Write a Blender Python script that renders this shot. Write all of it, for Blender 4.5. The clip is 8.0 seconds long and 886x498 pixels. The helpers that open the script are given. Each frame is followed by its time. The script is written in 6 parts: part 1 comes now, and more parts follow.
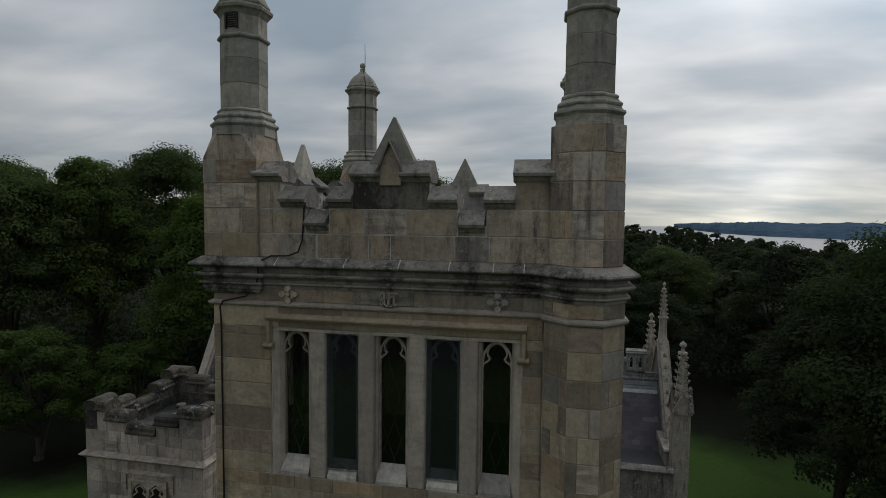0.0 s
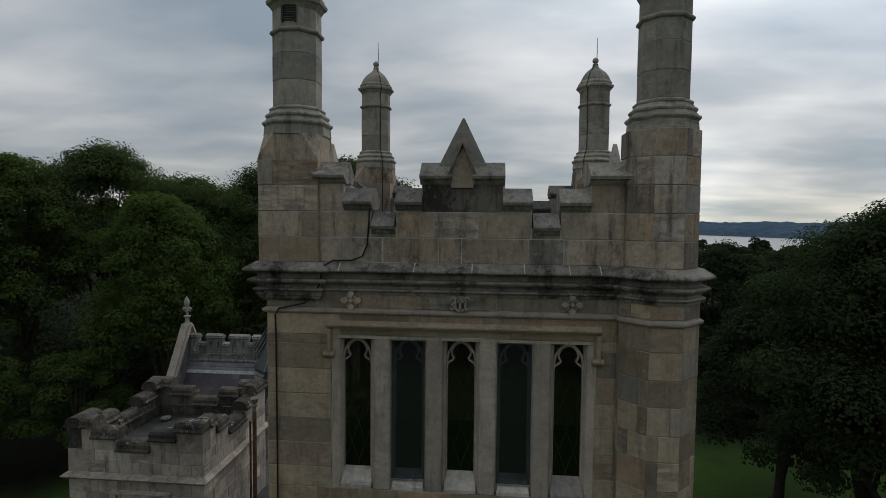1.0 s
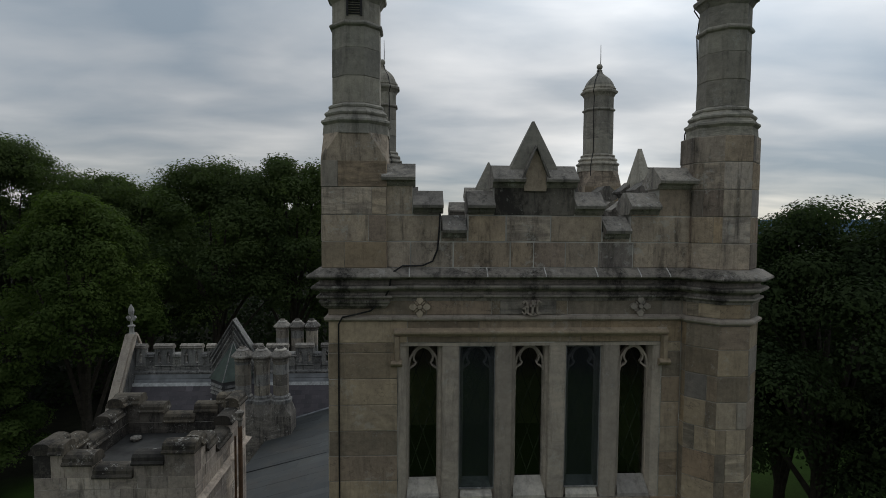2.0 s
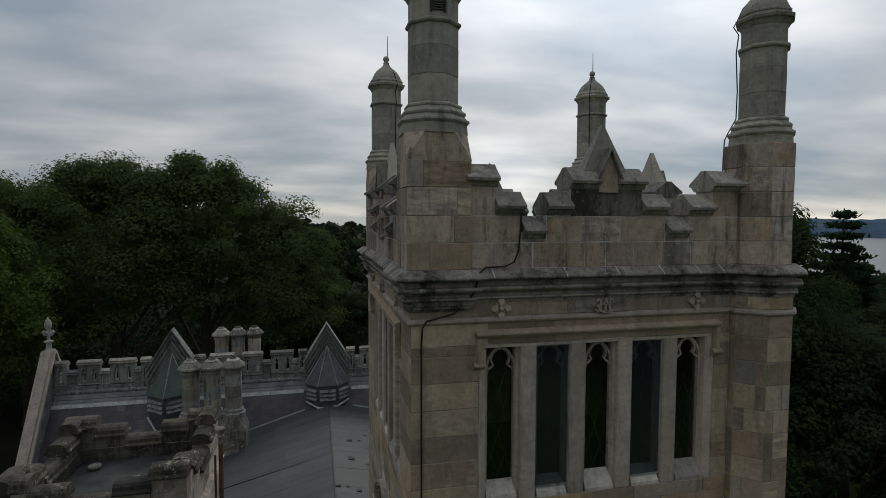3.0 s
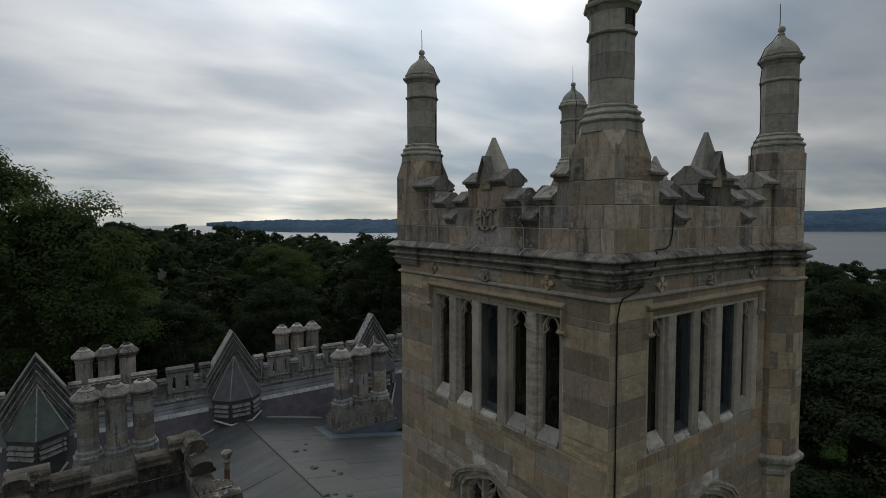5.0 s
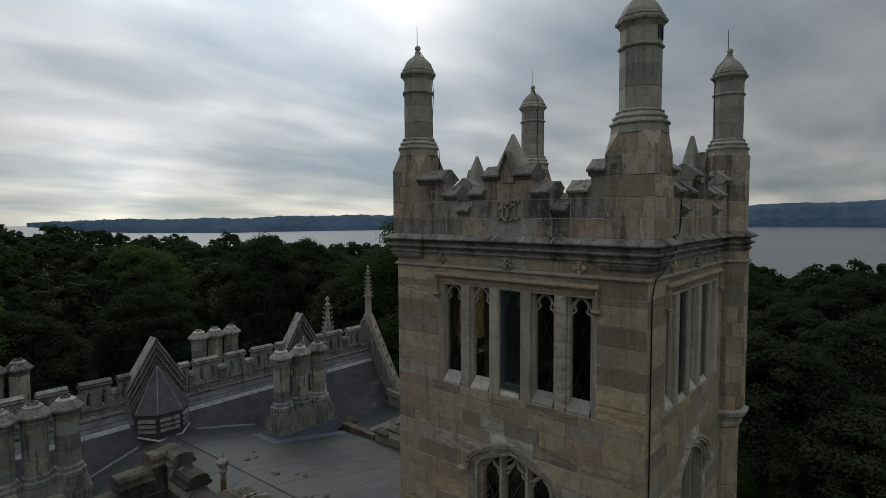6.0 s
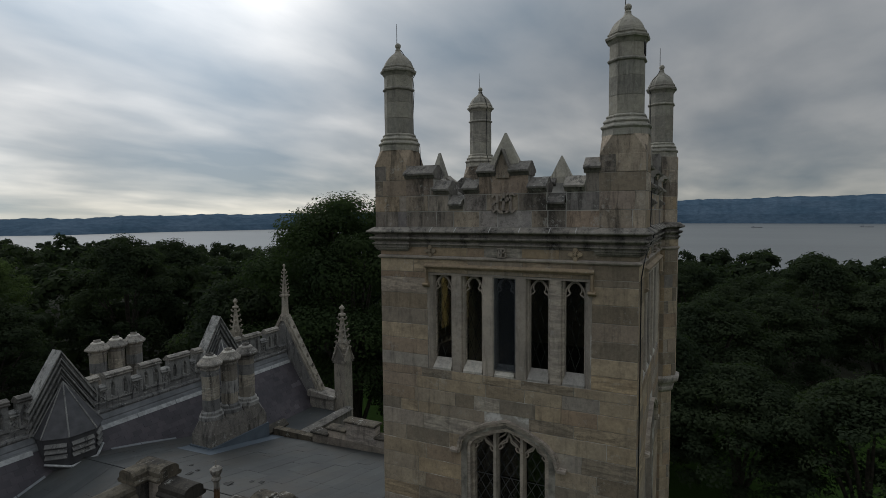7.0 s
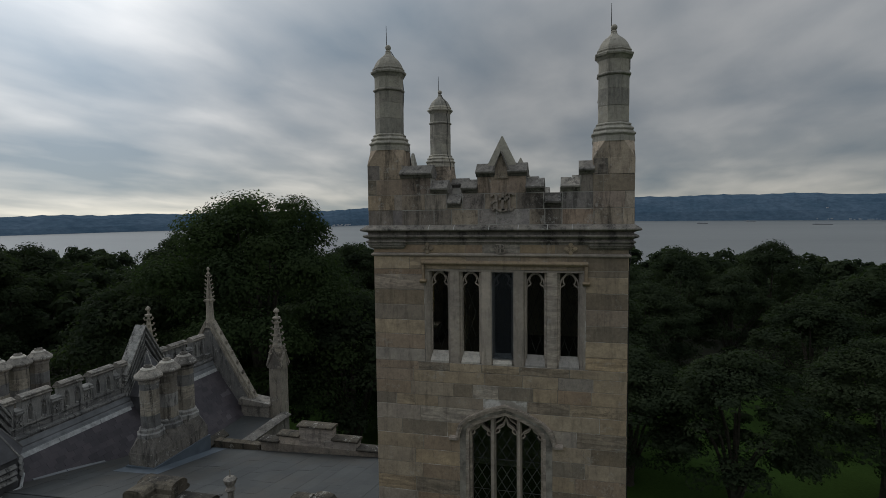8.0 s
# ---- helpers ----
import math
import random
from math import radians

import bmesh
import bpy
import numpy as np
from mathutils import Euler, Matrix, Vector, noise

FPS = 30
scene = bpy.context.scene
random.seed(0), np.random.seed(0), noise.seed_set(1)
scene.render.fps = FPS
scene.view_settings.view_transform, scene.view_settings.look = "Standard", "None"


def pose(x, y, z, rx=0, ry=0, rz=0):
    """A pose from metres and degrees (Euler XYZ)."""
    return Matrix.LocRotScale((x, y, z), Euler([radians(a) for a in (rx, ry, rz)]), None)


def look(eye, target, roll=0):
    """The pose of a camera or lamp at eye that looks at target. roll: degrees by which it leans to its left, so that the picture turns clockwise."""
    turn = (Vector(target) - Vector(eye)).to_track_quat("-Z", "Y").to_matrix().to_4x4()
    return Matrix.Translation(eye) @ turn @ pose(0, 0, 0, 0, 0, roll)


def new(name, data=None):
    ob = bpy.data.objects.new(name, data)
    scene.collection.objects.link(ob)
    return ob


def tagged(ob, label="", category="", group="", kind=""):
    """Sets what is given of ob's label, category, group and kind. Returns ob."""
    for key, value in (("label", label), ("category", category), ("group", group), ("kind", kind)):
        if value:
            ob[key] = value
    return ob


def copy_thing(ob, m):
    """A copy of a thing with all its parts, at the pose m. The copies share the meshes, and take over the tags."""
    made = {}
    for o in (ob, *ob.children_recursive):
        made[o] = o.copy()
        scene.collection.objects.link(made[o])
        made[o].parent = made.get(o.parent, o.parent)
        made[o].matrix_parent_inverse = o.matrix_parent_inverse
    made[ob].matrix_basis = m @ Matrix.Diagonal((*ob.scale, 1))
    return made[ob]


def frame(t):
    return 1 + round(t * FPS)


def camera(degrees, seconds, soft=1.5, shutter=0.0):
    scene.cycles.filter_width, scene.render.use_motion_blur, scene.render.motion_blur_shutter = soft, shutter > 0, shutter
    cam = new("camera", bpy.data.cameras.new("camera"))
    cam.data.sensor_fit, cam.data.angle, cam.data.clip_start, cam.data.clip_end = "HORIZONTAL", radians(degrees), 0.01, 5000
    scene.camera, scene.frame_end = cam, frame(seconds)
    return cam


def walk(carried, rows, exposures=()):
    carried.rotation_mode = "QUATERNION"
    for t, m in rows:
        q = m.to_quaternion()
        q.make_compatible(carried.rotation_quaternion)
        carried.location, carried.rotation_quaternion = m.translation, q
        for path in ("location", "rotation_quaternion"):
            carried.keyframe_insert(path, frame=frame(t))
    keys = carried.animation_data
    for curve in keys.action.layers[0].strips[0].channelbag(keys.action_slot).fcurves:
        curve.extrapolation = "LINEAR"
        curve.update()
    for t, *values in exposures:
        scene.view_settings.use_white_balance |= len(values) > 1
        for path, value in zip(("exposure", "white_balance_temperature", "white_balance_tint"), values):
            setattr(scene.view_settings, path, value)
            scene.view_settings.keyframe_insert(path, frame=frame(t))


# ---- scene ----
cam = camera(78.7, 8.0, soft=0.65)
PATH = [
    (0, (1.873, -9.574, 22.302), (1.487, -7.615, 22.18), 0.6),
    (0.5, (1.095, -9.652, 22.298), (0.81, -7.676, 22.179), 0.6),
    (1, (0.213, -9.708, 22.323), (0.036, -7.719, 22.203), 0.5),
    (1.5, (-0.703, -9.704, 22.338), (-0.755, -7.708, 22.222), 0.5),
    (1.7, (-1.039, -9.692, 22.354), (-1.039, -7.696, 22.236), 0.4),
    (2.8, (-3.525, -9.284, 22.358), (-3.121, -7.328, 22.244), 0.4),
    (3, (-3.882, -9.234, 22.352), (-3.425, -7.29, 22.237), 0.2),
    (3.5, (-5.139, -8.901, 22.332), (-4.505, -7.007, 22.217), 0.1),
    (4, (-6.42, -8.451, 22.318), (-5.601, -6.63, 22.2), -0.1),
    (4.5, (-7.706, -7.926, 22.276), (-6.731, -6.184, 22.154), -0.2),
    (4.7, (-8.182, -7.733, 22.255), (-7.134, -6.033, 22.135), -0.2),
    (5.8, (-10.719, -6.077, 22.139), (-9.258, -4.716, 22.013), -0.2),
    (6, (-11.17, -5.728, 22.117), (-9.648, -4.437, 21.99), -0.3),
    (6.5, (-12.16, -4.832, 22.099), (-10.479, -3.756, 21.967), -0.4),
    (7, (-12.95, -3.876, 22.024), (-11.161, -2.993, 21.889), -0.5),
    (7.5, (-13.628, -2.843, 21.993), (-11.758, -2.148, 21.855), -0.5),
    (8, (-14.224, -1.715, 22.025), (-12.286, -1.24, 21.884), -0.7),
]
walk(cam, [(t, look(eye, target, roll)) for t, eye, target, roll in PATH])

# ---- sky, sun, exposure ----
SUN_AZ, SUN_EL = 23.0, 37.0          # clockwise from +y, above the horizon
sun_dir = Vector((math.sin(radians(SUN_AZ)) * math.cos(radians(SUN_EL)),
                  math.cos(radians(SUN_AZ)) * math.cos(radians(SUN_EL)), math.sin(radians(SUN_EL))))
scene.view_settings.exposure = 0.0


def build_world():
    """Overcast: a Nishita sky behind a broken layer of stratus, brighter round the veiled sun."""
    w = bpy.data.worlds.new("overcast_sky")
    scene.world = w
    w.use_nodes = True
    nt = w.node_tree
    nt.nodes.clear()
    N = lambda t: nt.nodes.new(t)
    L = nt.links.new

    def math_(op, a, b=None, clamp=False):
        n = N("ShaderNodeMath")
        n.operation, n.use_clamp = op, clamp
        for i, v in enumerate((a, b)):
            if v is None:
                continue
            if isinstance(v, (int, float)):
                n.inputs[i].default_value = v
            else:
                L(v, n.inputs[i])
        return n.outputs[0]

    tc = N("ShaderNodeTexCoord")
    sep = N("ShaderNodeSeparateXYZ")
    L(tc.outputs["Generated"], sep.inputs[0])
    up = math_("MAXIMUM", sep.outputs[2], 0.0)
    # the layer is a flat sheet overhead, so its banks crowd together towards the horizon
    lift = math_("ADD", up, 0.17)
    sheet = N("ShaderNodeCombineXYZ")
    L(math_("DIVIDE", sep.outputs[0], lift), sheet.inputs[0])
    L(math_("DIVIDE", sep.outputs[1], lift), sheet.inputs[1])

    def bank(scale, stretch, place, turn, detail, rough, distort):
        mp = N("ShaderNodeMapping")
        mp.inputs["Scale"].default_value, mp.inputs["Location"].default_value = stretch, place
        mp.inputs["Rotation"].default_value = (0, 0, radians(turn))
        L(sheet.outputs[0], mp.inputs[0])
        n = N("ShaderNodeTexNoise")
        n.inputs["Scale"].default_value, n.inputs["Detail"].default_value = scale, detail
        n.inputs["Roughness"].default_value, n.inputs["Distortion"].default_value = rough, distort
        L(mp.outputs[0], n.inputs["Vector"])
        return n.outputs[0]

    large = bank(0.85, (0.75, 1.0, 1.0), (2.3, 0.6, 0.0), 24, 3, 0.42, 0.15)
    fine_ = bank(2.6, (0.62, 1.0, 1.0), (5.1, 3.7, 0.0), 18, 5, 0.48, 0.2)
    cover = math_("ADD", math_("MULTIPLY", large, 0.68), math_("MULTIPLY", fine_, 0.32))
    r1 = N("ShaderNodeValToRGB")
    r1.color_ramp.elements[0].position, r1.color_ramp.elements[0].color = 0.36, (0.31, 0.378, 0.45, 1)
    r1.color_ramp.elements[1].position, r1.color_ramp.elements[1].color = 0.65, (0.80, 0.81, 0.82, 1)
    e = r1.color_ramp.elements.new(0.49)
    e.color = (0.488, 0.53, 0.575, 1)
    L(cover, r1.inputs[0])
    # glow of the sun behind the layer
    dot = N("ShaderNodeVectorMath")
    dot.operation = "DOT_PRODUCT"
    dot.inputs[1].default_value = sun_dir
    L(tc.outputs["Generated"], dot.inputs[0])
    d = math_("MAXIMUM", dot.outputs["Value"], 0.0)
    glow = math_("ADD", math_("MULTIPLY", math_("POWER", d, 14.0), 0.85), math_("ADD", math_("MULTIPLY", d, 0.30), math_("MULTIPLY", math_("POWER", d, 3.0), 0.40)))
    zenith = math_("MULTIPLY", math_("POWER", up, 1.6), 0.7)
    # pale band just over the horizon
    low = math_("MULTIPLY", math_("POWER", math_("SUBTRACT", 1.0, up), 14.0), 0.16)
    # the break in the clouds low over the river
    dot2 = N("ShaderNodeVectorMath")
    dot2.operation = "DOT_PRODUCT"
    dot2.inputs[1].default_value = (math.sin(radians(19)) * 0.995, math.cos(radians(19)) * 0.995, 0.065)
    L(tc.outputs["Generated"], dot2.inputs[0])
    rift = math_("MULTIPLY", math_("POWER", math_("MAXIMUM", dot2.outputs["Value"], 0.0), 200.0), 0.8)
    low = math_("ADD", low, rift)
    # thicker and thinner parts of the cloud layer: azimuth, elevation, spread, amount
    for az, el, power, amount in ((38, 20, 26, 0.30), (-42, 12, 40, 0.22), (-8, 15, 45, -0.10), (82, 14, 30, -0.20), (30, 10, 70, -0.20), (18, 11, 90, -0.26), (8, 13, 60, -0.08), (60, 12, 40, -0.12), (100, 20, 30, -0.12)):
        dt = N("ShaderNodeVectorMath")
        dt.operation = "DOT_PRODUCT"
        dt.inputs[1].default_value = (math.sin(radians(az)) * math.cos(radians(el)), math.cos(radians(az)) * math.cos(radians(el)), math.sin(radians(el)))
        L(tc.outputs["Generated"], dt.inputs[0])
        low = math_("ADD", low, math_("MULTIPLY", math_("POWER", math_("MAXIMUM", dt.outputs["Value"], 0.0), float(power)), amount))
    gain = math_("ADD", math_("ADD", math_("ADD", 0.47, glow), low), zenith)
    cloud = N("ShaderNodeMix")
    cloud.data_type, cloud.blend_type = "RGBA", "MULTIPLY"
    cloud.inputs[0].default_value = 1.0
    L(r1.outputs[0], cloud.inputs[6])
    gr = N("ShaderNodeCombineXYZ")
    # cream light through the thin edge of the layer at the horizon
    warm = math_("POWER", math_("SUBTRACT", 1.0, up), 16.0)
    L(math_("MULTIPLY", gain, math_("ADD", 1.0, math_("MULTIPLY", warm, 0.13))), gr.inputs[0])
    L(math_("MULTIPLY", gain, math_("ADD", 1.0, math_("MULTIPLY", warm, 0.07))), gr.inputs[1])
    L(math_("MULTIPLY", gain, math_("SUBTRACT", 1.0, math_("MULTIPLY", warm, 0.08))), gr.inputs[2])
    L(gr.outputs[0], cloud.inputs[7])
    sky = N("ShaderNodeTexSky")
    sky.sky_type, sky.sun_disc = "NISHITA", False
    sky.sun_elevation, sky.sun_rotation = radians(SUN_EL), radians(SUN_AZ)
    b1, b2 = N("ShaderNodeBackground"), N("ShaderNodeBackground")
    L(sky.outputs[0], b1.inputs[0])
    b1.inputs[1].default_value = 0.05
    L(cloud.outputs[2], b2.inputs[0])
    b2.inputs[1].default_value = 0.92
    mix = N("ShaderNodeMixShader")
    mix.inputs[0].default_value = 0.94
    L(b1.outputs[0], mix.inputs[1]), L(b2.outputs[0], mix.inputs[2])
    out = N("ShaderNodeOutputWorld")
    L(mix.outputs[0], out.inputs[0])


build_world()
sun = new("sun", bpy.data.lights.new("sun", "SUN"))
sun.data.energy, sun.data.angle, sun.data.color = 0.6, radians(25), (1.0, 0.96, 0.9)
sun.matrix_world = look(sun_dir * 60, (0, 0, 0))


# ---- materials ----
def mat_nodes(name):
    m = bpy.data.materials.new(name)
    m.use_nodes = True
    nt = m.node_tree
    return m, nt, nt.nodes["Principled BSDF"]


def noise_node(nt, scale, detail=5, rough=0.55, coord="Object", stretch=(1, 1, 1)):
    tc = nt.nodes.new("ShaderNodeTexCoord")
    mp = nt.nodes.new("ShaderNodeMapping")
    mp.inputs["Scale"].default_value = stretch
    nt.links.new(tc.outputs[coord], mp.inputs[0])
    n = nt.nodes.new("ShaderNodeTexNoise")
    n.inputs["Scale"].default_value, n.inputs["Detail"].default_value, n.inputs["Roughness"].default_value = scale, detail, rough
    nt.links.new(mp.outputs[0], n.inputs["Vector"])
    return n.outputs[0]


def ramp(nt, src, stops):
    r = nt.nodes.new("ShaderNodeValToRGB")
    els = r.color_ramp.elements
    while len(els) < len(stops):
        els.new(0.5)
    for e, (p, c) in zip(els, stops):
        e.position, e.color = p, (*c, 1) if len(c) == 3 else c
    nt.links.new(src, r.inputs[0])
    return r.outputs[0]


def mixc(nt, fac, a, b, mode="MIX"):
    n = nt.nodes.new("ShaderNodeMix")
    n.data_type, n.blend_type = "RGBA", mode
    for i, v in ((0, fac), (6, a), (7, b)):
        if isinstance(v, (int, float)):
            n.inputs[i].default_value = v
        elif isinstance(v, tuple):
            n.inputs[i].default_value = (*v, 1)
        else:
            nt.links.new(v, n.inputs[i])
    return n.outputs[2]


def bump(nt, bsdf, height, strength=0.4, dist=0.01):
    b = nt.nodes.new("ShaderNodeBump")
    b.inputs["Strength"].default_value, b.inputs["Distance"].default_value = strength, dist
    nt.links.new(height, b.inputs["Height"])
    nt.links.new(b.outputs[0], bsdf.inputs["Normal"])


def stone_material(name, tones, stain=(0.05, 0.047, 0.042), stain_amount=0.55, lichen=0.25, rand="object", veins=0.5, soot=0.0, soot_from=0.50, grain=0.5, spread=1.0, relief=0.6, figured_from=0.88):
    """Weathered marble: tones by piece, cloudy variation, tooling, veins and cracks, soot streaks, pale lichen, pitted relief."""
    m, nt, bs = mat_nodes(name)
    L = nt.links.new
    if rand == "object":
        rnd = nt.nodes.new("ShaderNodeObjectInfo").outputs["Random"]
    else:
        rnd = nt.nodes.new("ShaderNodeNewGeometry").outputs["Random Per Island"]
    # every block is cut from its own place in the quarry
    tc = nt.nodes.new("ShaderNodeTexCoord")
    off = nt.nodes.new("ShaderNodeVectorMath")
    off.operation = "SCALE"
    off.inputs[0].default_value = (31.0, 17.0, 23.0)
    L(rnd, off.inputs["Scale"])
    add = nt.nodes.new("ShaderNodeVectorMath")
    L(tc.outputs["Object"], add.inputs[0]), L(off.outputs[0], add.inputs[1])

    def nz(scale, detail, rough, own=True, stretch=(1, 1, 1), distort=0.0):
        mp = nt.nodes.new("ShaderNodeMapping")
        mp.inputs["Scale"].default_value = stretch
        L(add.outputs[0] if own else tc.outputs["Object"], mp.inputs[0])
        n = nt.nodes.new("ShaderNodeTexNoise")
        n.inputs["Scale"].default_value, n.inputs["Detail"].default_value = scale, detail
        n.inputs["Roughness"].default_value, n.inputs["Distortion"].default_value = rough, distort
        L(mp.outputs[0], n.inputs["Vector"])
        return n.outputs[0]

    def calc(op, a, b):
        n = nt.nodes.new("ShaderNodeMath")
        n.operation = op
        for k, v in enumerate((a, b)):
            if isinstance(v, (int, float)):
                n.inputs[k].default_value = v
            elif v is not None:
                L(v, n.inputs[k])
        return n.outputs[0]

    n = len(tones)
    hue = calc("FRACT", calc("MULTIPLY", rnd, 7.31), None)
    base = ramp(nt, hue, [(k / max(1, n - 1), c) for k, c in enumerate(tones)])
    base = mixc(nt, 1.0, base, ramp(nt, calc("FRACT", calc("MULTIPLY", rnd, 29.7), None), [(0.0, (1 - 0.40 * spread,) * 2 + (1 - 0.385 * spread,)), (0.5, (0.9, 0.9, 0.9)), (1.0, (1 + 0.16 * spread, 1 + 0.15 * spread, 1 + 0.13 * spread))]), "MULTIPLY")
    base = mixc(nt, 0.8, base, ramp(nt, nz(2.6, 6, 0.62), [(0.3, (0.72, 0.72, 0.73)), (0.7, (1.22, 1.2, 1.15))]), "MULTIPLY")
    # tooled, pitted grain
    fine = nz(15, 9, 0.72)
    base = mixc(nt, grain, base, ramp(nt, fine, [(0.30, (0.5, 0.5, 0.51)), (0.5, (1, 1, 1)), (0.72, (1.42, 1.4, 1.36))]), "MULTIPLY")
    # bedding lines in some of the blocks
    bed = nz(3.6, 8, 0.64, True, (0.9, 0.9, 2.0), 1.4)
    bedded = calc("GREATER_THAN", calc("FRACT", calc("MULTIPLY", rnd, 5.9), None), 0.84)
    lines = mixc(nt, bedded, (1.0, 1.0, 1.0), ramp(nt, bed, [(0.36, (0.80, 0.80, 0.80)), (0.5, (1, 1, 1)), (0.64, (1.10, 1.09, 1.08))]))
    base = mixc(nt, 0.8, base, lines, "MULTIPLY")
    # slanting figure of a few coarse blocks
    rot = nt.nodes.new("ShaderNodeMapping")
    rot.inputs["Rotation"].default_value, rot.inputs["Scale"].default_value = (0.75, 0.65, 0.3), (0.7, 0.7, 3.4)
    L(add.outputs[0], rot.inputs[0])
    fg = nt.nodes.new("ShaderNodeTexNoise")
    fg.inputs["Scale"].default_value, fg.inputs["Detail"].default_value, fg.inputs["Roughness"].default_value, fg.inputs["Distortion"].default_value = 3.4, 7, 0.62, 0.8
    L(rot.outputs[0], fg.inputs["Vector"])
    figured = calc("GREATER_THAN", calc("FRACT", calc("MULTIPLY", rnd, 17.3), None), figured_from)
    figure = mixc(nt, figured, (1.0, 1.0, 1.0), ramp(nt, fg.outputs[0], [(0.40, (0.66, 0.66, 0.66)), (0.50, (1.05, 1.05, 1.05)), (0.60, (1.5, 1.48, 1.43))]))
    base = mixc(nt, 0.6, base, figure, "MULTIPLY")
    line = calc("ABSOLUTE", calc("SUBTRACT", nz(2.2, 6, 0.6, True, (1, 1, 1.6), 0.3), 0.5), None)
    some = calc("GREATER_THAN", calc("FRACT", calc("MULTIPLY", rnd, 13.7), None), 0.82)
    crack = ramp(nt, line, [(0.0, (veins,) * 3), (0.006, (0, 0, 0))])
    crack = mixc(nt, 1.0, crack, some, "MULTIPLY")
    base = mixc(nt, crack, base, (0.055, 0.05, 0.045))
    # rain-washed streaks, soot crusts with ragged edges, pale lichen
    streak = nz(3.2, 8, 0.7, False, (2.2, 2.2, 0.3))
    base = mixc(nt, ramp(nt, streak, [(0.52, (0, 0, 0)), (0.66, (stain_amount,) * 3)]), base, stain)
    if soot:
        crust = calc("ADD", calc("MULTIPLY", nz(1.1, 9, 0.74, False, (1.3, 1.3, 0.5), 0.3), 0.72), calc("MULTIPLY", fine, 0.28))
        base = mixc(nt, ramp(nt, crust, [(soot_from, (0, 0, 0)), (soot_from + 0.10, (soot,) * 3)]), base, (0.022, 0.021, 0.020))
    spots = calc("ADD", calc("MULTIPLY", nz(11, 8, 0.75, False), 0.6), calc("MULTIPLY", nz(2.2, 4, 0.6, False), 0.4))
    base = mixc(nt, ramp(nt, spots, [(0.565, (0, 0, 0)), (0.60, (lichen,) * 3)]), base, (0.50, 0.49, 0.45))
    L(base, bs.inputs["Base Color"])
    bs.inputs["Roughness"].default_value = 0.9
    bs.inputs["Specular IOR Level"].default_value = 0.2
    h = calc("ADD", calc("MULTIPLY", fine, 0.9), calc("MULTIPLY", calc("MULTIPLY", bed, bedded), 0.3))
    h = calc("ADD", h, calc("MULTIPLY", calc("MULTIPLY", fg.outputs[0], figured), 0.9))
    h = calc("SUBTRACT", h, calc("MULTIPLY", crack, 0.8))
    bump(nt, bs, h, relief, 0.02)
    return m


TONES = [(0.345, 0.305, 0.245), (0.40, 0.355, 0.285), (0.30, 0.285, 0.255), (0.41, 0.335, 0.235), (0.33, 0.31, 0.27),
         (0.37, 0.30, 0.235), (0.30, 0.30, 0.298), (0.46, 0.42, 0.355), (0.33, 0.29, 0.23), (0.265, 0.25, 0.225)]
M_STONE = stone_material("ashlar_marble", [(r * 1.05, g * 0.955, b * 0.85) for r, g, b in TONES], stain_amount=0.35, lichen=0.25, veins=0.5, grain=0.45, spread=0.8, relief=0.55)
M_BAY = stone_material("pale_bay_marble", [(0.46, 0.405, 0.35), (0.52, 0.465, 0.41), (0.40, 0.35, 0.305), (0.48, 0.42, 0.36)], stain_amount=0.6, lichen=0.35, veins=0.4, soot=0.6, soot_from=0.54)
M_VEINED = stone_material("pale_veined_marble", [(0.36, 0.33, 0.285), (0.33, 0.30, 0.26)], stain_amount=0.4, lichen=0.1, veins=0.9, grain=0.6, figured_from=-1.0)
M_PARAPET = stone_material("parapet_marble", [(r * 1.16, g * 1.09, b * 1.07) for r, g, b in TONES], stain_amount=0.7, lichen=0.4, soot=0.75, soot_from=0.50, veins=0.6, grain=0.65, spread=0.9)
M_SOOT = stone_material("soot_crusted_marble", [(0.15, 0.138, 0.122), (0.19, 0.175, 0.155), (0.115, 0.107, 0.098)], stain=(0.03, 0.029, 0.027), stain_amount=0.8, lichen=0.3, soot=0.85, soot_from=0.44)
M_DRESSED = stone_material("dressed_marble", [(0.40, 0.345, 0.295), (0.43, 0.38, 0.325), (0.36, 0.315, 0.27)], stain_amount=0.4, lichen=0.25, grain=0.35, spread=0.6)
M_TURRET = stone_material("turret_marble", [(0.36, 0.345, 0.295), (0.43, 0.405, 0.345), (0.31, 0.30, 0.265), (0.39, 0.365, 0.31)], stain_amount=0.5, lichen=0.3, soot=0.5, soot_from=0.56, spread=0.6)
M_COPING = stone_material("coping_marble", [(0.25, 0.235, 0.21), (0.31, 0.29, 0.26), (0.19, 0.18, 0.165)], stain=(0.045, 0.043, 0.04), stain_amount=0.8, lichen=0.55, soot=0.7, soot_from=0.515, veins=0.3, grain=0.8)
M_CORNICE = stone_material("cornice_marble", [(0.27, 0.25, 0.222), (0.32, 0.295, 0.26), (0.23, 0.213, 0.193)], stain=(0.06, 0.057, 0.052), stain_amount=0.7, lichen=0.35, rand="island", soot=0.9, soot_from=0.487, grain=0.6)
M_LIME = stone_material("grey_limestone", [(0.255, 0.255, 0.25), (0.315, 0.315, 0.305), (0.21, 0.212, 0.21)], stain=(0.03, 0.03, 0.03), stain_amount=0.9, lichen=0.6, veins=0.2, soot=0.6, soot_from=0.53)
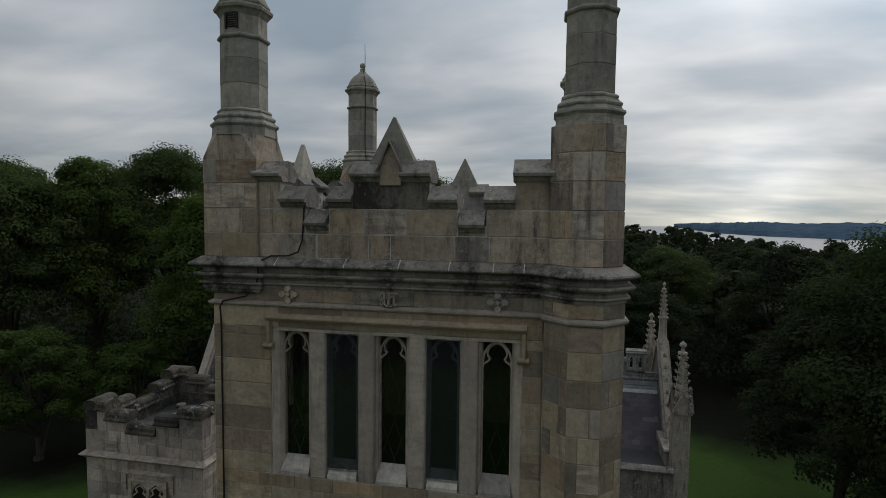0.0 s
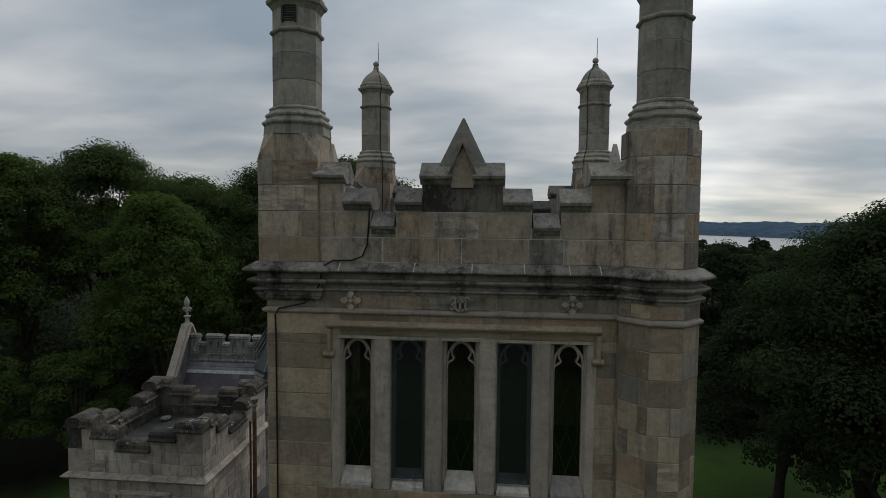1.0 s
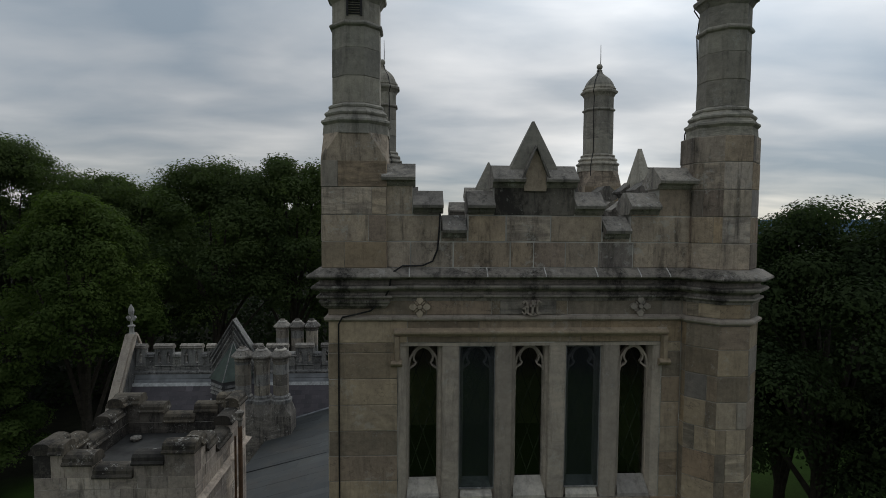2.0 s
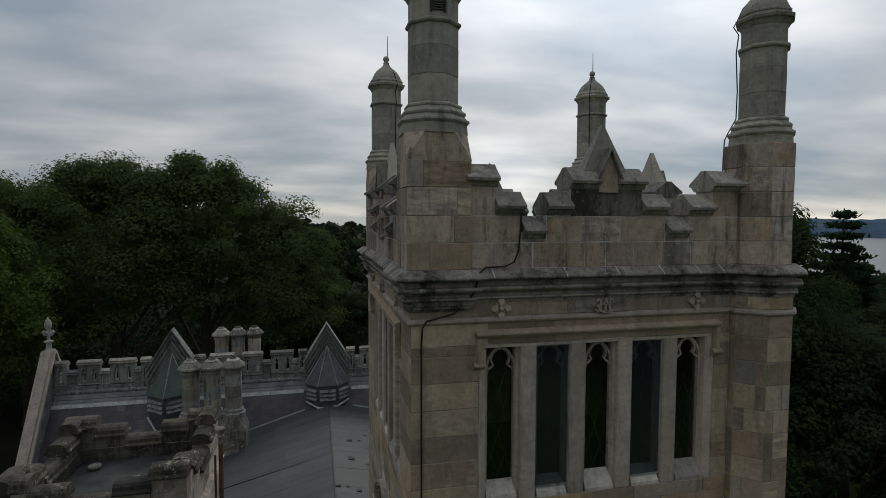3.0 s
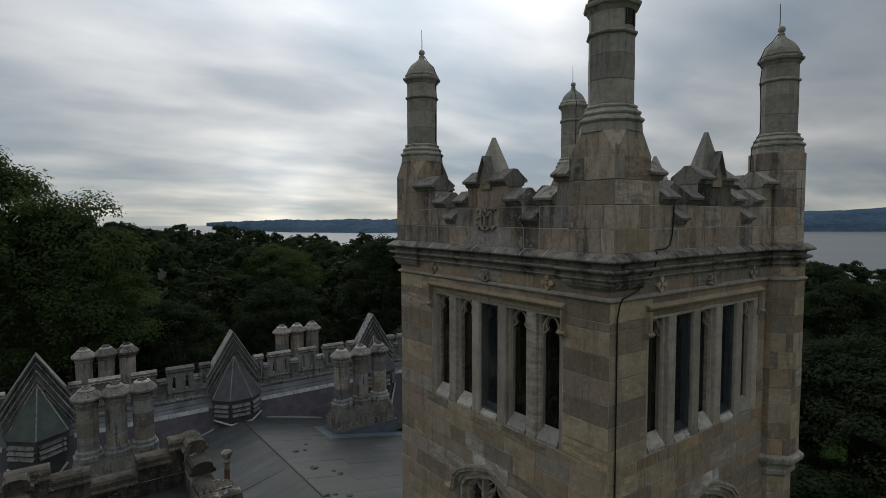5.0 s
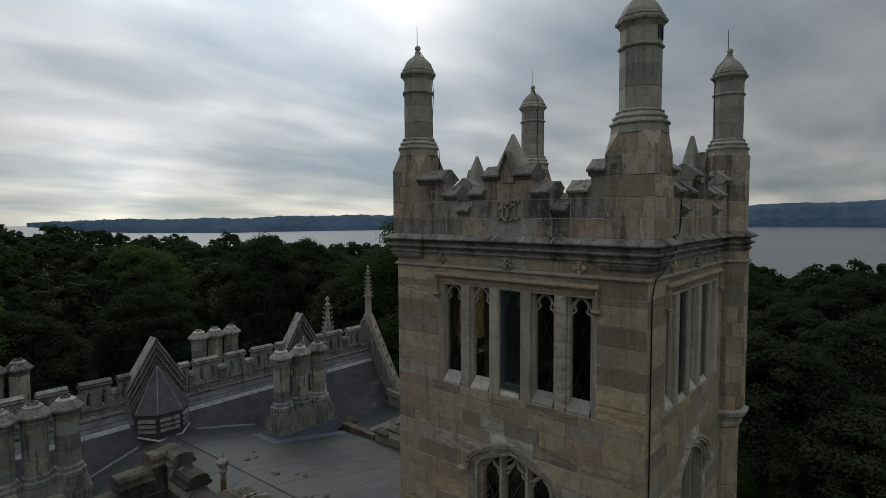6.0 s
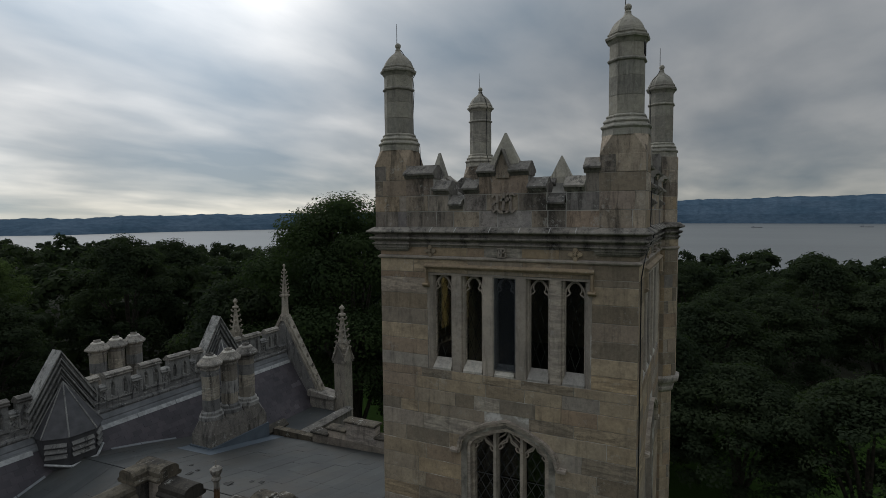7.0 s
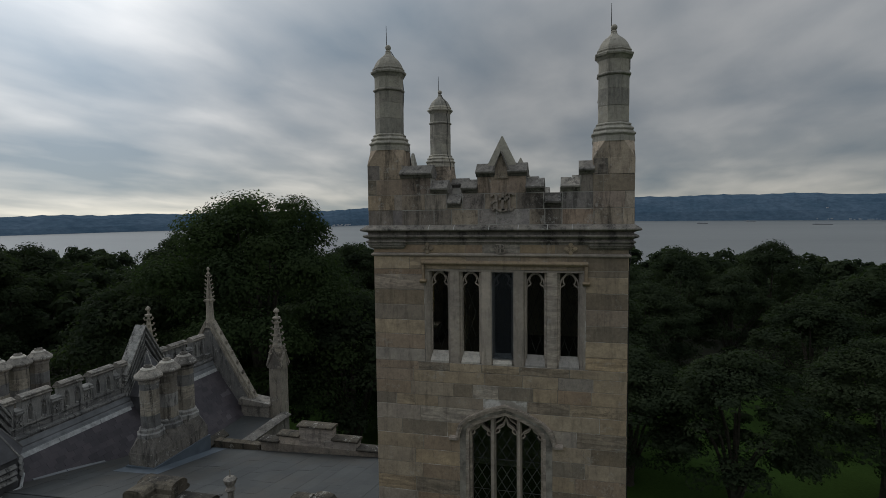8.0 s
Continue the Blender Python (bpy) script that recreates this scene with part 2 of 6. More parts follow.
M_CARVED = stone_material("tan_carved_stone", [(0.30, 0.275, 0.232), (0.35, 0.32, 0.27), (0.25, 0.23, 0.2)], stain=(0.035, 0.033, 0.03), stain_amount=0.8, lichen=0.5, soot=0.6, soot_from=0.54)
M_MOSS = stone_material("mossy_coping", [(0.095, 0.086, 0.072), (0.16, 0.138, 0.104), (0.06, 0.057, 0.052)], stain=(0.02, 0.02, 0.018), stain_amount=0.8, lichen=0.45, soot=0.85, soot_from=0.48, grain=0.6)
M_SILL = stone_material("pale_sill_stone", [(0.512, 0.488, 0.439), (0.439, 0.415, 0.378)], stain_amount=0.35, lichen=0.1)


def plain(name, colour, rough=0.7, metal=0.0, scale=6.0, vary=0.25, relief=0.15, spec=0.4):
    m, nt, bs = mat_nodes(name)
    n = noise_node(nt, scale, 6, 0.6)
    lo, hi = tuple(c * (1 - vary) for c in colour), tuple(min(1, c * (1 + vary)) for c in colour)
    nt.links.new(ramp(nt, n, [(0.3, lo), (0.7, hi)]), bs.inputs["Base Color"])
    bs.inputs["Roughness"].default_value, bs.inputs["Metallic"].default_value = rough, metal
    bs.inputs["Specular IOR Level"].default_value = spec
    bump(nt, bs, noise_node(nt, scale * 6, 4), relief, 0.01)
    return m


def mortar_material():
    """Pale lime where it was repointed, grey and washed out elsewhere."""
    m, nt, bs = mat_nodes("patched_lime_mortar")
    nt.links.new(ramp(nt, noise_node(nt, 1.6, 6, 0.65), [(0.36, (0.13, 0.12, 0.104)), (0.47, (0.27, 0.247, 0.208)), (0.57, (0.36, 0.335, 0.29)), (0.64, (0.62, 0.60, 0.56))]), bs.inputs["Base Color"])
    bs.inputs["Roughness"].default_value = 0.95
    bump(nt, bs, noise_node(nt, 40, 4), 0.5, 0.01)
    return m


M_MORTAR = mortar_material()
M_POINTING = plain("pale_lime_pointing", (0.40, 0.385, 0.35), 0.95, scale=2.2, vary=0.5)
M_REPOINT = plain("fresh_lime_mortar", (0.52, 0.51, 0.48), 0.95, scale=14, vary=0.35)
# near-black: the dimness of the unlit room is put into this colour
M_INSIDE = plain("dimmed_room_surface", (0.06, 0.055, 0.05), 0.9)
M_CABLE = plain("black_cable", (0.012, 0.012, 0.012), 0.55)
M_IRON = plain("dark_iron", (0.03, 0.03, 0.03), 0.5, 0.6)
M_LEADBAR = plain("lead_came", (0.09, 0.09, 0.095), 0.6, 0.3)
M_COPPER = plain("rusty_pipe", (0.13, 0.075, 0.042), 0.75, 0.1, scale=4, vary=0.6)
M_APRON = plain("grey_painted_apron", (0.19, 0.20, 0.21), 0.6, 0.0, scale=2.2, vary=0.35, relief=0.15)
M_WHITE = plain("white_flashing", (0.42, 0.43, 0.43), 0.6, vary=0.4)
M_GRIME = plain("grimy_flat_roof", (0.04, 0.04, 0.038), 0.85, scale=1.6, vary=0.6, relief=0.4)
M_BARK = plain("bark", (0.05, 0.042, 0.034), 0.95, scale=3, vary=0.4, relief=0.8)
M_GREENMETAL = plain("verdigris_metal", (0.055, 0.075, 0.062), 0.6, 0.1, scale=3, vary=0.3)
M_DARKMETAL = plain("dark_standing_seam_metal", (0.075, 0.075, 0.08), 0.6, 0.1, scale=3, vary=0.3)


def glass(name, tint, rough):
    m, nt, bs = mat_nodes(name)
    bs.inputs["Base Color"].default_value = (*tint, 1)
    bs.inputs["Roughness"].default_value = rough
    bs.inputs["Transmission Weight"].default_value = 1.0
    bs.inputs["IOR"].default_value = 1.45
    bump(nt, bs, noise_node(nt, 3.0, 2), 0.05, 0.01)
    return m


M_GLASS = glass("old_window_glass", (0.55, 0.56, 0.52), 0.03)
M_PANE = glass("storm_pane_glass", (0.36, 0.40, 0.45), 0.05)
M_PANE.node_tree.nodes["Principled BSDF"].inputs["Transmission Weight"].default_value = 0.98
M_PLASTER = plain("ochre_plaster", (0.36, 0.31, 0.22), 0.9)


def slate_material(name, rand=None):
    """Purple-grey slate: tone by piece, cloudy weathering, a few pale replaced or lichened slates."""
    m, nt, bs = mat_nodes(name)
    c = ramp(nt, noise_node(nt, 0.9, 6), [(0.3, (0.048, 0.043, 0.052)), (0.7, (0.084, 0.074, 0.083))])
    if rand:
        rnd = nt.nodes.new("ShaderNodeObjectInfo").outputs["Random"] if rand == "object" else nt.nodes.new("ShaderNodeNewGeometry").outputs["Random Per Island"]
        c = mixc(nt, 0.9, c, ramp(nt, rnd, [(0.0, (0.72, 0.72, 0.74)), (0.5, (1.0, 1.0, 1.0)), (0.94, (1.18, 1.15, 1.12)), (0.975, (1.3, 1.28, 1.25)), (1.0, (2.2, 2.25, 2.2))]), "MULTIPLY")
    c = mixc(nt, ramp(nt, noise_node(nt, 7, 5), [(0.62, (0, 0, 0)), (0.72, (0.35, 0.35, 0.35))]), c, (0.14, 0.138, 0.14))
    nt.links.new(c, bs.inputs["Base Color"])
    bs.inputs["Roughness"].default_value = 0.62
    bump(nt, bs, noise_node(nt, 22, 5), 0.3, 0.006)
    return m


def lead_material():
    m, nt, bs = mat_nodes("weathered_lead_sheet")
    c = ramp(nt, noise_node(nt, 0.8, 7, 0.6), [(0.3, (0.034, 0.038, 0.040)), (0.7, (0.062, 0.067, 0.067))])
    c = mixc(nt, 1.0, c, ramp(nt, nt.nodes.new("ShaderNodeObjectInfo").outputs["Random"], [(0.0, (0.78, 0.8, 0.8)), (1.0, (1.2, 1.18, 1.15))]), "MULTIPLY")
    c = mixc(nt, ramp(nt, noise_node(nt, 1.6, 6, 0.7, stretch=(0.4, 2.2, 1)), [(0.56, (0, 0, 0)), (0.75, (0.6, 0.6, 0.6))]), c, (0.04, 0.043, 0.043))
    c = mixc(nt, ramp(nt, noise_node(nt, 5, 5), [(0.66, (0, 0, 0)), (0.72, (0.3, 0.3, 0.3))]), c, (0.15, 0.15, 0.14))
    c = mixc(nt, ramp(nt, noise_node(nt, 0.55, 7, 0.7), [(0.48, (0, 0, 0)), (0.62, (0.75, 0.75, 0.75))]), c, (0.058, 0.054, 0.047))
    nt.links.new(c, bs.inputs["Base Color"])
    bs.inputs["Roughness"].default_value = 0.68
    bump(nt, bs, noise_node(nt, 4, 5), 0.3, 0.02)
    return m


M_SLATE, M_LEAD = slate_material("slate_bed"), lead_material()
M_SLATE_PIECE, M_SLATE_MASS = slate_material("purple_grey_slate", "object"), slate_material("purple_grey_slates", "island")
M_NEWLEAD = plain("bluish_lead", (0.10, 0.125, 0.15), 0.6, 0.0, scale=2, vary=0.25, relief=0.1)


def leaf_material(name, dark, light):
    m, nt, bs = mat_nodes(name)
    geo = nt.nodes.new("ShaderNodeNewGeometry").outputs["Random Per Island"]
    c = ramp(nt, geo, [(0.0, tuple(a * 0.7 + b * 0.3 for a, b in zip(dark, light))), (1.0, tuple(a * 0.35 + b * 0.65 for a, b in zip(dark, light)))])
    c = mixc(nt, 0.8, c, ramp(nt, noise_node(nt, 0.16, 5, 0.6), [(0.3, (0.55, 0.62, 0.6)), (0.72, (1.45, 1.4, 1.05))]), "MULTIPLY")
    nt.links.new(c, bs.inputs["Base Color"])
    bs.inputs["Roughness"].default_value = 0.85
    bs.inputs["Specular IOR Level"].default_value = 0.08
    # light that passes through the leaf
    tr = nt.nodes.new("ShaderNodeBsdfTranslucent")
    nt.links.new(mixc(nt, 1.0, c, (1.1, 1.3, 0.7), "MULTIPLY"), tr.inputs[0])
    mx = nt.nodes.new("ShaderNodeMixShader")
    mx.inputs[0].default_value = 0.42
    nt.links.new(bs.outputs[0], mx.inputs[1])
    nt.links.new(tr.outputs[0], mx.inputs[2])
    nt.links.new(mx.outputs[0], nt.nodes["Material Output"].inputs[0])
    return m


M_LEAF = leaf_material("oak_leaves", (0.050, 0.074, 0.033), (0.090, 0.120, 0.052))
M_LEAF_MID = leaf_material("deep_green_leaves", (0.025, 0.040, 0.020), (0.048, 0.069, 0.031))
M_LEAF_LIGHT = leaf_material("maple_leaves", (0.050, 0.080, 0.026), (0.098, 0.137, 0.044))
M_LEAF_DARK = leaf_material("dark_forest_leaves", (0.025, 0.036, 0.024), (0.043, 0.057, 0.033))
M_NEEDLE = leaf_material("pine_needles", (0.012, 0.026, 0.018), (0.03, 0.05, 0.035))


def ground_material():
    """Mown lawn round the house that gives way to leaf litter, painted near-black for the trees' shade."""
    m, nt, bs = mat_nodes("lawn_and_shaded_litter")
    L = nt.links.new
    c = ramp(nt, noise_node(nt, 0.05, 8, 0.6), [(0.3, (0.026, 0.054, 0.010)), (0.7, (0.048, 0.090, 0.017))])
    c = mixc(nt, 0.7, c, ramp(nt, noise_node(nt, 3, 6, 0.7), [(0.3, (0.7, 0.7, 0.7)), (0.7, (1.25, 1.25, 1.2))]), "MULTIPLY")
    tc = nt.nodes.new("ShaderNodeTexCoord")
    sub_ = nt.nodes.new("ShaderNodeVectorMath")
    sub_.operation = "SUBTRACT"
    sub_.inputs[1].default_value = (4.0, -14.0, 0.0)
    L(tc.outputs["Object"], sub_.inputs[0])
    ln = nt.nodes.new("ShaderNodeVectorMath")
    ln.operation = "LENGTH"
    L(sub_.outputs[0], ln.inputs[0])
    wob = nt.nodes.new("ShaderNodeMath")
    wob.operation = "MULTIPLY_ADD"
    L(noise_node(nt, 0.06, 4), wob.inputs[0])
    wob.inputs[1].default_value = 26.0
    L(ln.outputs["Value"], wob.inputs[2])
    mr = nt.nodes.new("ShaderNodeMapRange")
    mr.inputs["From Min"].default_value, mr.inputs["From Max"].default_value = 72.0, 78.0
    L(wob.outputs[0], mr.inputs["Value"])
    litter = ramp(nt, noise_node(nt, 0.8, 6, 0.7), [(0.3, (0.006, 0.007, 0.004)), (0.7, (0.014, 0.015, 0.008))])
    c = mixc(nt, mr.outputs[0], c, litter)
    L(c, bs.inputs["Base Color"])
    bs.inputs["Roughness"].default_value = 0.95
    bs.inputs["Specular IOR Level"].default_value = 0.1
    bump(nt, bs, noise_node(nt, 8, 5), 0.6, 0.05)
    return m


def water_material():
    m, nt, bs = mat_nodes("river_water")
    nt.links.new(ramp(nt, noise_node(nt, 0.004, 5, 0.6, stretch=(1, 0.25, 1)), [(0.3, (0.105, 0.114, 0.115)), (0.7, (0.145, 0.155, 0.154))]), bs.inputs["Base Color"])
    bs.inputs["Roughness"].default_value = 0.35
    bs.inputs["IOR"].default_value = 1.33
    bump(nt, bs, noise_node(nt, 0.06, 4, 0.6), 0.35, 2.0)
    return m


M_GROUND, M_WATER = ground_material(), water_material()


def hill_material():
    """Far woods with blue distance haze mixed into their colour, with paler clearings."""
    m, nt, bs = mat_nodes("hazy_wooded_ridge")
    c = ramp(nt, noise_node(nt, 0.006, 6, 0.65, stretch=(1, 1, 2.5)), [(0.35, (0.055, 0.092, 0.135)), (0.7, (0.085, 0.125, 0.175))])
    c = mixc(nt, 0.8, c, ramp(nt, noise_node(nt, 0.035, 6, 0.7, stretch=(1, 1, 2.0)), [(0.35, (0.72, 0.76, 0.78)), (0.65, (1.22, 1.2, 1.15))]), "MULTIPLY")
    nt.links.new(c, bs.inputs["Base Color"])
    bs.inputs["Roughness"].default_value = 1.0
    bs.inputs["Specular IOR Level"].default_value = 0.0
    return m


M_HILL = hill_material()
M_SPECK = plain("pale_shore_buildings", (0.4, 0.41, 0.43), 0.9)
M_BOAT = plain("grey_boat_hull", (0.12, 0.13, 0.14), 0.7)


# ---- building helpers ----
def under(ob, parent):
    """Makes ob a part of parent; meshes are written in world places, so the parent's own place is taken back."""
    ob.parent = parent
    if parent.type == "EMPTY":
        ob.matrix_parent_inverse = parent.matrix_basis.inverted()
    return ob


def part(name, bm, material, parent=None, label="", smooth=False):
    me = bpy.data.meshes.new(name)
    bmesh.ops.recalc_face_normals(bm, faces=bm.faces[:])
    if smooth:
        for f in bm.faces:
            f.smooth = True
    bm.to_mesh(me)
    bm.free()
    me.materials.append(material)
    ob = new(name, me)
    if parent:
        under(ob, parent)
    if label:
        ob["label"] = label
    return ob


def thing(name, at=(0, 0, 0), label="", category="", group="", kind=""):
    ob = new(name)
    ob.location = at
    ob.empty_display_size = 0.3
    bpy.context.view_layer.update()
    return tagged(ob, label, category, group, kind)


def box(bm, x0, x1, y0, y1, z0, z1):
    v = [bm.verts.new((x, y, z)) for z in (z0, z1) for x, y in ((x0, y0), (x1, y0), (x1, y1), (x0, y1))]
    for f in ((0, 3, 2, 1), (4, 5, 6, 7), (0, 1, 5, 4), (1, 2, 6, 5), (2, 3, 7, 6), (3, 0, 4, 7)):
        bm.faces.new([v[i] for i in f])
    return v


def prism(bm, pts, a0, a1, axis="y"):
    """A flat outline, pulled from a0 to a1. axis y: pts are (x, z); axis x: (y, z); axis z: (x, y)."""
    put = {"y": lambda p, a: (p[0], a, p[1]), "x": lambda p, a: (a, p[0], p[1]), "z": lambda p, a: (p[0], p[1], a)}[axis]
    lo, hi = [bm.verts.new(put(p, a0)) for p in pts], [bm.verts.new(put(p, a1)) for p in pts]
    bm.faces.new(lo), bm.faces.new(hi[::-1])
    n = len(pts)
    for i in range(n):
        bm.faces.new((lo[i], lo[(i + 1) % n], hi[(i + 1) % n], hi[i]))


def octa(cx, cy, ap, n=8, turn=0.5):
    r = ap / math.cos(math.pi / n)
    return [(cx + r * math.cos(2 * math.pi * (i + turn) / n), cy + r * math.sin(2 * math.pi * (i + turn) / n)) for i in range(n)]


def lathe(bm, cx, cy, profile, n=8, turn=0.5, cap=True):
    """Rings of an n-sided prism; profile rows are (z, apothem)."""
    rings = [[bm.verts.new((x, y, z)) for x, y in octa(cx, cy, max(ap, 1e-4), n, turn)] for z, ap in profile]
    for a, b in zip(rings, rings[1:]):
        for i in range(n):
            bm.faces.new((a[i], a[(i + 1) % n], b[(i + 1) % n], b[i]))
    if cap:
        bm.faces.new(rings[0][::-1]), bm.faces.new(rings[-1])


def sweep_outline(bm, outline, profile):
    """A moulding round a closed outline (anticlockwise); profile rows are (out, z)."""
    n = len(outline)
    rings = []
    for i, p in enumerate(outline):
        a, b = Vector(outline[i - 1]), Vector(outline[(i + 1) % n])
        p = Vector(p)
        d1, d2 = (p - a).normalized(), (b - p).normalized()
        n1, n2 = Vector((d1.y, -d1.x)), Vector((d2.y, -d2.x))
        m = (n1 + n2).normalized()
        m /= max(0.35, m.dot(n1))
        rings.append([bm.verts.new((p.x + m.x * o, p.y + m.y * o, z)) for o, z in profile])
    for i in range(n):
        a, b = rings[i], rings[(i + 1) % n]
        for j in range(len(profile) - 1):
            bm.faces.new((a[j], b[j], b[j + 1], a[j + 1]))


def tube(bm, path, r, n=6):
    path = [Vector(p) for p in path]
    rings = []
    for i, p in enumerate(path):
        d = (path[min(i + 1, len(path) - 1)] - path[max(i - 1, 0)]).normalized()
        s = d.cross(Vector((0.31, 0.87, 0.37))).normalized()
        t = d.cross(s)
        rr = r[i] if isinstance(r, (list, tuple)) else r
        rings.append([bm.verts.new(p + rr * (math.cos(2 * math.pi * k / n) * s + math.sin(2 * math.pi * k / n) * t)) for k in range(n)])
    for a, b in zip(rings, rings[1:]):
        for k in range(n):
            bm.faces.new((a[k], a[(k + 1) % n], b[(k + 1) % n], b[k]))
    bm.faces.new(rings[0]), bm.faces.new(rings[-1][::-1])


def band(bm, pts, width, y0, y1):
    """A flat strip of stone along an open line of (x, z), between two depths y."""
    P = [Vector(p) for p in pts]
    L, R = [], []
    for i, p in enumerate(P):
        d = (P[min(i + 1, len(P) - 1)] - P[max(i - 1, 0)]).normalized()
        nrm = Vector((-d.y, d.x)) * width / 2
        L.append(p + nrm), R.append(p - nrm)
    f = [[bm.verts.new((q.x, y, q.y)) for q in s] for s in (L, R) for y in (y0, y1)]
    lf, lb, rf, rb = f
    for i in range(len(P) - 1):
        bm.faces.new((lf[i], lf[i + 1], rf[i + 1], rf[i]))
        bm.faces.new((lb[i], rb[i], rb[i + 1], lb[i + 1]))
        bm.faces.new((lf[i], lb[i], lb[i + 1], lf[i + 1]))
        bm.faces.new((rf[i], rf[i + 1], rb[i + 1], rb[i]))
    for i in (0, -1):
        bm.faces.new((lf[i], rf[i], rb[i], lb[i]))


stone_rng = random.Random(11)


def stone_mesh(u0b, u1b, u0t, u1t, z0, z1, y, depth, m, chamfer=0.005):
    """One ashlar block with worn arrises: face at depth y (outwards is -y), laid by the pose m."""
    j = stone_rng.uniform(-0.004, 0.004)
    c = chamfer
    back, mid, front = y + depth, y + c + j, y + j
    v = []
    for yy, i in ((back, 0.0), (mid, 0.0), (front, c)):
        v += [(u0b + i, yy, z0 + i), (u1b - i, yy, z0 + i), (u1t - i, yy, z1 - i), (u0t + i, yy, z1 - i)]
    f = [(8, 9, 10, 11)]
    for a, b in ((0, 4), (4, 8)):
        for k in range(4):
            f.append((a + k, a + (k + 1) % 4, b + (k + 1) % 4, b + k))
    me = bpy.data.meshes.new("stone")
    me.from_pydata([tuple(m @ Vector(p)) for p in v], [], f)
    return me


def stone(parent, me, material):
    me.materials.append(material)
    return under(new("stone", me), parent)


def lay_courses(parent, m, u0, u1, levels, y, material, blocked=None, depth=0.05, lo=0.42, hi=1.12, joint=0.010):
    """Courses of blocks of varied length; blocked(z) gives the stretch of u that an opening takes at a height."""
    for z0, z1 in zip(levels, levels[1:]):
        runs = [(u0, u1, u0, u1)]
        if blocked:
            b0, b1 = blocked(z0), blocked(z1)
            if b0 or b1:
                b0, b1 = b0 or b1, b1 or b0
                runs = [(u0, b0[0], u0, b1[0]), (b0[1], u1, b1[1], u1)]
        for a, b, a2, b2 in runs:
            if min(b - a, b2 - a2) < 0.06:
                continue
            left, stops = a, [a]
            while b - left > hi * 1.15:
                left += stone_rng.uniform(lo, hi)
                if min(b, b2) - left < 0.2 or left < max(a, a2) + 0.15:
                    left = stops[-1] + (b - stops[-1]) * 0.5
                    if left < max(a, a2) + 0.1 or left > min(b, b2) - 0.1:
                        break
                    stops.append(left)
                    break
                stops.append(left)
            stops.append(b)
            for i in range(len(stops) - 1):
                p0, p1 = stops[i], stops[i + 1]
                t0, t1 = (a2 if i == 0 else p0), (b2 if i == len(stops) - 2 else p1)
                h = joint / 2
                stone(parent, stone_mesh(p0 + h, p1 - h, t0 + h, t1 - h, z0 + h, z1 - h, y, depth, m), material)


# ---- the tower ----
CX, CY, HALF = -0.03, -0.03, 2.74


def side(k):
    """Side k of the tower: 0 faces -y, 1 faces -x, 2 faces +y, 3 faces +x. Local x runs to the right as seen from outside, outwards is -y."""
    return Matrix.Translation((CX, CY, 0)) @ Matrix.Rotation(radians(-90 * k), 4, "Z")


tower = thing("stone_tower", (CX, CY, 0), "tall square tower of weathered grey-brown marble with battlements and corner turrets", "tower")
WIN_C = {0: -0.13, 1: 0.17, 2: 0.0, 3: 0.0}      # middle of the window group on each side
WZ0, WZ1, WHALF = 18.66, 20.74, 1.72             # five-light window
ARCH = [(-0.88, 17.10), (-0.83, 17.24), (-0.68, 17.37), (-0.36, 17.51), (0.0, 17.62), (0.36, 17.51), (0.68, 17.37), (0.83, 17.24), (0.88, 17.10)]
ARCH_Z0 = 14.3


def arch_half(z, grow=0.0):
    """Half the width of the arched opening at a height."""
    if z <= 17.10:
        return 0.88 + grow
    for (a, za), (b, zb) in zip(ARCH[4:], ARCH[5:]):
        if zb <= z - grow <= za:
            return a + (b - a) * (z - grow - za) / (zb - za) + grow
    return None if z - grow > 17.62 else 0.88 + grow


def tower_wall(k):
    """The core of one wall, half a metre thick, with its openings."""
    m, c, y0, y1 = side(k), WIN_C[k], -HALF + 0.008, -HALF + 0.5
    e = HALF - 0.008 if k % 2 == 0 else HALF - 0.5
    bm = bmesh.new()
    if k == 3:
        box(bm, -e, e, y0, y1, 0, 21.7)
    else:
        box(bm, -e, e, y0, y1, WZ1, 21.7)
        box(bm, -e, c - WHALF, y0, y1, WZ0, WZ1)
        box(bm, c + WHALF, e, y0, y1, WZ0, WZ1)
        ac = c if k == 0 else c + 0.05
        if k == 2:
            box(bm, -e, e, y0, y1, 0, WZ0)
        else:
            box(bm, -e, ac - 0.88, y0, y1, ARCH_Z0, WZ0)
            box(bm, ac + 0.88, e, y0, y1, ARCH_Z0, WZ0)
            for (a, za), (b, zb) in zip(ARCH, ARCH[1:]):
                prism(bm, [(ac + a, za), (ac + b, zb), (ac + b, WZ0), (ac + a, WZ0)], y0, y1)
            box(bm, -e, e, y0, y1, 0, ARCH_Z0)
    bm.transform(m)
    return part("wall", bm, M_MORTAR, tower, "square-cut marble blocks with pale mortar joints")


walls = [tower_wall(k) for k in range(4)]
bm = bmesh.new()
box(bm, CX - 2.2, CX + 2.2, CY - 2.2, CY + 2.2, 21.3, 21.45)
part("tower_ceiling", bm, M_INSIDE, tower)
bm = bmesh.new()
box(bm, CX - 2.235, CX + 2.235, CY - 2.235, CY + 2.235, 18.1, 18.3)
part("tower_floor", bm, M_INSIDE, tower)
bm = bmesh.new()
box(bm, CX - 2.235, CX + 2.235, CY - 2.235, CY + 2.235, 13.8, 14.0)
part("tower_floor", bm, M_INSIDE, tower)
bm = bmesh.new()
box(bm, CX - 2.6, CX + 2.6, CY - 2.6, CY + 2.6, 21.70, 21.78)
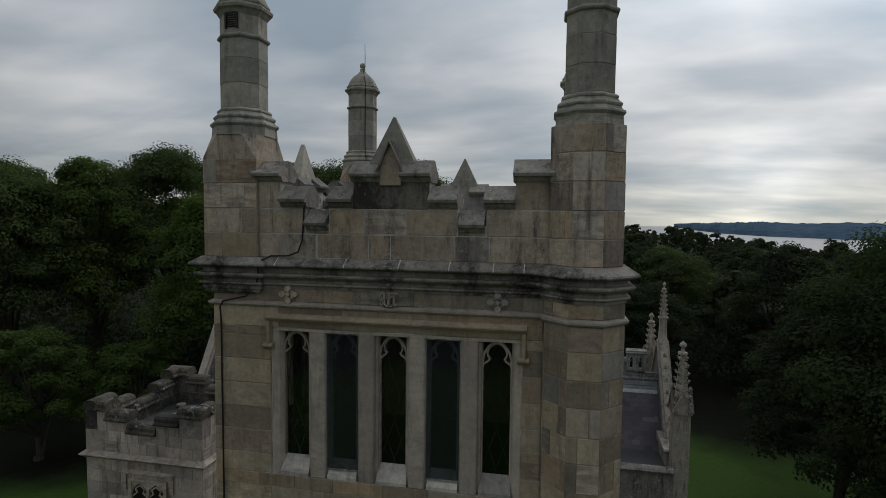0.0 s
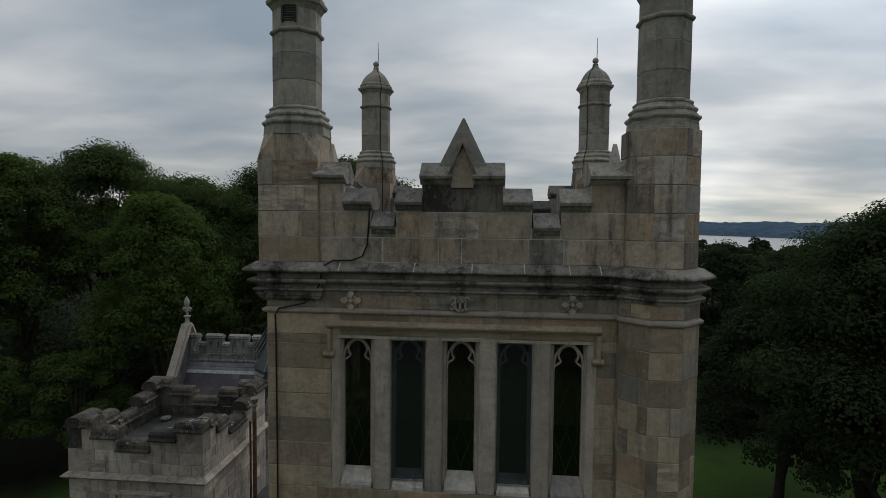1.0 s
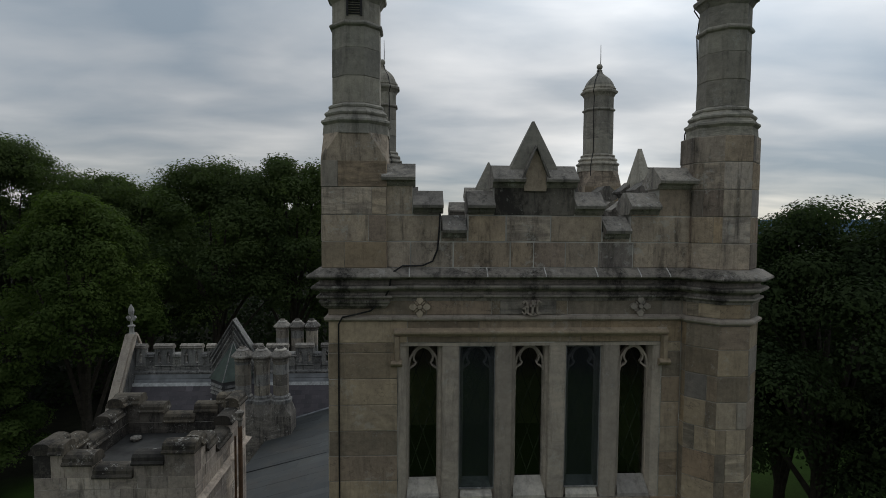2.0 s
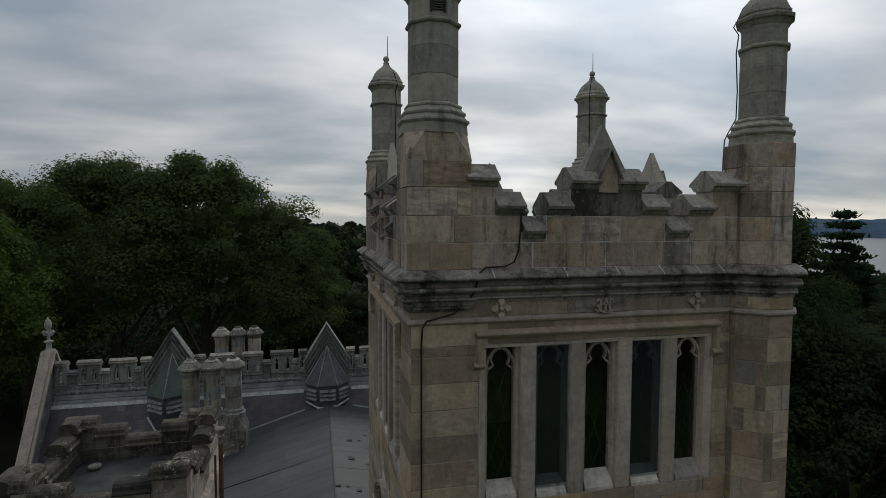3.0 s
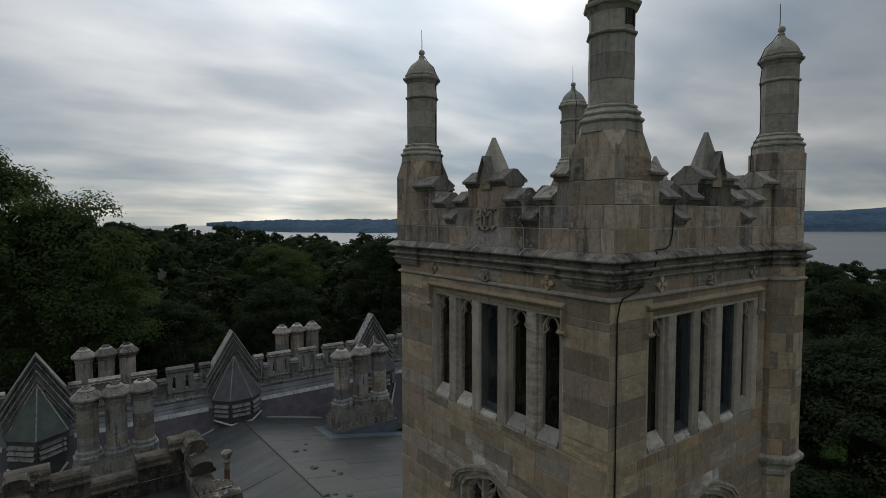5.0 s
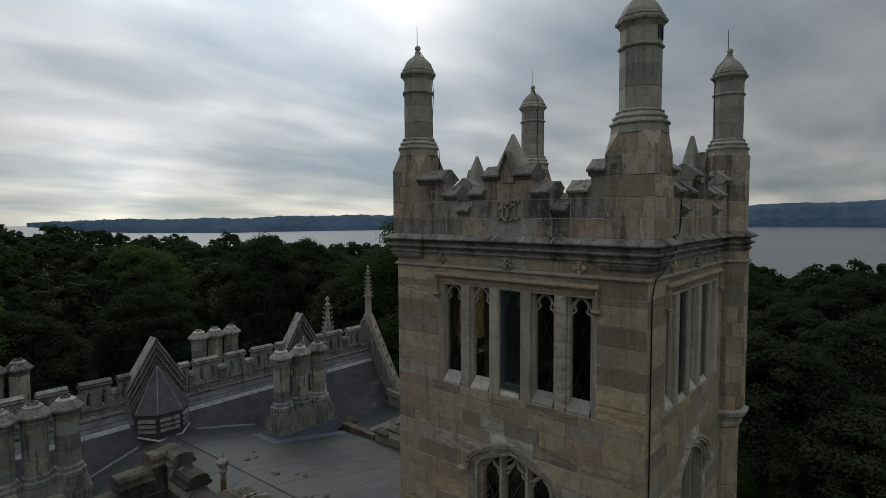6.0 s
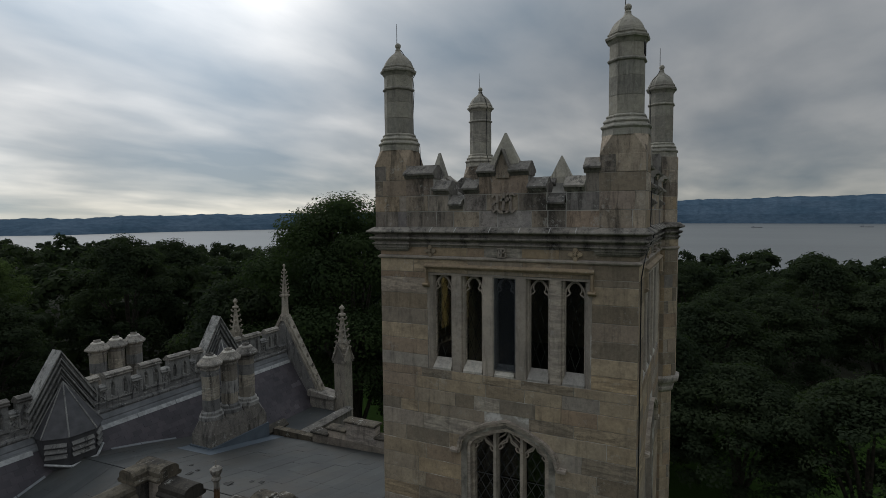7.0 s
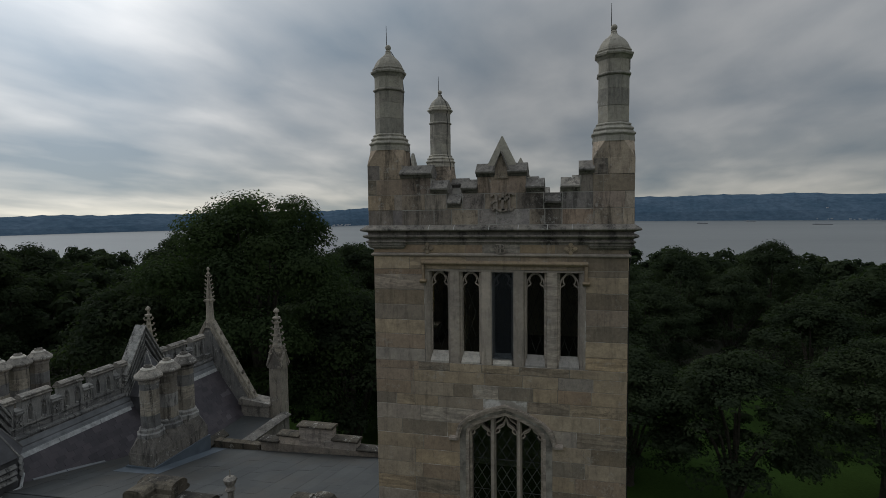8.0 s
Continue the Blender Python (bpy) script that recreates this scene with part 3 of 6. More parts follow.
part("tower_roof", bm, M_LEAD, tower, "grey lead flat behind the battlements")
# added inner walls that block daylight through the room, one on the river side
bm = bmesh.new()
box(bm, CX + 1.9, CX + 2.2, CY - 2.2, CY + 1.2, 18.3, 21.3)
box(bm, CX - 2.0, CX + 1.9, CY + 0.78, CY + 0.92, 18.3, 21.3)
part("light_stop_wall", bm, M_PLASTER, tower)

# turret on the -y, +x corner, which runs down the wall as an eight-sided shaft
TDX, TDY, TD = CX + 2.335, CY - 2.645, 0.475

# mouldings that run round the tower
J = HALF + 0.07
DIA = TD * math.tan(math.pi / 8)
OX, OY = 2.335, -2.645
OCT = [(OX - TD, -HALF), (OX - TD, OY - DIA), (OX - DIA, OY - TD), (OX + DIA, OY - TD), (OX + TD, OY - DIA), (OX + TD, OY + DIA), (HALF, OY + DIA + (OX + TD - HALF))]
ROUND_PLAIN = OCT + [(HALF, HALF), (-HALF, HALF), (-HALF, -HALF)]
ROUND_JOG = OCT + [(HALF, 1.98), (J, 1.98), (J, J), (1.98, J), (1.98, HALF), (-1.98, HALF), (-1.98, J), (-J, J), (-J, 1.98), (-HALF, 1.98),
                   (-HALF, -1.98), (-J, -1.98), (-J, -J), (-1.98, -J), (-1.98, -HALF)]
shift = lambda pts: [(x + CX, y + CY) for x, y in pts]
bm = bmesh.new()
sweep_outline(bm, shift(ROUND_JOG), [(-0.02, 21.285), (0.012, 21.29), (0.02, 21.325), (0.045, 21.335), (0.058, 21.35), (0.052, 21.368), (0.015, 21.378), (0.006, 21.40),
                                     (0.03, 21.425), (0.085, 21.445), (0.105, 21.46), (0.112, 21.48), (0.10, 21.498), (0.025, 21.505), (0.012, 21.53), (0.025, 21.56), (0.075, 21.578),
                                     (0.13, 21.592), (0.15, 21.60), (0.158, 21.615), (0.15, 21.635), (0.03, 21.715), (-0.2, 21.73)])
part("cornice", bm, M_CORNICE, tower, "soot-stained moulded stone cornice")
bm = bmesh.new()
sweep_outline(bm, shift(ROUND_PLAIN), [(-0.02, 21.02), (0.02, 21.03), (0.045, 21.055), (0.045, 21.08), (0.0, 21.105), (-0.02, 21.11)])
part("string_course", bm, M_DRESSED, tower, "thin stone string moulding")
# short mouldings that carry the cornice out under the corner piers
for sx, sy in ((-1, -1), (-1, 1), (1, 1)):
    bm = bmesh.new()
    x0, x1, y0, y1 = sorted((sx * 1.98, sx * J)) + sorted((sy * 1.98, sy * J))
    o = 0.012
    sweep_outline(bm, shift([(x0 - o, y0 - o), (x1 + o, y0 - o), (x1 + o, y1 + o), (x0 - o, y1 + o)]), [(-0.08, 21.19), (-0.05, 21.20), (-0.03, 21.225), (-0.012, 21.235), (-0.006, 21.26), (0.012, 21.275), (0.02, 21.30), (-0.05, 21.31)])
    part("corner_moulding", bm, M_CORNICE, tower, "stained moulding under the corner of the cornice")
# pale mortar joints across the cornice slope
for k in range(2):
    for u in ((-1.72, -0.74, 0.0, 0.66, 1.22, 1.60) if k == 0 else (-1.42, -0.86, -0.1, 0.52, 1.12, 1.62, 2.2, -2.3)):
        bm = bmesh.new()
        prism(bm, [(-HALF - o * 1.0 - 0.004, z) for o, z in ((0.13, 21.594), (0.158, 21.615), (0.15, 21.636))] + [(-HALF - 0.03, 21.724), (-HALF + 0.0, 21.70), (-HALF + 0.0, 21.60)], u, u + 0.014, "x")
        bm.transform(side(k))
        part("cornice_joint", bm, M_REPOINT, tower, "pale mortar line")


def turret_top(cx, cy, slim):
    """An eight-sided shaft with moulded base, ring, cap, little dome, ball and lightning rod, on a corner of the parapet."""
    ring_ = lambda bm, rows: lathe(bm, cx, cy, [(z, r * slim) for z, r in rows])
    bm = bmesh.new()
    ring_(bm, [(23.38, 0.415), (23.50, 0.405), (23.51, 0.415), (23.535, 0.435), (23.56, 0.43), (23.575, 0.40), (23.61, 0.375), (23.625, 0.39), (23.645, 0.395), (23.665, 0.38),
                       (23.68, 0.355), (23.71, 0.335), (23.72, 0.345), (23.74, 0.345), (23.755, 0.325), (23.77, 0.30)])
    t = part("turret_base", bm, M_TURRET, tower, "rolled stone base mouldings")
    z = 23.77
    for i, h in enumerate((0.33, 0.34, 0.28)):
        bm = bmesh.new()
        r = 0.298 + 0.002 * (i % 2)
        ring_(bm, [(z, r - 0.006), (z + 0.006, r), (z + h - 0.006, r), (z + h, r - 0.006)])
        part("drum", bm, M_TURRET, t)
        z += h
    bm = bmesh.new()
    ring_(bm, [(24.70, 0.30), (24.715, 0.325), (24.735, 0.333), (24.755, 0.325), (24.77, 0.30)])
    part("ring", bm, M_TURRET, t)
    bm = bmesh.new()
    ring_(bm, [(24.765, 0.295), (25.02, 0.295)])
    part("drum", bm, M_TURRET, t)
    bm = bmesh.new()
    ring_(bm, [(25.01, 0.29), (25.04, 0.31), (25.075, 0.33), (25.09, 0.345), (25.10, 0.365), (25.135, 0.375), (25.15, 0.37), (25.155, 0.335), (25.19, 0.325), (25.195, 0.335),
                       (25.215, 0.335), (25.225, 0.315), (25.26, 0.305)])
    part("cap", bm, M_TURRET, t, "projecting moulded cap")
    bm = bmesh.new()
    ring_(bm, [(25.24, 0.30), (25.30, 0.285), (25.36, 0.255), (25.42, 0.215), (25.47, 0.165), (25.51, 0.115), (25.55, 0.075), (25.59, 0.055), (25.62, 0.058), (25.64, 0.04), (25.66, 0.03)])
    part("dome", bm, M_TURRET, t, "small bell-shaped stone roof")
    bm = bmesh.new()
    bmesh.ops.create_uvsphere(bm, u_segments=14, v_segments=10, radius=0.066, matrix=Matrix.Translation((cx, cy, 25.70)))
    part("ball_finial", bm, M_TURRET, t, "", True)
    bm = bmesh.new()
    lx = cx + 0.035
    tube(bm, [(lx, cy + 0.05, 25.62), (lx + 0.005, cy + 0.05, 25.9), (lx, cy + 0.05, 26.2)], [0.009, 0.008, 0.005])
    part("lightning_rod", bm, M_IRON, t, "thin iron rod")
    return t


FINS = {"C": (-2.43, -2.465), "L": (-2.40, 2.40), "R": (2.40, 2.40), "D": (2.31, -2.685)}
for key, (fx, fy) in FINS.items():
    turret_top(fx, fy, 0.96 if key == "D" else 1.0)


def corner_pier(fx, fy):
    """Square parapet pier whose head is cut back to eight sides."""
    h, z0, z1 = 0.402, 21.715, 23.05
    bm = bmesh.new()
    box(bm, fx - h + 0.006, fx + h - 0.006, fy - h + 0.006, fy + h - 0.006, z0, z1)
    p = part("corner_pier", bm, M_MORTAR, tower, "square corner pier of large blocks")
    levels = [21.715, 22.045, 22.38, 22.72, 23.05]
    for k in range(4):
        m = Matrix.Translation((fx, fy, 0)) @ Matrix.Rotation(radians(-90 * k), 4, "Z")
        for i, (a, b) in enumerate(zip(levels, levels[1:])):
            cut = (-0.12, 0.18, 0.22, -0.2)[(i + k) % 4]
            for u0, u1 in ((-h + 0.004, cut), (cut, h - 0.004)):
                stone(p, stone_mesh(u0 + 0.003, u1 - 0.003, u0 + 0.003, u1 - 0.003, a + 0.004, b - 0.004, -h, 0.05, m), M_PARAPET if (i + k) % 3 else M_STONE)
    bm = bmesh.new()
    sq = [bm.verts.new((fx + sx * h, fy + sy * h, 23.05)) for sx, sy in ((1, 1), (-1, 1), (-1, -1), (1, -1))]
    sq0 = [bm.verts.new((v.co.x, v.co.y, 23.04)) for v in sq]
    ot = [bm.verts.new((x, y, 23.42)) for x, y in octa(fx, fy, 0.40)]
    for i in range(4):
        a, b = ot[2 * i], ot[(2 * i + 1) % 8]
        bm.faces.new((sq[i], b, a))
        bm.faces.new((sq[i], sq[(i + 1) % 4], ot[(2 * i + 2) % 8], b))
        bm.faces.new((sq0[i], sq0[(i + 1) % 4], sq[(i + 1) % 4], sq[i]))
    bm.faces.new(ot)
    part("pier_head", bm, M_PARAPET, p, "broached stone block")


for key in "CLR":
    corner_pier(*FINS[key])


def oct_shaft(z_levels, ap, name, material, label, pieces=True):
    """Eight-sided corner shaft in courses, each facet with its own blocks."""
    bm = bmesh.new()
    lathe(bm, TDX, TDY, [(z_levels[0], ap - 0.008), (z_levels[-1], ap - 0.008)])
    p = part(name, bm, M_MORTAR, tower, label)
    w = ap * math.tan(math.pi / 8)
    for i, (a, b) in enumerate(zip(z_levels, z_levels[1:])):
        for f in range(8):
            m = Matrix.Translation((TDX, TDY, 0)) @ Matrix.Rotation(radians(45 * f), 4, "Z")
            cut = stone_rng.choice((None, None, -0.06, 0.07)) if ap > 0.3 else None
            spans = [(-w, w)] if cut is None else [(-w, cut), (cut, w)]
            for u0, u1 in spans:
                stone(p, stone_mesh(u0 + 0.002, u1 - 0.002, u0 + 0.002, u1 - 0.002, a + 0.005, b - 0.005, -ap, 0.04, m), material)
    return p


oct_shaft([21.72, 22.045, 22.38, 22.72, 23.06, 23.39], 0.436, "turret_stage", M_PARAPET, "eight-sided corner turret stage")
oct_shaft([17.74, 18.05, 18.36, 18.70, 19.02, 19.38, 19.70, 20.05, 20.38, 20.72, 21.02], TD, "turret_shaft", M_STONE, "eight-sided stair turret on the tower's corner")
oct_shaft([21.11, 21.31], TD, "turret_frieze", M_STONE, "plain band under the cornice")
bm = bmesh.new()
lathe(bm, TDX, TDY, [(17.28, 0.36), (17.32, 0.40), (17.36, 0.43), (17.42, 0.44), (17.45, 0.42), (17.52, 0.45), (17.60, 0.54), (17.66, 0.56), (17.70, 0.56), (17.745, 0.48)])
part("corbel", bm, M_COPING, tower, "moulded stone corbel under the turret")
oct_shaft([14.3 + 0.335 * i for i in range(10)], 0.37, "turret_shaft", M_STONE, "slimmer shaft under the corbel")

# ---- wall blocks ----
LEVELS = [10.95 + 0.335 * i for i in range(30)]
LEVELS[-1] = 20.70


def blocked_a(k):
    c, ac = WIN_C[k], WIN_C[k] + (0.05 if k else 0.0)

    def f(z):
        if WZ0 - 0.15 < z < WZ1 + 0.01:
            return (c - WHALF - 0.02, c + WHALF + 0.02)
        if z > 17.9 or z < ARCH_Z0 - 0.3:
            return None
        h = arch_half(z, 0.13)
        return (ac - h, ac + h) if h else None
    return f


for k in (0, 1):
    m, f = side(k), blocked_a(k)
    u1 = HALF - 0.005 if k else 1.85
    zs = [11.28 + 0.335 * i for i in range(20)] + [17.90, 18.20, 18.47]
    lay_courses(walls[k], m, -HALF + 0.005, u1, zs, -HALF, M_STONE, f)
    lay_courses(walls[k], m, -HALF + 0.005, u1, [18.47, 18.66], -HALF, M_STONE, None)
    zs = [18.66, 18.94, 19.27, 19.60, 19.94, 20.28, 20.62, 20.74]
    c = WIN_C[k]
    lay_courses(walls[k], m, -HALF + 0.005, c - WHALF - 0.01, zs[:-1], -HALF, M_STONE, None)
    lay_courses(walls[k], m, c + WHALF + 0.01, u1, zs[:-1], -HALF, M_STONE, None)
    lay_courses(walls[k], m, -HALF + 0.005, u1, [20.745, 21.03], -HALF, M_STONE, None, lo=0.8, hi=1.5)
    for a, b in ((-HALF + 0.005, c - WHALF - 0.01), (c + WHALF + 0.01, u1)):
        stone(walls[k], stone_mesh(a + 0.004, b - 0.004, a + 0.004, b - 0.004, 20.622, 20.742, -HALF, 0.05, m), M_STONE)
    lay_courses(walls[k], m, -HALF + 0.005, u1, [21.105, 21.31], -HALF, M_STONE, None, lo=0.6, hi=1.3)


# ---- five-light windows ----
def trefoil(c, z):
    """Lines of the cusped head: the outer arch and the three-lobed inner line."""
    outer = [(-0.185, -0.06), (-0.185, 0.04), (-0.165, 0.13), (-0.115, 0.21), (-0.055, 0.265), (0.0, 0.295)]
    inner = [(-0.185, -0.03), (-0.15, 0.0), (-0.115, 0.022), (-0.095, 0.05), (-0.12, 0.085), (-0.128, 0.13), (-0.112, 0.18), (-0.08, 0.222), (-0.04, 0.248), (0.0, 0.258)]
    full = lambda pts: [(c + x, z + y) for x, y in pts] + [(c - x, z + y) for x, y in pts[-2::-1]]
    return full(outer), full(inner)


def window_five(k, panes):
    m, c = side(k), WIN_C[k]
    y = -HALF
    bm = bmesh.new()
    for s in (-1, 1):
        a, b = c + s * WHALF, c + s * (WHALF - 0.035)
        prism(bm, [(a, y + 0.01), (b, y + 0.01), (c + s * 1.625, y + 0.05), (c + s * 1.60, y + 0.10), (c + s * 1.59, y + 0.13), (c + s * 1.59, y + 0.24), (a, y + 0.24)], WZ0, 20.70, "z")
    box(bm, c - WHALF, c + WHALF, y + 0.012, y + 0.24, 20.70, WZ1 - 0.002)
    bm.transform(m)
    win = part("window", bm, M_DRESSED, tower, "five-light mullioned stone window with cusped heads")
    for i in range(4):
        u = c + 0.70 * (i - 1.5)
        bm = bmesh.new()
        half = [(0.092, 0.012), (0.108, 0.022), (0.116, 0.05), (0.120, 0.075), (0.150, 0.085), (0.165, 0.12), (0.165, 0.18)]
        prism(bm, [(u + a, y + d) for a, d in half] + [(u - a, y + d) for a, d in half[::-1]], 18.665, 20.70, "z")
        bm.transform(m)
        part("mullion", bm, M_DRESSED, win)
    for i in range(5):
        u = c + 0.70 * (i - 2)
        bm = bmesh.new()
        s0 = [bm.verts.new(p) for p in ((u - 0.212, y + 0.015, 18.70), (u + 0.212, y + 0.015, 18.70), (u + 0.188, y + 0.17, 18.90), (u - 0.188, y + 0.17, 18.90))]
        s1 = [bm.verts.new((p.co.x, p.co.y, 18.66)) for p in s0]
        bm.faces.new(s0), bm.faces.new(s1[::-1])
        for q in range(4):
            bm.faces.new((s0[q], s1[q], s1[(q + 1) % 4], s0[(q + 1) % 4]))
        bm.transform(m)
        part("sill", bm, M_SILL, win, "pale sloping stone sill")
        outer, inner = trefoil(u, 20.40)
        bm = bmesh.new()
        band(bm, outer, 0.028, y + 0.115, y + 0.18)
        band(bm, inner, 0.024, y + 0.125, y + 0.18)
        for s in (-1, 1):
            box(bm, u + s * 0.19 - 0.012, u + s * 0.19 + 0.012, y + 0.118, y + 0.18, 18.90, 20.40)
        bm.transform(m)
        part("cusped_head", bm, M_DRESSED, win)
        bm = bmesh.new()
        box(bm, u - 0.2, u + 0.2, y + 0.185, y + 0.191, 18.85, 20.72)
        bm.transform(m)
        g = part("glass", bm, M_GLASS, win, "dark leaded glass")
        g.visible_shadow = False
        bm = bmesh.new()
        for s in (-1, 1):
            for z in (18.4, 18.95, 19.5, 20.05):
                z0, z1 = max(z, 18.9), min(z + 1.1, 20.68)
                xa, xb = -0.19 + 0.38 * (z0 - z) / 1.1, -0.19 + 0.38 * (z1 - z) / 1.1
                band(bm, [(u + s * xa, z0), (u + s * xb, z1)], 0.008, y + 0.192, y + 0.199)
        bm.transform(m)
        part("lead_lattice", bm, M_LEADBAR, win)
        if i in panes:
            bm = bmesh.new()
            box(bm, u - 0.225, u + 0.225, y + 0.062, y + 0.066, 18.80, 20.68)
            bm.transform(m)
            g = part("storm_pane", bm, M_PANE, win, "bluish outer glass pane")
            g.visible_shadow = False
            bm = bmesh.new()
            for s in (-1, 1):
                box(bm, u + s * 0.232 - 0.009, u + s * 0.232 + 0.009, y + 0.05, y + 0.07, 18.78, 20.695)
            for z in (18.79, 20.685):
                box(bm, u - 0.222, u + 0.222, y + 0.051, y + 0.069, z - 0.009, z + 0.009)
            bm.transform(m)
            part("pane_frame", bm, M_LIME, win, "narrow grey frame")
    # label moulding
    bm = bmesh.new()
    w, z = WHALF + 0.06, 20.80
    prof = [(y - 0.002, z + 0.035), (y - 0.02, z + 0.03), (y - 0.03, z + 0.055), (y - 0.065, z + 0.06), (y - 0.08, z + 0.08), (y - 0.08, z + 0.098), (y + 0.0, z + 0.14)]
    prism(bm, prof, c - w, c + w, "x")
    for s in (-1, 1):
        x0, x1 = sorted((c + s * (w - 0.075), c + s * w))
        prism(bm, [(x0, y - 0.002), (x0 + 0.02, y - 0.06), (x1 - 0.01, y - 0.075), (x1, y - 0.002)], 20.52, 20.838, "z")
        prism(bm, [(y - 0.002, 20.44), (y - 0.03, 20.44), (y - 0.085, 20.48), (y - 0.09, 20.50), (y - 0.05, 20.53), (y - 0.002, 20.53)], x0 - 0.035, x1 + 0.035, "x")
    bm.transform(m)
    part("hood_mould", bm, M_STONE, win, "square stone label over the lights")


window_five(0, (1, 3))
window_five(1, (2,))
window_five(2, ())
# added translucent sheets that give the ochre light seen through the near window
M_OCHRE_SHEET = plain("added_ochre_cloth", (0.46, 0.42, 0.31), 0.9)
bs_ = M_OCHRE_SHEET.node_tree.nodes["Principled BSDF"]
tr_ = M_OCHRE_SHEET.node_tree.nodes.new("ShaderNodeBsdfTranslucent")
tr_.inputs[0].default_value = (0.74, 0.65, 0.42, 1)
mx_ = M_OCHRE_SHEET.node_tree.nodes.new("ShaderNodeMixShader")
M_OCHRE_SHEET.node_tree.links.new(bs_.outputs[0], mx_.inputs[1]), M_OCHRE_SHEET.node_tree.links.new(tr_.outputs[0], mx_.inputs[2])
M_OCHRE_SHEET.node_tree.links.new(mx_.outputs[0], M_OCHRE_SHEET.node_tree.nodes["Material Output"].inputs[0])
for i in range(5):
    bm = bmesh.new()
    box(bm, 0.70 * (i - 2) - 0.21, 0.70 * (i - 2) + 0.21, -HALF + 0.26, -HALF + 0.265, 18.95, 20.7)
    bm.transform(side(2))
    part("ochre_light_sheet", bm, M_OCHRE_SHEET, tower, "added ochre sheet that lets warm light through")


def arch_window(k):
    m, c, y = side(k), WIN_C[k] + (0.05 if k else 0.0), -HALF
    bm = bmesh.new()
    outer = [(-0.88, ARCH_Z0)] + ARCH + [(0.88, ARCH_Z0)]
    band(bm, [(c + x * 0.975, z - (0.03 if abs(x) < 0.87 else 0)) for x, z in outer], 0.09, y + 0.03, y + 0.34)
    band(bm, [(c + x * 0.90, z - (0.09 if abs(x) < 0.87 else 0.02)) for x, z in outer], 0.06, y + 0.16, y + 0.34)
    bm.transform(m)
    win = part("arched_window", bm, M_DRESSED, tower, "three-light Tudor-arched stone window with leaded glass")
    for u in (-0.29, 0.29):
        bm = bmesh.new()
        prism(bm, [(c + u - 0.03, y + 0.10), (c + u + 0.03, y + 0.10), (c + u + 0.06, y + 0.2), (c + u + 0.06, y + 0.28), (c + u - 0.06, y + 0.28), (c + u - 0.06, y + 0.2)], ARCH_Z0, 17.46, "z")
        bm.transform(m)
        part("mullion", bm, M_DRESSED, win)
    bm = bmesh.new()
    for u, top, z in ((-0.56, 0.30, 17.02), (0.0, 0.36, 17.10), (0.56, 0.30, 17.02)):
        arch = [(u - 0.25, z - 0.05), (u - 0.23, z + 0.05), (u - 0.15, z + 0.14), (u - 0.06, z + 0.20), (u, z + top)]
        cusp = [(u - 0.24, z - 0.03), (u - 0.17, z - 0.0), (u - 0.14, z + 0.04), (u - 0.16, z + 0.09), (u - 0.10, z + 0.13), (u - 0.05, z + 0.16), (u, z + top - 0.05)]
        for pts in (arch, cusp):
            band(bm, [(c + a, b) for a, b in pts] + [(c + 2 * u - a, b) for a, b in pts[-2::-1]], 0.032, y + 0.18, y + 0.27)
    for s in (-1, 1):
        band(bm, [(c, 17.56), (c + s * 0.10, 17.40), (c + s * 0.24, 17.30), (c + s * 0.28, 17.2)], 0.03, y + 0.18, y + 0.27)
    bm.transform(m)
    part("tracery", bm, M_DRESSED, win, "pale stone tracery")
    bm = bmesh.new()
    box(bm, c - 0.86, c + 0.86, y + 0.29, y + 0.295, ARCH_Z0, 17.58)
    bm.transform(m)
    g = part("glass", bm, M_GLASS, win, "dark leaded glass")
    g.visible_shadow = False
    for u in (-0.56, 0.0, 0.56):
        bm = bmesh.new()
        for s in (-1, 1):
            for i in range(-1, 9):
                z = ARCH_Z0 + 0.36 * i
                z0, z1 = max(z, ARCH_Z0), min(z + 0.72, 17.1)
                if z1 > z0:
                    band(bm, [(c + u + s * (-0.22 + 0.44 * (z0 - z) / 0.72), z0), (c + u + s * (-0.22 + 0.44 * (z1 - z) / 0.72), z1)], 0.014, y + 0.279, y + 0.286)
        for z in (15.0, 15.72, 16.44):
            box(bm, c + u - 0.22, c + u + 0.22, y + 0.274, y + 0.281, z - 0.008, z + 0.008)
        bm.transform(m)
        part("lead_lattice", bm, M_LEADBAR, win)
    bm = bmesh.new()
    hood = [(-1.16, 16.98), (-1.06, 16.98), (-1.04, 17.1), (-0.99, 17.26), (-0.82, 17.43), (-0.42, 17.63), (0.0, 17.76)]
    hood = [(c + a, b) for a, b in hood] + [(c - a, b) for a, b in hood[-2::-1]]
    band(bm, hood, 0.10, y - 0.055, y + 0.02)
    band(bm, [(a, b + 0.035) for a, b in hood[1:-1]], 0.045, y - 0.085, y - 0.05)
    for s in (-1, 1):
        prism(bm, [(y - 0.002, 16.90), (y - 0.1, 16.95), (y - 0.1, 17.0), (y - 0.002, 17.03)], c + s * 1.15 - 0.09, c + s * 1.15 + 0.09, "x")
    bm.transform(m)
    part("hood_mould", bm, M_DRESSED, win, "arched stone hood moulding")


arch_window(0)
arch_window(1)

# ---- parapet ----
PZ0, PT = 21.715, 0.34
COLS = [(-1.88, -1.54, 23.03), (-1.54, -1.19, 22.69), (-1.19, -0.85, 22.38), (-0.85, -0.52, 22.69), (-0.52, 0.52, 23.02),
        (0.52, 0.88, 22.69), (0.88, 1.25, 22.38), (1.25, 1.61, 22.69), (1.61, 1.96, 23.02)]
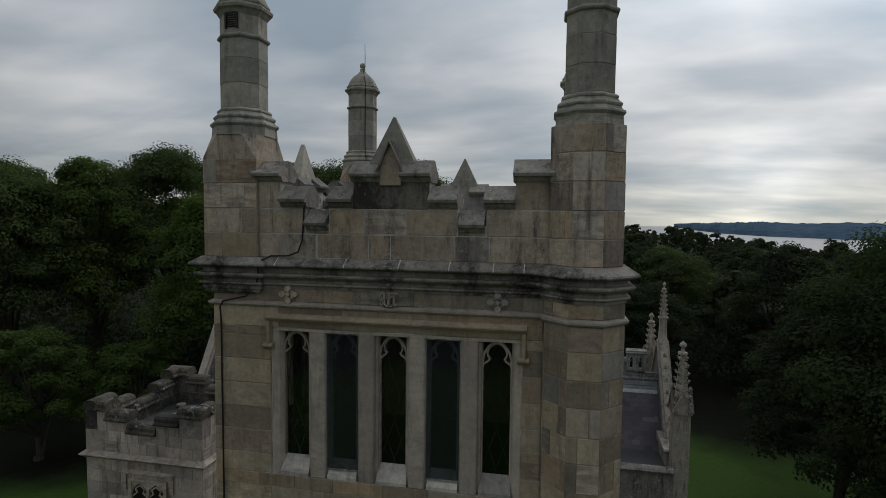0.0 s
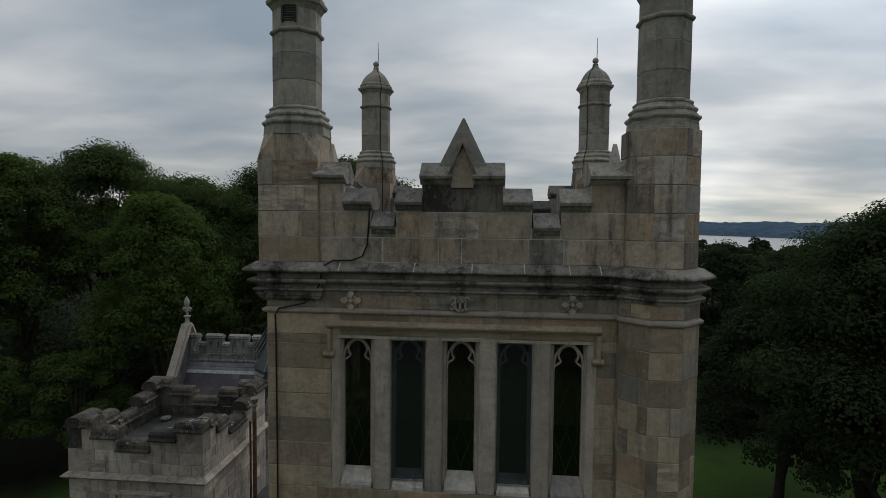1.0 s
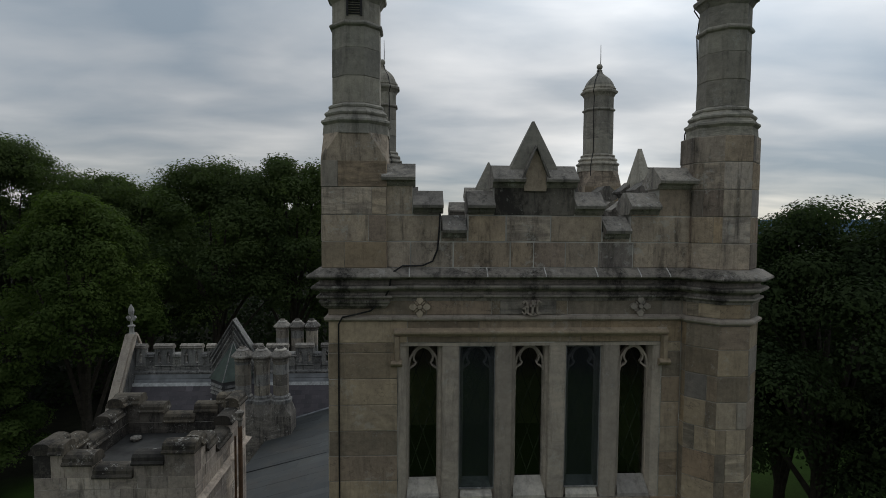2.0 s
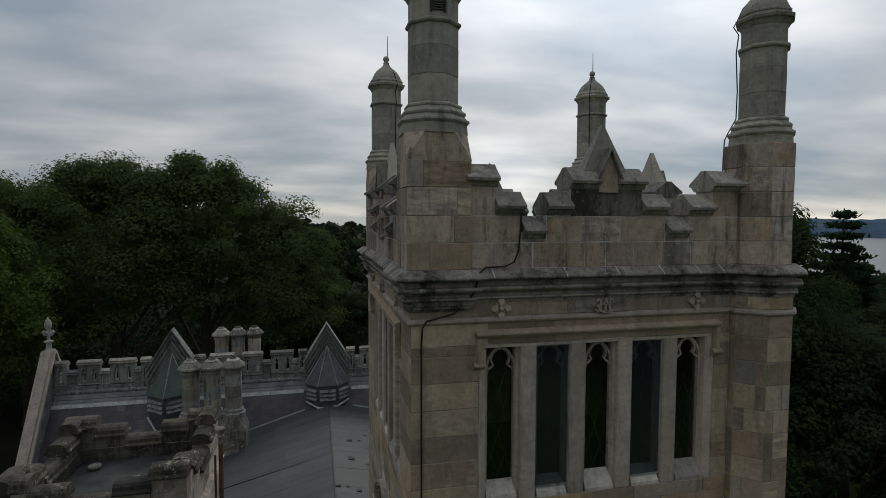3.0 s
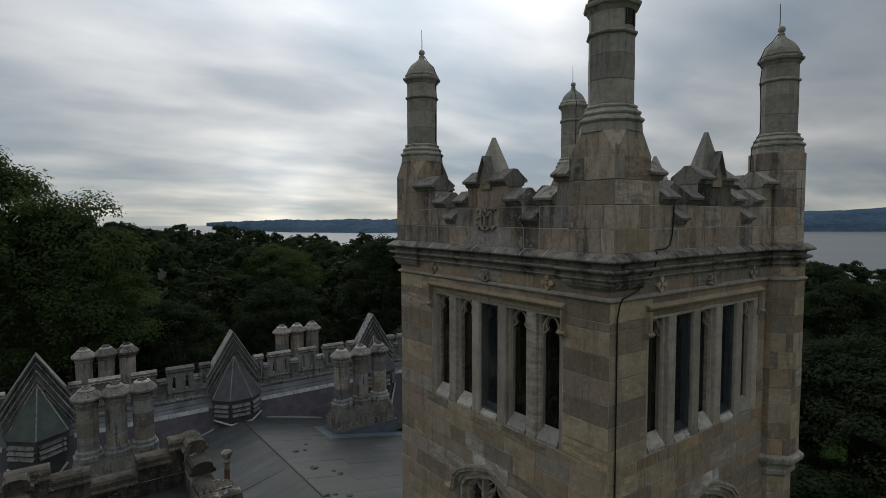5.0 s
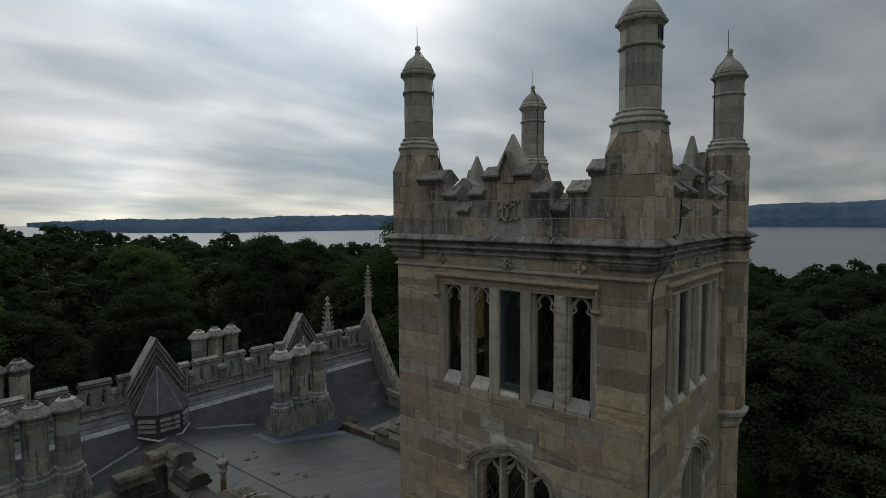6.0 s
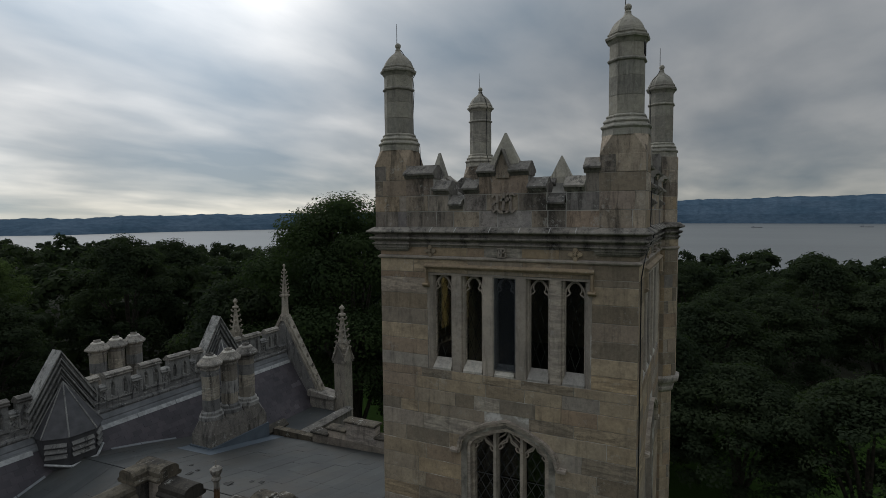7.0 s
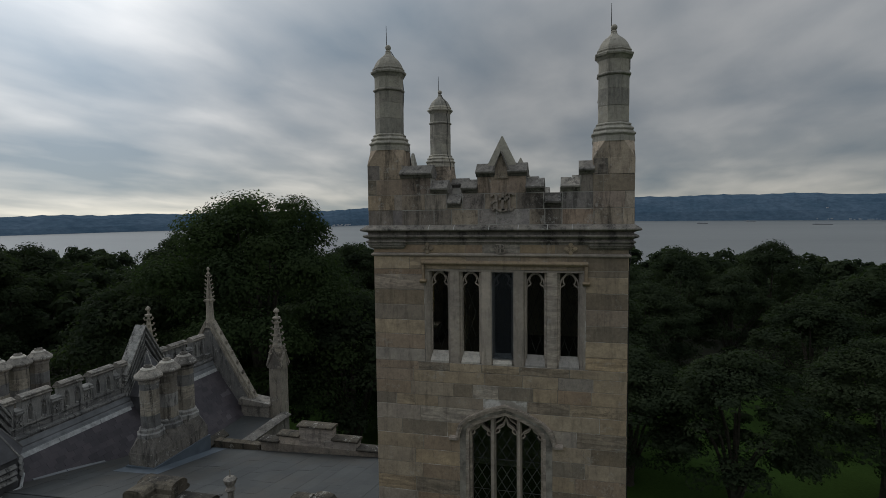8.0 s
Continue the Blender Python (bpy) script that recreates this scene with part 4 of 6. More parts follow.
PCENTRE = {0: -0.13, 1: 0.17, 2: 0.0, 3: -0.08}


def coping(bm, u0, u1, top, y):
    """Saddle-backed coping with drips, along local x."""
    zb, yc = top - 0.19, y + PT / 2
    w = PT / 2
    half = [(w + 0.008, zb - 0.10), (w + 0.03, zb - 0.075), (w + 0.05, zb - 0.035), (w + 0.105, zb - 0.03), (w + 0.115, zb + 0.005), (w + 0.10, zb + 0.022), (w - 0.05, zb + 0.13), (0.05, top)]
    prism(bm, [(yc - a, z) for a, z in half] + [(yc + a, z) for a, z in half[::-1]], u0, u1, "x")


def parapet(k):
    m, c, y = side(k), PCENTRE[k], -HALF - 0.03 + (0.26 if k == 3 else 0.0)     # the far side stands back from the wall face
    ends = (-2.06, 1.95 if k == 0 else 2.06)
    bm = bmesh.new()
    cols = [(a + c, b + c, t) for a, b, t in COLS]
    cols[0] = (ends[0],) + cols[0][1:]
    cols[-1] = (cols[-1][0], ends[1], cols[-1][2])
    if k == 3:
        cols[-1] = (cols[-1][0], 2.06, cols[-1][2])
    steps = [(cols[0][0], PZ0), (cols[-1][1], PZ0)]
    for a, b, t in reversed(cols):
        steps += [(b, t - 0.2), (a, t - 0.2)]
    prism(bm, steps, y + 0.006, y + PT)
    bm.transform(m)
    p = part("parapet", bm, M_POINTING, tower, "stepped battlement of stained blocks")
    lay_courses(p, m, ends[0] + 0.004, ends[1] - 0.004, [PZ0, 22.045], y, M_PARAPET, None, lo=0.3, hi=0.75, joint=0.014)
    # the second course runs through under the steps, then each merlon rises by itself
    runs = [(cols[0][0], cols[2][0]), (cols[2][1], cols[6][0]), (cols[6][1], cols[-1][1])]
    for a, b in runs:
        lay_courses(p, m, a + 0.003, b - 0.003, [22.045, 22.38], y, M_PARAPET, None, lo=0.35, hi=0.8, joint=0.014)
    for i in (2, 6):
        a, b, t = cols[i]
        lay_courses(p, m, a + 0.003, b - 0.003, [22.045, t - 0.205], y, M_PARAPET, None)
    for a, b, t in cols:
        zs = [22.38] + [t - 0.205]
        if zs[-1] - zs[0] > 0.06:
            lay_courses(p, m, a + 0.003, b - 0.003, zs, y, M_SOOT if b - a > 0.8 and k != 1 else M_PARAPET, None, lo=0.45, hi=0.9)
    for i, (a, b, t) in enumerate(cols):
        bm = bmesh.new()
        if i == 4:
            mid = c
            coping(bm, a - 0.02, mid - 0.13, t, y)
            coping(bm, mid + 0.13, b + 0.02, t, y)
        else:
            lo, hi = (a - 0.0, b + 0.03) if i in (0, 1) else (a - 0.03, b) if i in (7, 8) else (a - 0.008, b + 0.008)
            if i in (2, 6):
                lo, hi = a + 0.02, b - 0.02
            coping(bm, lo, hi, t, y)
        bm.transform(m)
        part("coping", bm, M_COPING, p, "dark weathered coping stone")
    # gablet and pyramid over the middle merlon
    bm = bmesh.new()
    prism(bm, [(c - 0.14, 22.69), (c + 0.14, 22.69), (c + 0.15, 22.88), (c, 23.22), (c - 0.15, 22.88)], y - 0.035, y + 0.12)
    bm.transform(m)
    gb = part("gablet", bm, M_PARAPET, p, "small gabled stone")
    bm = bmesh.new()
    band(bm, [(c - 0.19, 22.80), (c, 23.25), (c + 0.19, 22.80)], 0.03, y - 0.10, y + 0.1)
    bm.transform(m)
    part("raking_moulding", bm, M_COPING, gb)
    bm = bmesh.new()
    yc = y + PT / 2
    base = [bm.verts.new((c + sx * 0.30, yc + sy * 0.11, 22.99)) for sx, sy in ((-1, -1), (1, -1), (1, 1), (-1, 1))]
    tip = [bm.verts.new((c + sx * 0.012, yc + sy * 0.03, 23.59)) for sx, sy in ((-1, -1), (1, -1), (1, 1), (-1, 1))]
    low = [bm.verts.new((v.co.x, v.co.y, 22.8)) for v in base]
    for i in range(4):
        j = (i + 1) % 4
        bm.faces.new((base[i], base[j], tip[j], tip[i]))
        bm.faces.new((low[i], low[j], base[j], base[i]))
    bm.faces.new(tip)
    bm.transform(m)
    part("pyramid", bm, M_TURRET, p, "tall pointed stone pyramid")
    return p


parapets = [parapet(k) for k in range(4)]


# ---- carved ornaments ----
def rosette(k, u, z, r=0.13):
    bm = bmesh.new()
    for q in range(4):
        a = math.pi / 2 * q
        for p0, p1, w in ((0.03, r * 1.04, 0.046),):
            d, s = Vector((math.cos(a), math.sin(a))), Vector((-math.sin(a), math.cos(a)))
            outline = [d * p0, d * (p0 + (p1 - p0) * 0.45) + s * w, d * (p1 * 0.92) + s * w * 0.55, d * p1, d * (p1 * 0.92) - s * w * 0.55, d * (p0 + (p1 - p0) * 0.45) - s * w]
            prism(bm, [(u + v.x, z + v.y) for v in outline], -HALF - 0.045, -HALF + 0.0)
    for q in range(4):
        a = math.pi / 2 * q + math.pi / 4
        d, sd = Vector((math.cos(a), math.sin(a))), Vector((-math.sin(a), math.cos(a)))
        dart = [d * 0.03, d * 0.06 + sd * 0.014, d * 0.098, d * 0.06 - sd * 0.014]
        prism(bm, [(u + v.x, z + v.y) for v in dart], -HALF - 0.03, -HALF)
    prism(bm, octa(u, z, 0.026), -HALF - 0.06, -HALF)
    bm.transform(side(k))
    part("rosette", bm, M_STONE, walls[k], "carved four-petalled flower")


rosette(0, -1.58, 21.215)
rosette(0, 1.28, 21.22)
rosette(1, 1.60, 21.215)
rosette(1, -1.47, 21.215)


LETTERS = {
    "tall": [[(-0.66, 0.36), (-0.54, 0.50), (-0.40, 0.38), (-0.36, 0.0), (-0.37, -0.34), (-0.26, -0.48)], [(-0.64, -0.08), (-0.50, 0.06), (-0.36, 0.06)], [(-0.70, -0.36), (-0.60, -0.50), (-0.50, -0.36), (-0.54, -0.06)],
             [(0.02, 0.50), (0.0, 0.1), (-0.02, -0.38), (0.08, -0.50)], [(0.02, 0.46), (0.14, 0.40), (0.22, 0.50)], [(-0.16, 0.14), (0.02, 0.20), (0.16, 0.12)],
             [(0.38, 0.46), (0.37, 0.0), (0.38, -0.36), (0.48, -0.50), (0.58, -0.40)], [(0.38, 0.46), (0.50, 0.52), (0.62, 0.42)], [(0.02, 0.18), (0.20, 0.28), (0.37, 0.12)], [(-0.20, -0.50), (0.22, -0.48)]],
    "round": [[(-0.30, 0.40), (-0.34, 0.0), (-0.30, -0.42)], [(-0.50, 0.44), (-0.10, 0.50), (0.30, 0.40), (0.36, 0.22), (0.20, 0.04), (-0.28, 0.02)], [(0.16, 0.04), (0.42, -0.10), (0.42, -0.34), (0.20, -0.48), (-0.46, -0.46)],
              [(-0.04, 0.42), (-0.06, -0.44)], [(-0.62, 0.10), (-0.48, -0.06), (-0.52, -0.30)]],
}


def monogram(k, u, z, h, y, parent, letters):
    """Interlaced carved initials, as raised strokes with pointed ends."""
    bm = bmesh.new()
    for n, line in enumerate(LETTERS[letters]):
        out = 0.05 + 0.02 * (n % 2)
        band(bm, [(u + a * h, z + b * h) for a, b in line], h * (0.125 if n % 3 else 0.15), y - out, y)
        for a, b in (line[0], line[-1]):
            d = h * 0.085
            prism(bm, [(u + a * h - d, z + b * h), (u + a * h, z + b * h - d), (u + a * h + d, z + b * h), (u + a * h, z + b * h + d)], y - out + 0.006, y)
    bm.transform(side(k))
    part("carved_monogram", bm, M_DRESSED, parent, "raised carved strokes")


monogram(1, 0.20, 22.20, 0.36, -HALF - 0.03, parapets[1], "tall")
monogram(1, 0.15, 21.205, 0.19, -HALF - 0.008, walls[1], "round")
monogram(0, -0.14, 21.205, 0.17, -HALF - 0.012, walls[0], "tall")
stone(walls[0], stone_mesh(-0.55, 0.18, -0.55, 0.18, 21.112, 21.30, -HALF - 0.012, 0.05, side(0)), M_VEINED)
stone(walls[1], stone_mesh(-0.25, 0.55, -0.25, 0.55, 21.112, 21.30, -HALF - 0.008, 0.05, side(1)), M_VEINED)

# lightning conductor down the wall
bm = bmesh.new()
F = -HALF - 0.02
tube(bm, [(-1.30, F + 0.01, 22.50), (-1.315, F - 0.03, 22.45), (-1.33, F - 0.03, 22.38), (-1.34, F - 0.028, 22.2), (-1.36, F - 0.03, 21.95), (-1.42, F - 0.03, 21.80), (-1.55, F - 0.05, 21.745), (-1.8, F - 0.05, 21.74), (-1.90, F - 0.13, 21.68),
          (-1.94, F - 0.15, 21.60), (-1.96, F - 0.12, 21.45), (-2.05, F - 0.05, 21.30), (-2.2, F - 0.03, 21.17), (-2.4, F - 0.035, 21.12), (-2.55, F - 0.04, 21.09), (-2.60, F - 0.03, 21.0), (-2.605, F, 20.8), (-2.60, F, 18.0), (-2.60, F, 12.0)], 0.0115)
bm.transform(side(0))
part("conductor_cable", bm, M_CABLE, tower, "black cable clipped to the wall")
for fx, fy, a in ((-2.40, 2.40, -1.05), (2.40, 2.40, -2.2), (2.31, -2.685, 2.35)):
    bm = bmesh.new()
    ca, sa = math.cos(a), math.sin(a)
    P = [(25.62, 0.06), (25.5, 0.14), (25.36, 0.28), (25.2, 0.345), (25.12, 0.39), (25.0, 0.32), (24.74, 0.345), (24.2, 0.315), (23.8, 0.32), (23.6, 0.42), (23.5, 0.46), (23.2, 0.47), (22.6, 0.47), (22.0, 0.47)]
    tube(bm, [(fx + ca * r, fy + sa * r, z) for z, r in P], 0.009)
    part("conductor_cable", bm, M_CABLE, tower, "black cable down the turret")
bm = bmesh.new()
vx, vy = FINS["C"][0], FINS["C"][1]
for i in range(6):
    zz = 24.84 + i * 0.03
    prism(bm, [(-0.31, zz), (-0.295, zz + 0.018), (-0.29, zz)], -0.075, 0.075, "x")
for s in (-1, 1):
    box(bm, s * 0.085 - 0.012, s * 0.085 + 0.012, -0.315, -0.29, 24.82, 25.03)
box(bm, -0.075, 0.075, -0.315, -0.29, 25.02, 25.035)
bm.transform(Matrix.Translation((vx, vy, 0)) @ Matrix.Rotation(radians(0), 4, "Z"))
part("vent_grille", bm, M_IRON, tower, "small dark louvred vent")


# ---- the house behind the tower ----
house = thing("mansion", (-3.5, 12, 0), "rambling Gothic stone mansion with slate roofs, openwork parapet and lead flats", "house")
RIDGE_Y, GX0, GX1, GMID = 14.2, -13.93, 6.62, -3.48
GABLES = (GMID - 6.04, GMID, GMID + 6.04)

bm = bmesh.new()
box(bm, -13.75, 6.45, 12.9, 17.5, 0, 13.0)
box(bm, -7.4, 2.2, 2.72, 12.9, 0, 13.6)
box(bm, -13.75, -7.4, 9.0, 12.9, 0, 9.5)
part("wall", bm, M_STONE, house, "grey marble outer walls")


def uv_plane(name, quad, mat, parent, thick=0.06, label=""):
    """A roof slope as a slab, with metre-wide UVs for its courses."""
    bm = bmesh.new()
    q = [Vector(p) for p in quad]
    nrm = (q[1] - q[0]).cross(q[3] - q[0]).normalized()
    top, low = [bm.verts.new(p) for p in q], [bm.verts.new(p - nrm * thick) for p in q]
    bm.faces.new(top), bm.faces.new(low[::-1])
    for i in range(4):
        bm.faces.new((top[i], low[i], low[(i + 1) % 4], top[(i + 1) % 4]))
    uv = bm.loops.layers.uv.new("UVMap")
    e1 = (q[1] - q[0]).normalized()
    e2 = nrm.cross(e1)
    for f in bm.faces:
        for l in f.loops:
            d = l.vert.co - q[0]
            l[uv].uv = (d.dot(e1), d.dot(e2))
    return part(name, bm, mat, parent, label)


def slate_z(y):
    return 15.10 - 1.38 * (13.88 - y)


slate_roof = uv_plane("slate_roof", [(-13.78, 9.2, slate_z(9.2)), (6.47, 9.2, slate_z(9.2)), (6.47, 13.96, slate_z(13.96)), (-13.78, 13.96, slate_z(13.96))], M_SLATE, house, 0.08, "steep purple-grey slate slope")

SLATE_W, SLATE_H, SLATE_RUN = 0.30, 0.112, 1.38


def slate_piece(x, y, w, rng):
    """One slate: head tucked under the course above, tail lifted; y is its tail. Returns the points of a thin wedge."""
    up_, lap = rng.uniform(0.012, 0.018), SLATE_H * 1.3
    z0, z1 = slate_z(y) + up_, slate_z(y + lap) + 0.008
    tilt = rng.uniform(-0.004, 0.004)
    top = [(x, y, z0 + tilt), (x + w, y + rng.uniform(-0.006, 0.006), z0 - tilt), (x + w, y + lap, z1), (x, y + lap, z1)]
    return top + [(p[0], p[1] + 0.006, p[2] - 0.018) for p in top]


SLATE_FACES = [(0, 1, 2, 3), (0, 4, 5, 1), (1, 5, 6, 2), (3, 7, 4, 0)]


def lay_slates():
    rng = random.Random(21)
    pv, pf = [], []
    row, y = 0, 9.3
    while y < 13.72:
        x = -13.74 + (row % 2) * SLATE_W / 2
        while x < 6.15:
            w = SLATE_W - 0.006
            hidden = -7.3 < x < 2.1 and slate_z(y + 0.1) < lead_z(x + 0.15, y)
            under_turret = any(abs(x + 0.15 - g) < 0.72 and y > 12.95 for g in GABLES)
            if not hidden and not under_turret:
                pts = slate_piece(x, y, w, rng)
                if -7.0 < x < -4.3 or -2.5 < x < -0.4:
                    me = bpy.data.meshes.new("slate")
                    me.from_pydata(pts, [], SLATE_FACES)
                    me.materials.append(M_SLATE_PIECE)
                    under(new("slate", me), slate_roof)
                else:
                    n = len(pv)
                    pv.extend(pts)
                    pf.extend([tuple(n + i for i in f) for f in SLATE_FACES])
            x += SLATE_W
        y, row = y + SLATE_H, row + 1
    me = bpy.data.meshes.new("slate_rest")
    me.from_pydata(pv, [], pf)
    me.materials.append(M_SLATE_MASS)
    tagged(under(new("slate_rest", me), slate_roof), kind="stuff")


# lead flat: two shallow slopes from a roll that runs towards the tower
LX, LZ = -3.45, 14.85


def lead_z(x, y=11.0):
    return LZ - 0.04 * (y - 8.0) - (0.20 * (x - LX) if x > LX else 0.25 * (LX - x))


bm = bmesh.new()
for xa, xb in ((-7.4, LX), (LX, 2.2)):
    v = [bm.verts.new(p) for p in ((xa, 2.72, lead_z(xa, 2.72)), (xb, 2.72, lead_z(xb, 2.72)), (xb, 14.0, lead_z(xb, 14.0)), (xa, 14.0, lead_z(xa, 14.0)))]
    w = [bm.verts.new((p.co.x, p.co.y, p.co.z - 0.5)) for p in v]
    bm.faces.new(v), bm.faces.new(w[::-1])
    for i in range(4):
        bm.faces.new((v[i], w[i], w[(i + 1) % 4], v[(i + 1) % 4]))
lead = part("lead_roof", bm, M_LEAD, house, "shallow grey lead-sheet roof with low seams")
seam_rng = random.Random(5)
y = 2.74
while y < 13.3:
    wide = seam_rng.uniform(0.36, 0.46)
    for xa, xb in ((-7.38, LX - 0.03), (LX + 0.03, 2.18)):
        stops = [xa]
        while xb - stops[-1] > 2.3:
            stops.append(stops[-1] + seam_rng.uniform(0.9, 2.0))
        stops.append(xb)
        for p0, p1 in zip(stops, stops[1:]):
            up_ = 0.006 + seam_rng.uniform(0, 0.006)
            bm = bmesh.new()
            v = [bm.verts.new((x_, y_, lead_z(x_, y_) + up_)) for x_, y_ in ((p0 + 0.002, y + 0.002), (p1 - 0.002, y + 0.002), (p1 - 0.002, y + wide - 0.002), (p0 + 0.002, y + wide - 0.002))]
            w = [bm.verts.new((q.co.x, q.co.y, q.co.z - 0.03)) for q in v]
            bm.faces.new(v)
            for i in range(4):
                bm.faces.new((v[i], w[i], w[(i + 1) % 4], v[(i + 1) % 4]))
            part("lead_sheet", bm, M_LEAD, lead)
    y += wide
bm = bmesh.new()
tube(bm, [(LX, 2.8, lead_z(LX, 2.8) + 0.004), (LX, 13.4, lead_z(LX, 13.4) + 0.004)], 0.022, 6)
part("ridge_roll", bm, M_LEAD, lead)
# flashing along the line where the flat meets the slates
meet = lambda x: next(y_ / 50 for y_ in range(640, 720) if slate_z(y_ / 50) > lead_z(x, y_ / 50))
for xa, xb in ((-7.35, -6.2), (-6.18, -5.2), (-5.18, -4.4), (-2.45, -1.5), (-1.48, -0.3)):
    bm = bmesh.new()
    ya, yb = meet(xa), meet(xb)
    v = [bm.verts.new(p) for p in ((xa, ya - 0.05, lead_z(xa, ya) + 0.025), (xb, yb - 0.05, lead_z(xb, yb) + 0.025), (xb, yb + 0.02, slate_z(yb + 0.02) + 0.02), (xa, ya + 0.02, slate_z(ya + 0.02) + 0.02))]
    w = [bm.verts.new((p.co.x, p.co.y, p.co.z - 0.03)) for p in v]
    bm.faces.new(v), bm.faces.new(w[::-1])
    for i in range(4):
        bm.faces.new((v[i], w[i], w[(i + 1) % 4], v[(i + 1) % 4]))
    part("flashing", bm, M_APRON, lead, "dull grey flashing strip")
# raised curb that steps the flat, and a small hatch ridge
bm = bmesh.new()
prism(bm, [(-7.3, lead_z(-7.3, 8) - 0.1), (LX, lead_z(LX, 8) - 0.1), (LX, lead_z(LX, 8) + 0.012), (-7.3, lead_z(-7.3, 8) + 0.04)], 7.95, 8.12)
part("lead_step", bm, M_LEAD, lead, "low lead-covered step")
for y0, x0, n in ((5.2, -3.1, 4), (9.4, -2.6, 3), (7.3, -2.6, 4)):
    for i in range(n):
        a = seam_rng.uniform(0, 3.1)
        x, y = x0 + seam_rng.uniform(-0.4, 0.5), y0 + seam_rng.uniform(-0.5, 0.5)
        z = lead_z(x, y) + 0.012
        bm = bmesh.new()
        box(bm, x, x + seam_rng.uniform(0.08, 0.22), y, y + seam_rng.uniform(0.05, 0.12), z - 0.01, z + 0.004)
        part("lead_patch", bm, M_GRIME, lead, "small dark tarred patch")

# white flashing along the head of the slates, and the sloping apron above it
for a, b in ((GX0 + 0.15, -10.45), (-8.6, -7.1), (-7.08, -5.8), (-5.78, -4.45), (-2.5, -1.2), (-1.18, 0.3), (0.32, 1.6), (3.6, 5.2), (5.22, 6.42)):
    bm = bmesh.new()
    prism(bm, [(13.80, slate_z(13.80) + 0.02), (13.865, slate_z(13.80) + 0.15), (13.90, slate_z(13.80) + 0.14), (13.84, slate_z(13.80) - 0.02)], a, b, "x")
    part("flashing", bm, M_WHITE, house, "white-painted metal flashing")

# ---- openwork parapet on the ridge ----
PY0, PY1 = RIDGE_Y - 0.12, RIDGE_Y + 0.12
bm = bmesh.new()
prism(bm, [(PY0 - 0.14, 14.98), (PY0 - 0.14, 15.24), (PY0 - 0.10, 15.27), (PY0 - 0.06, 15.48), (PY0 - 0.09, 15.51), (PY0 - 0.09, 15.56), (PY0, 15.62), (PY0, 15.80), (PY1, 15.80), (PY1, 12.5), (PY0 - 0.14, 12.5)], GX0, GX1, "x")
ridge_wall = part("ridge_parapet", bm, M_LIME, house, "grey openwork battlement along the ridge")


# painted apron that falls in two steps from the parapet to the slates
bm = bmesh.new()
for y0, z0, y1, z1 in ((PY0 - 0.072, 15.47, PY0 - 0.118, 15.295), (PY0 - 0.145, 15.275, PY0 - 0.185, 15.19), (PY0 - 0.19, 15.185, PY0 - 0.235, 15.085)):
    prism(bm, [(y0, z0), (y1, z1), (y1 + 0.01, z1 - 0.03), (y0 + 0.03, z0 - 0.04)], GX0 + 0.2, GX1 - 0.2, "x")
part("apron", bm, M_APRON, house, "grey-blue painted metal apron")


def lancet_panel(bm, x0, x1, z0, z1, n):
    """A panel pierced by n narrow pointed openings, with a raised border."""
    box(bm, x0, x1, PY0, PY1, z0, z0 + 0.16)
    w = (x1 - x0) / n
    half = 0.062
    mids = [x0 + w * (i + 0.5) for i in range(n)]
    stops = [x0] + [q for mid in mids for q in (mid - half, mid + half)] + [x1]
    for a, b in zip(stops[::2], stops[1::2]):
        box(bm, a, b, PY0, PY1, z0 + 0.16, z1)
    for mid in mids:
        spring = z0 + 0.50
        for q in (-1, 1):
            prism(bm, [(mid + q * half, spring), (mid + q * half * 0.8, spring + 0.08), (mid, spring + 0.17), (mid, z1), (mid + q * half, z1)], PY0 + 0.004, PY1 - 0.004)
            prism(bm, [(mid + q * half, spring - 0.07), (mid + q * 0.018, spring - 0.02), (mid + q * half, spring + 0.03)], PY0 + 0.03, PY1 - 0.03)


def lancet_moulds(owner, x0, x1, z0, z1, n):
    """Raised lines round the openings and along the foot of a panel."""
    w, half, spring = (x1 - x0) / n, 0.062, z0 + 0.50
    for i in range(n):
        mid = x0 + w * (i + 0.5)
        line = [(half + 0.025, z0 + 0.14), (half + 0.025, spring), (half * 0.9, spring + 0.12), (0.0, spring + 0.215)]
        bm = bmesh.new()
        band(bm, [(mid - a, b) for a, b in line] + [(mid + a, b) for a, b in line[-2::-1]], 0.026, PY0 - 0.018, PY0 + 0.01)
        part("hood_moulding", bm, M_LIME, owner)
    bm = bmesh.new()
    box(bm, x0, x1, PY0 - 0.022, PY0 + 0.01, z0 + 0.05, z0 + 0.085)
    part("base_moulding", bm, M_LIME, owner)


def ridge_coping(bm, x0, x1, z):
    """Two-stepped coping over a hollow."""
    prism(bm, [(PY0 - 0.03, z), (PY0 - 0.07, z + 0.03), (PY0 - 0.075, z + 0.06), (PY0 - 0.035, z + 0.075), (PY0 - 0.03, z + 0.10), (PY0 - 0.05, z + 0.115), (PY0 - 0.045, z + 0.14), (RIDGE_Y - 0.03, z + 0.20), (RIDGE_Y + 0.03, z + 0.20),
               (PY1 + 0.07, z + 0.06), (PY1 + 0.03, z)], x0 - 0.03, x1 + 0.03, "x")


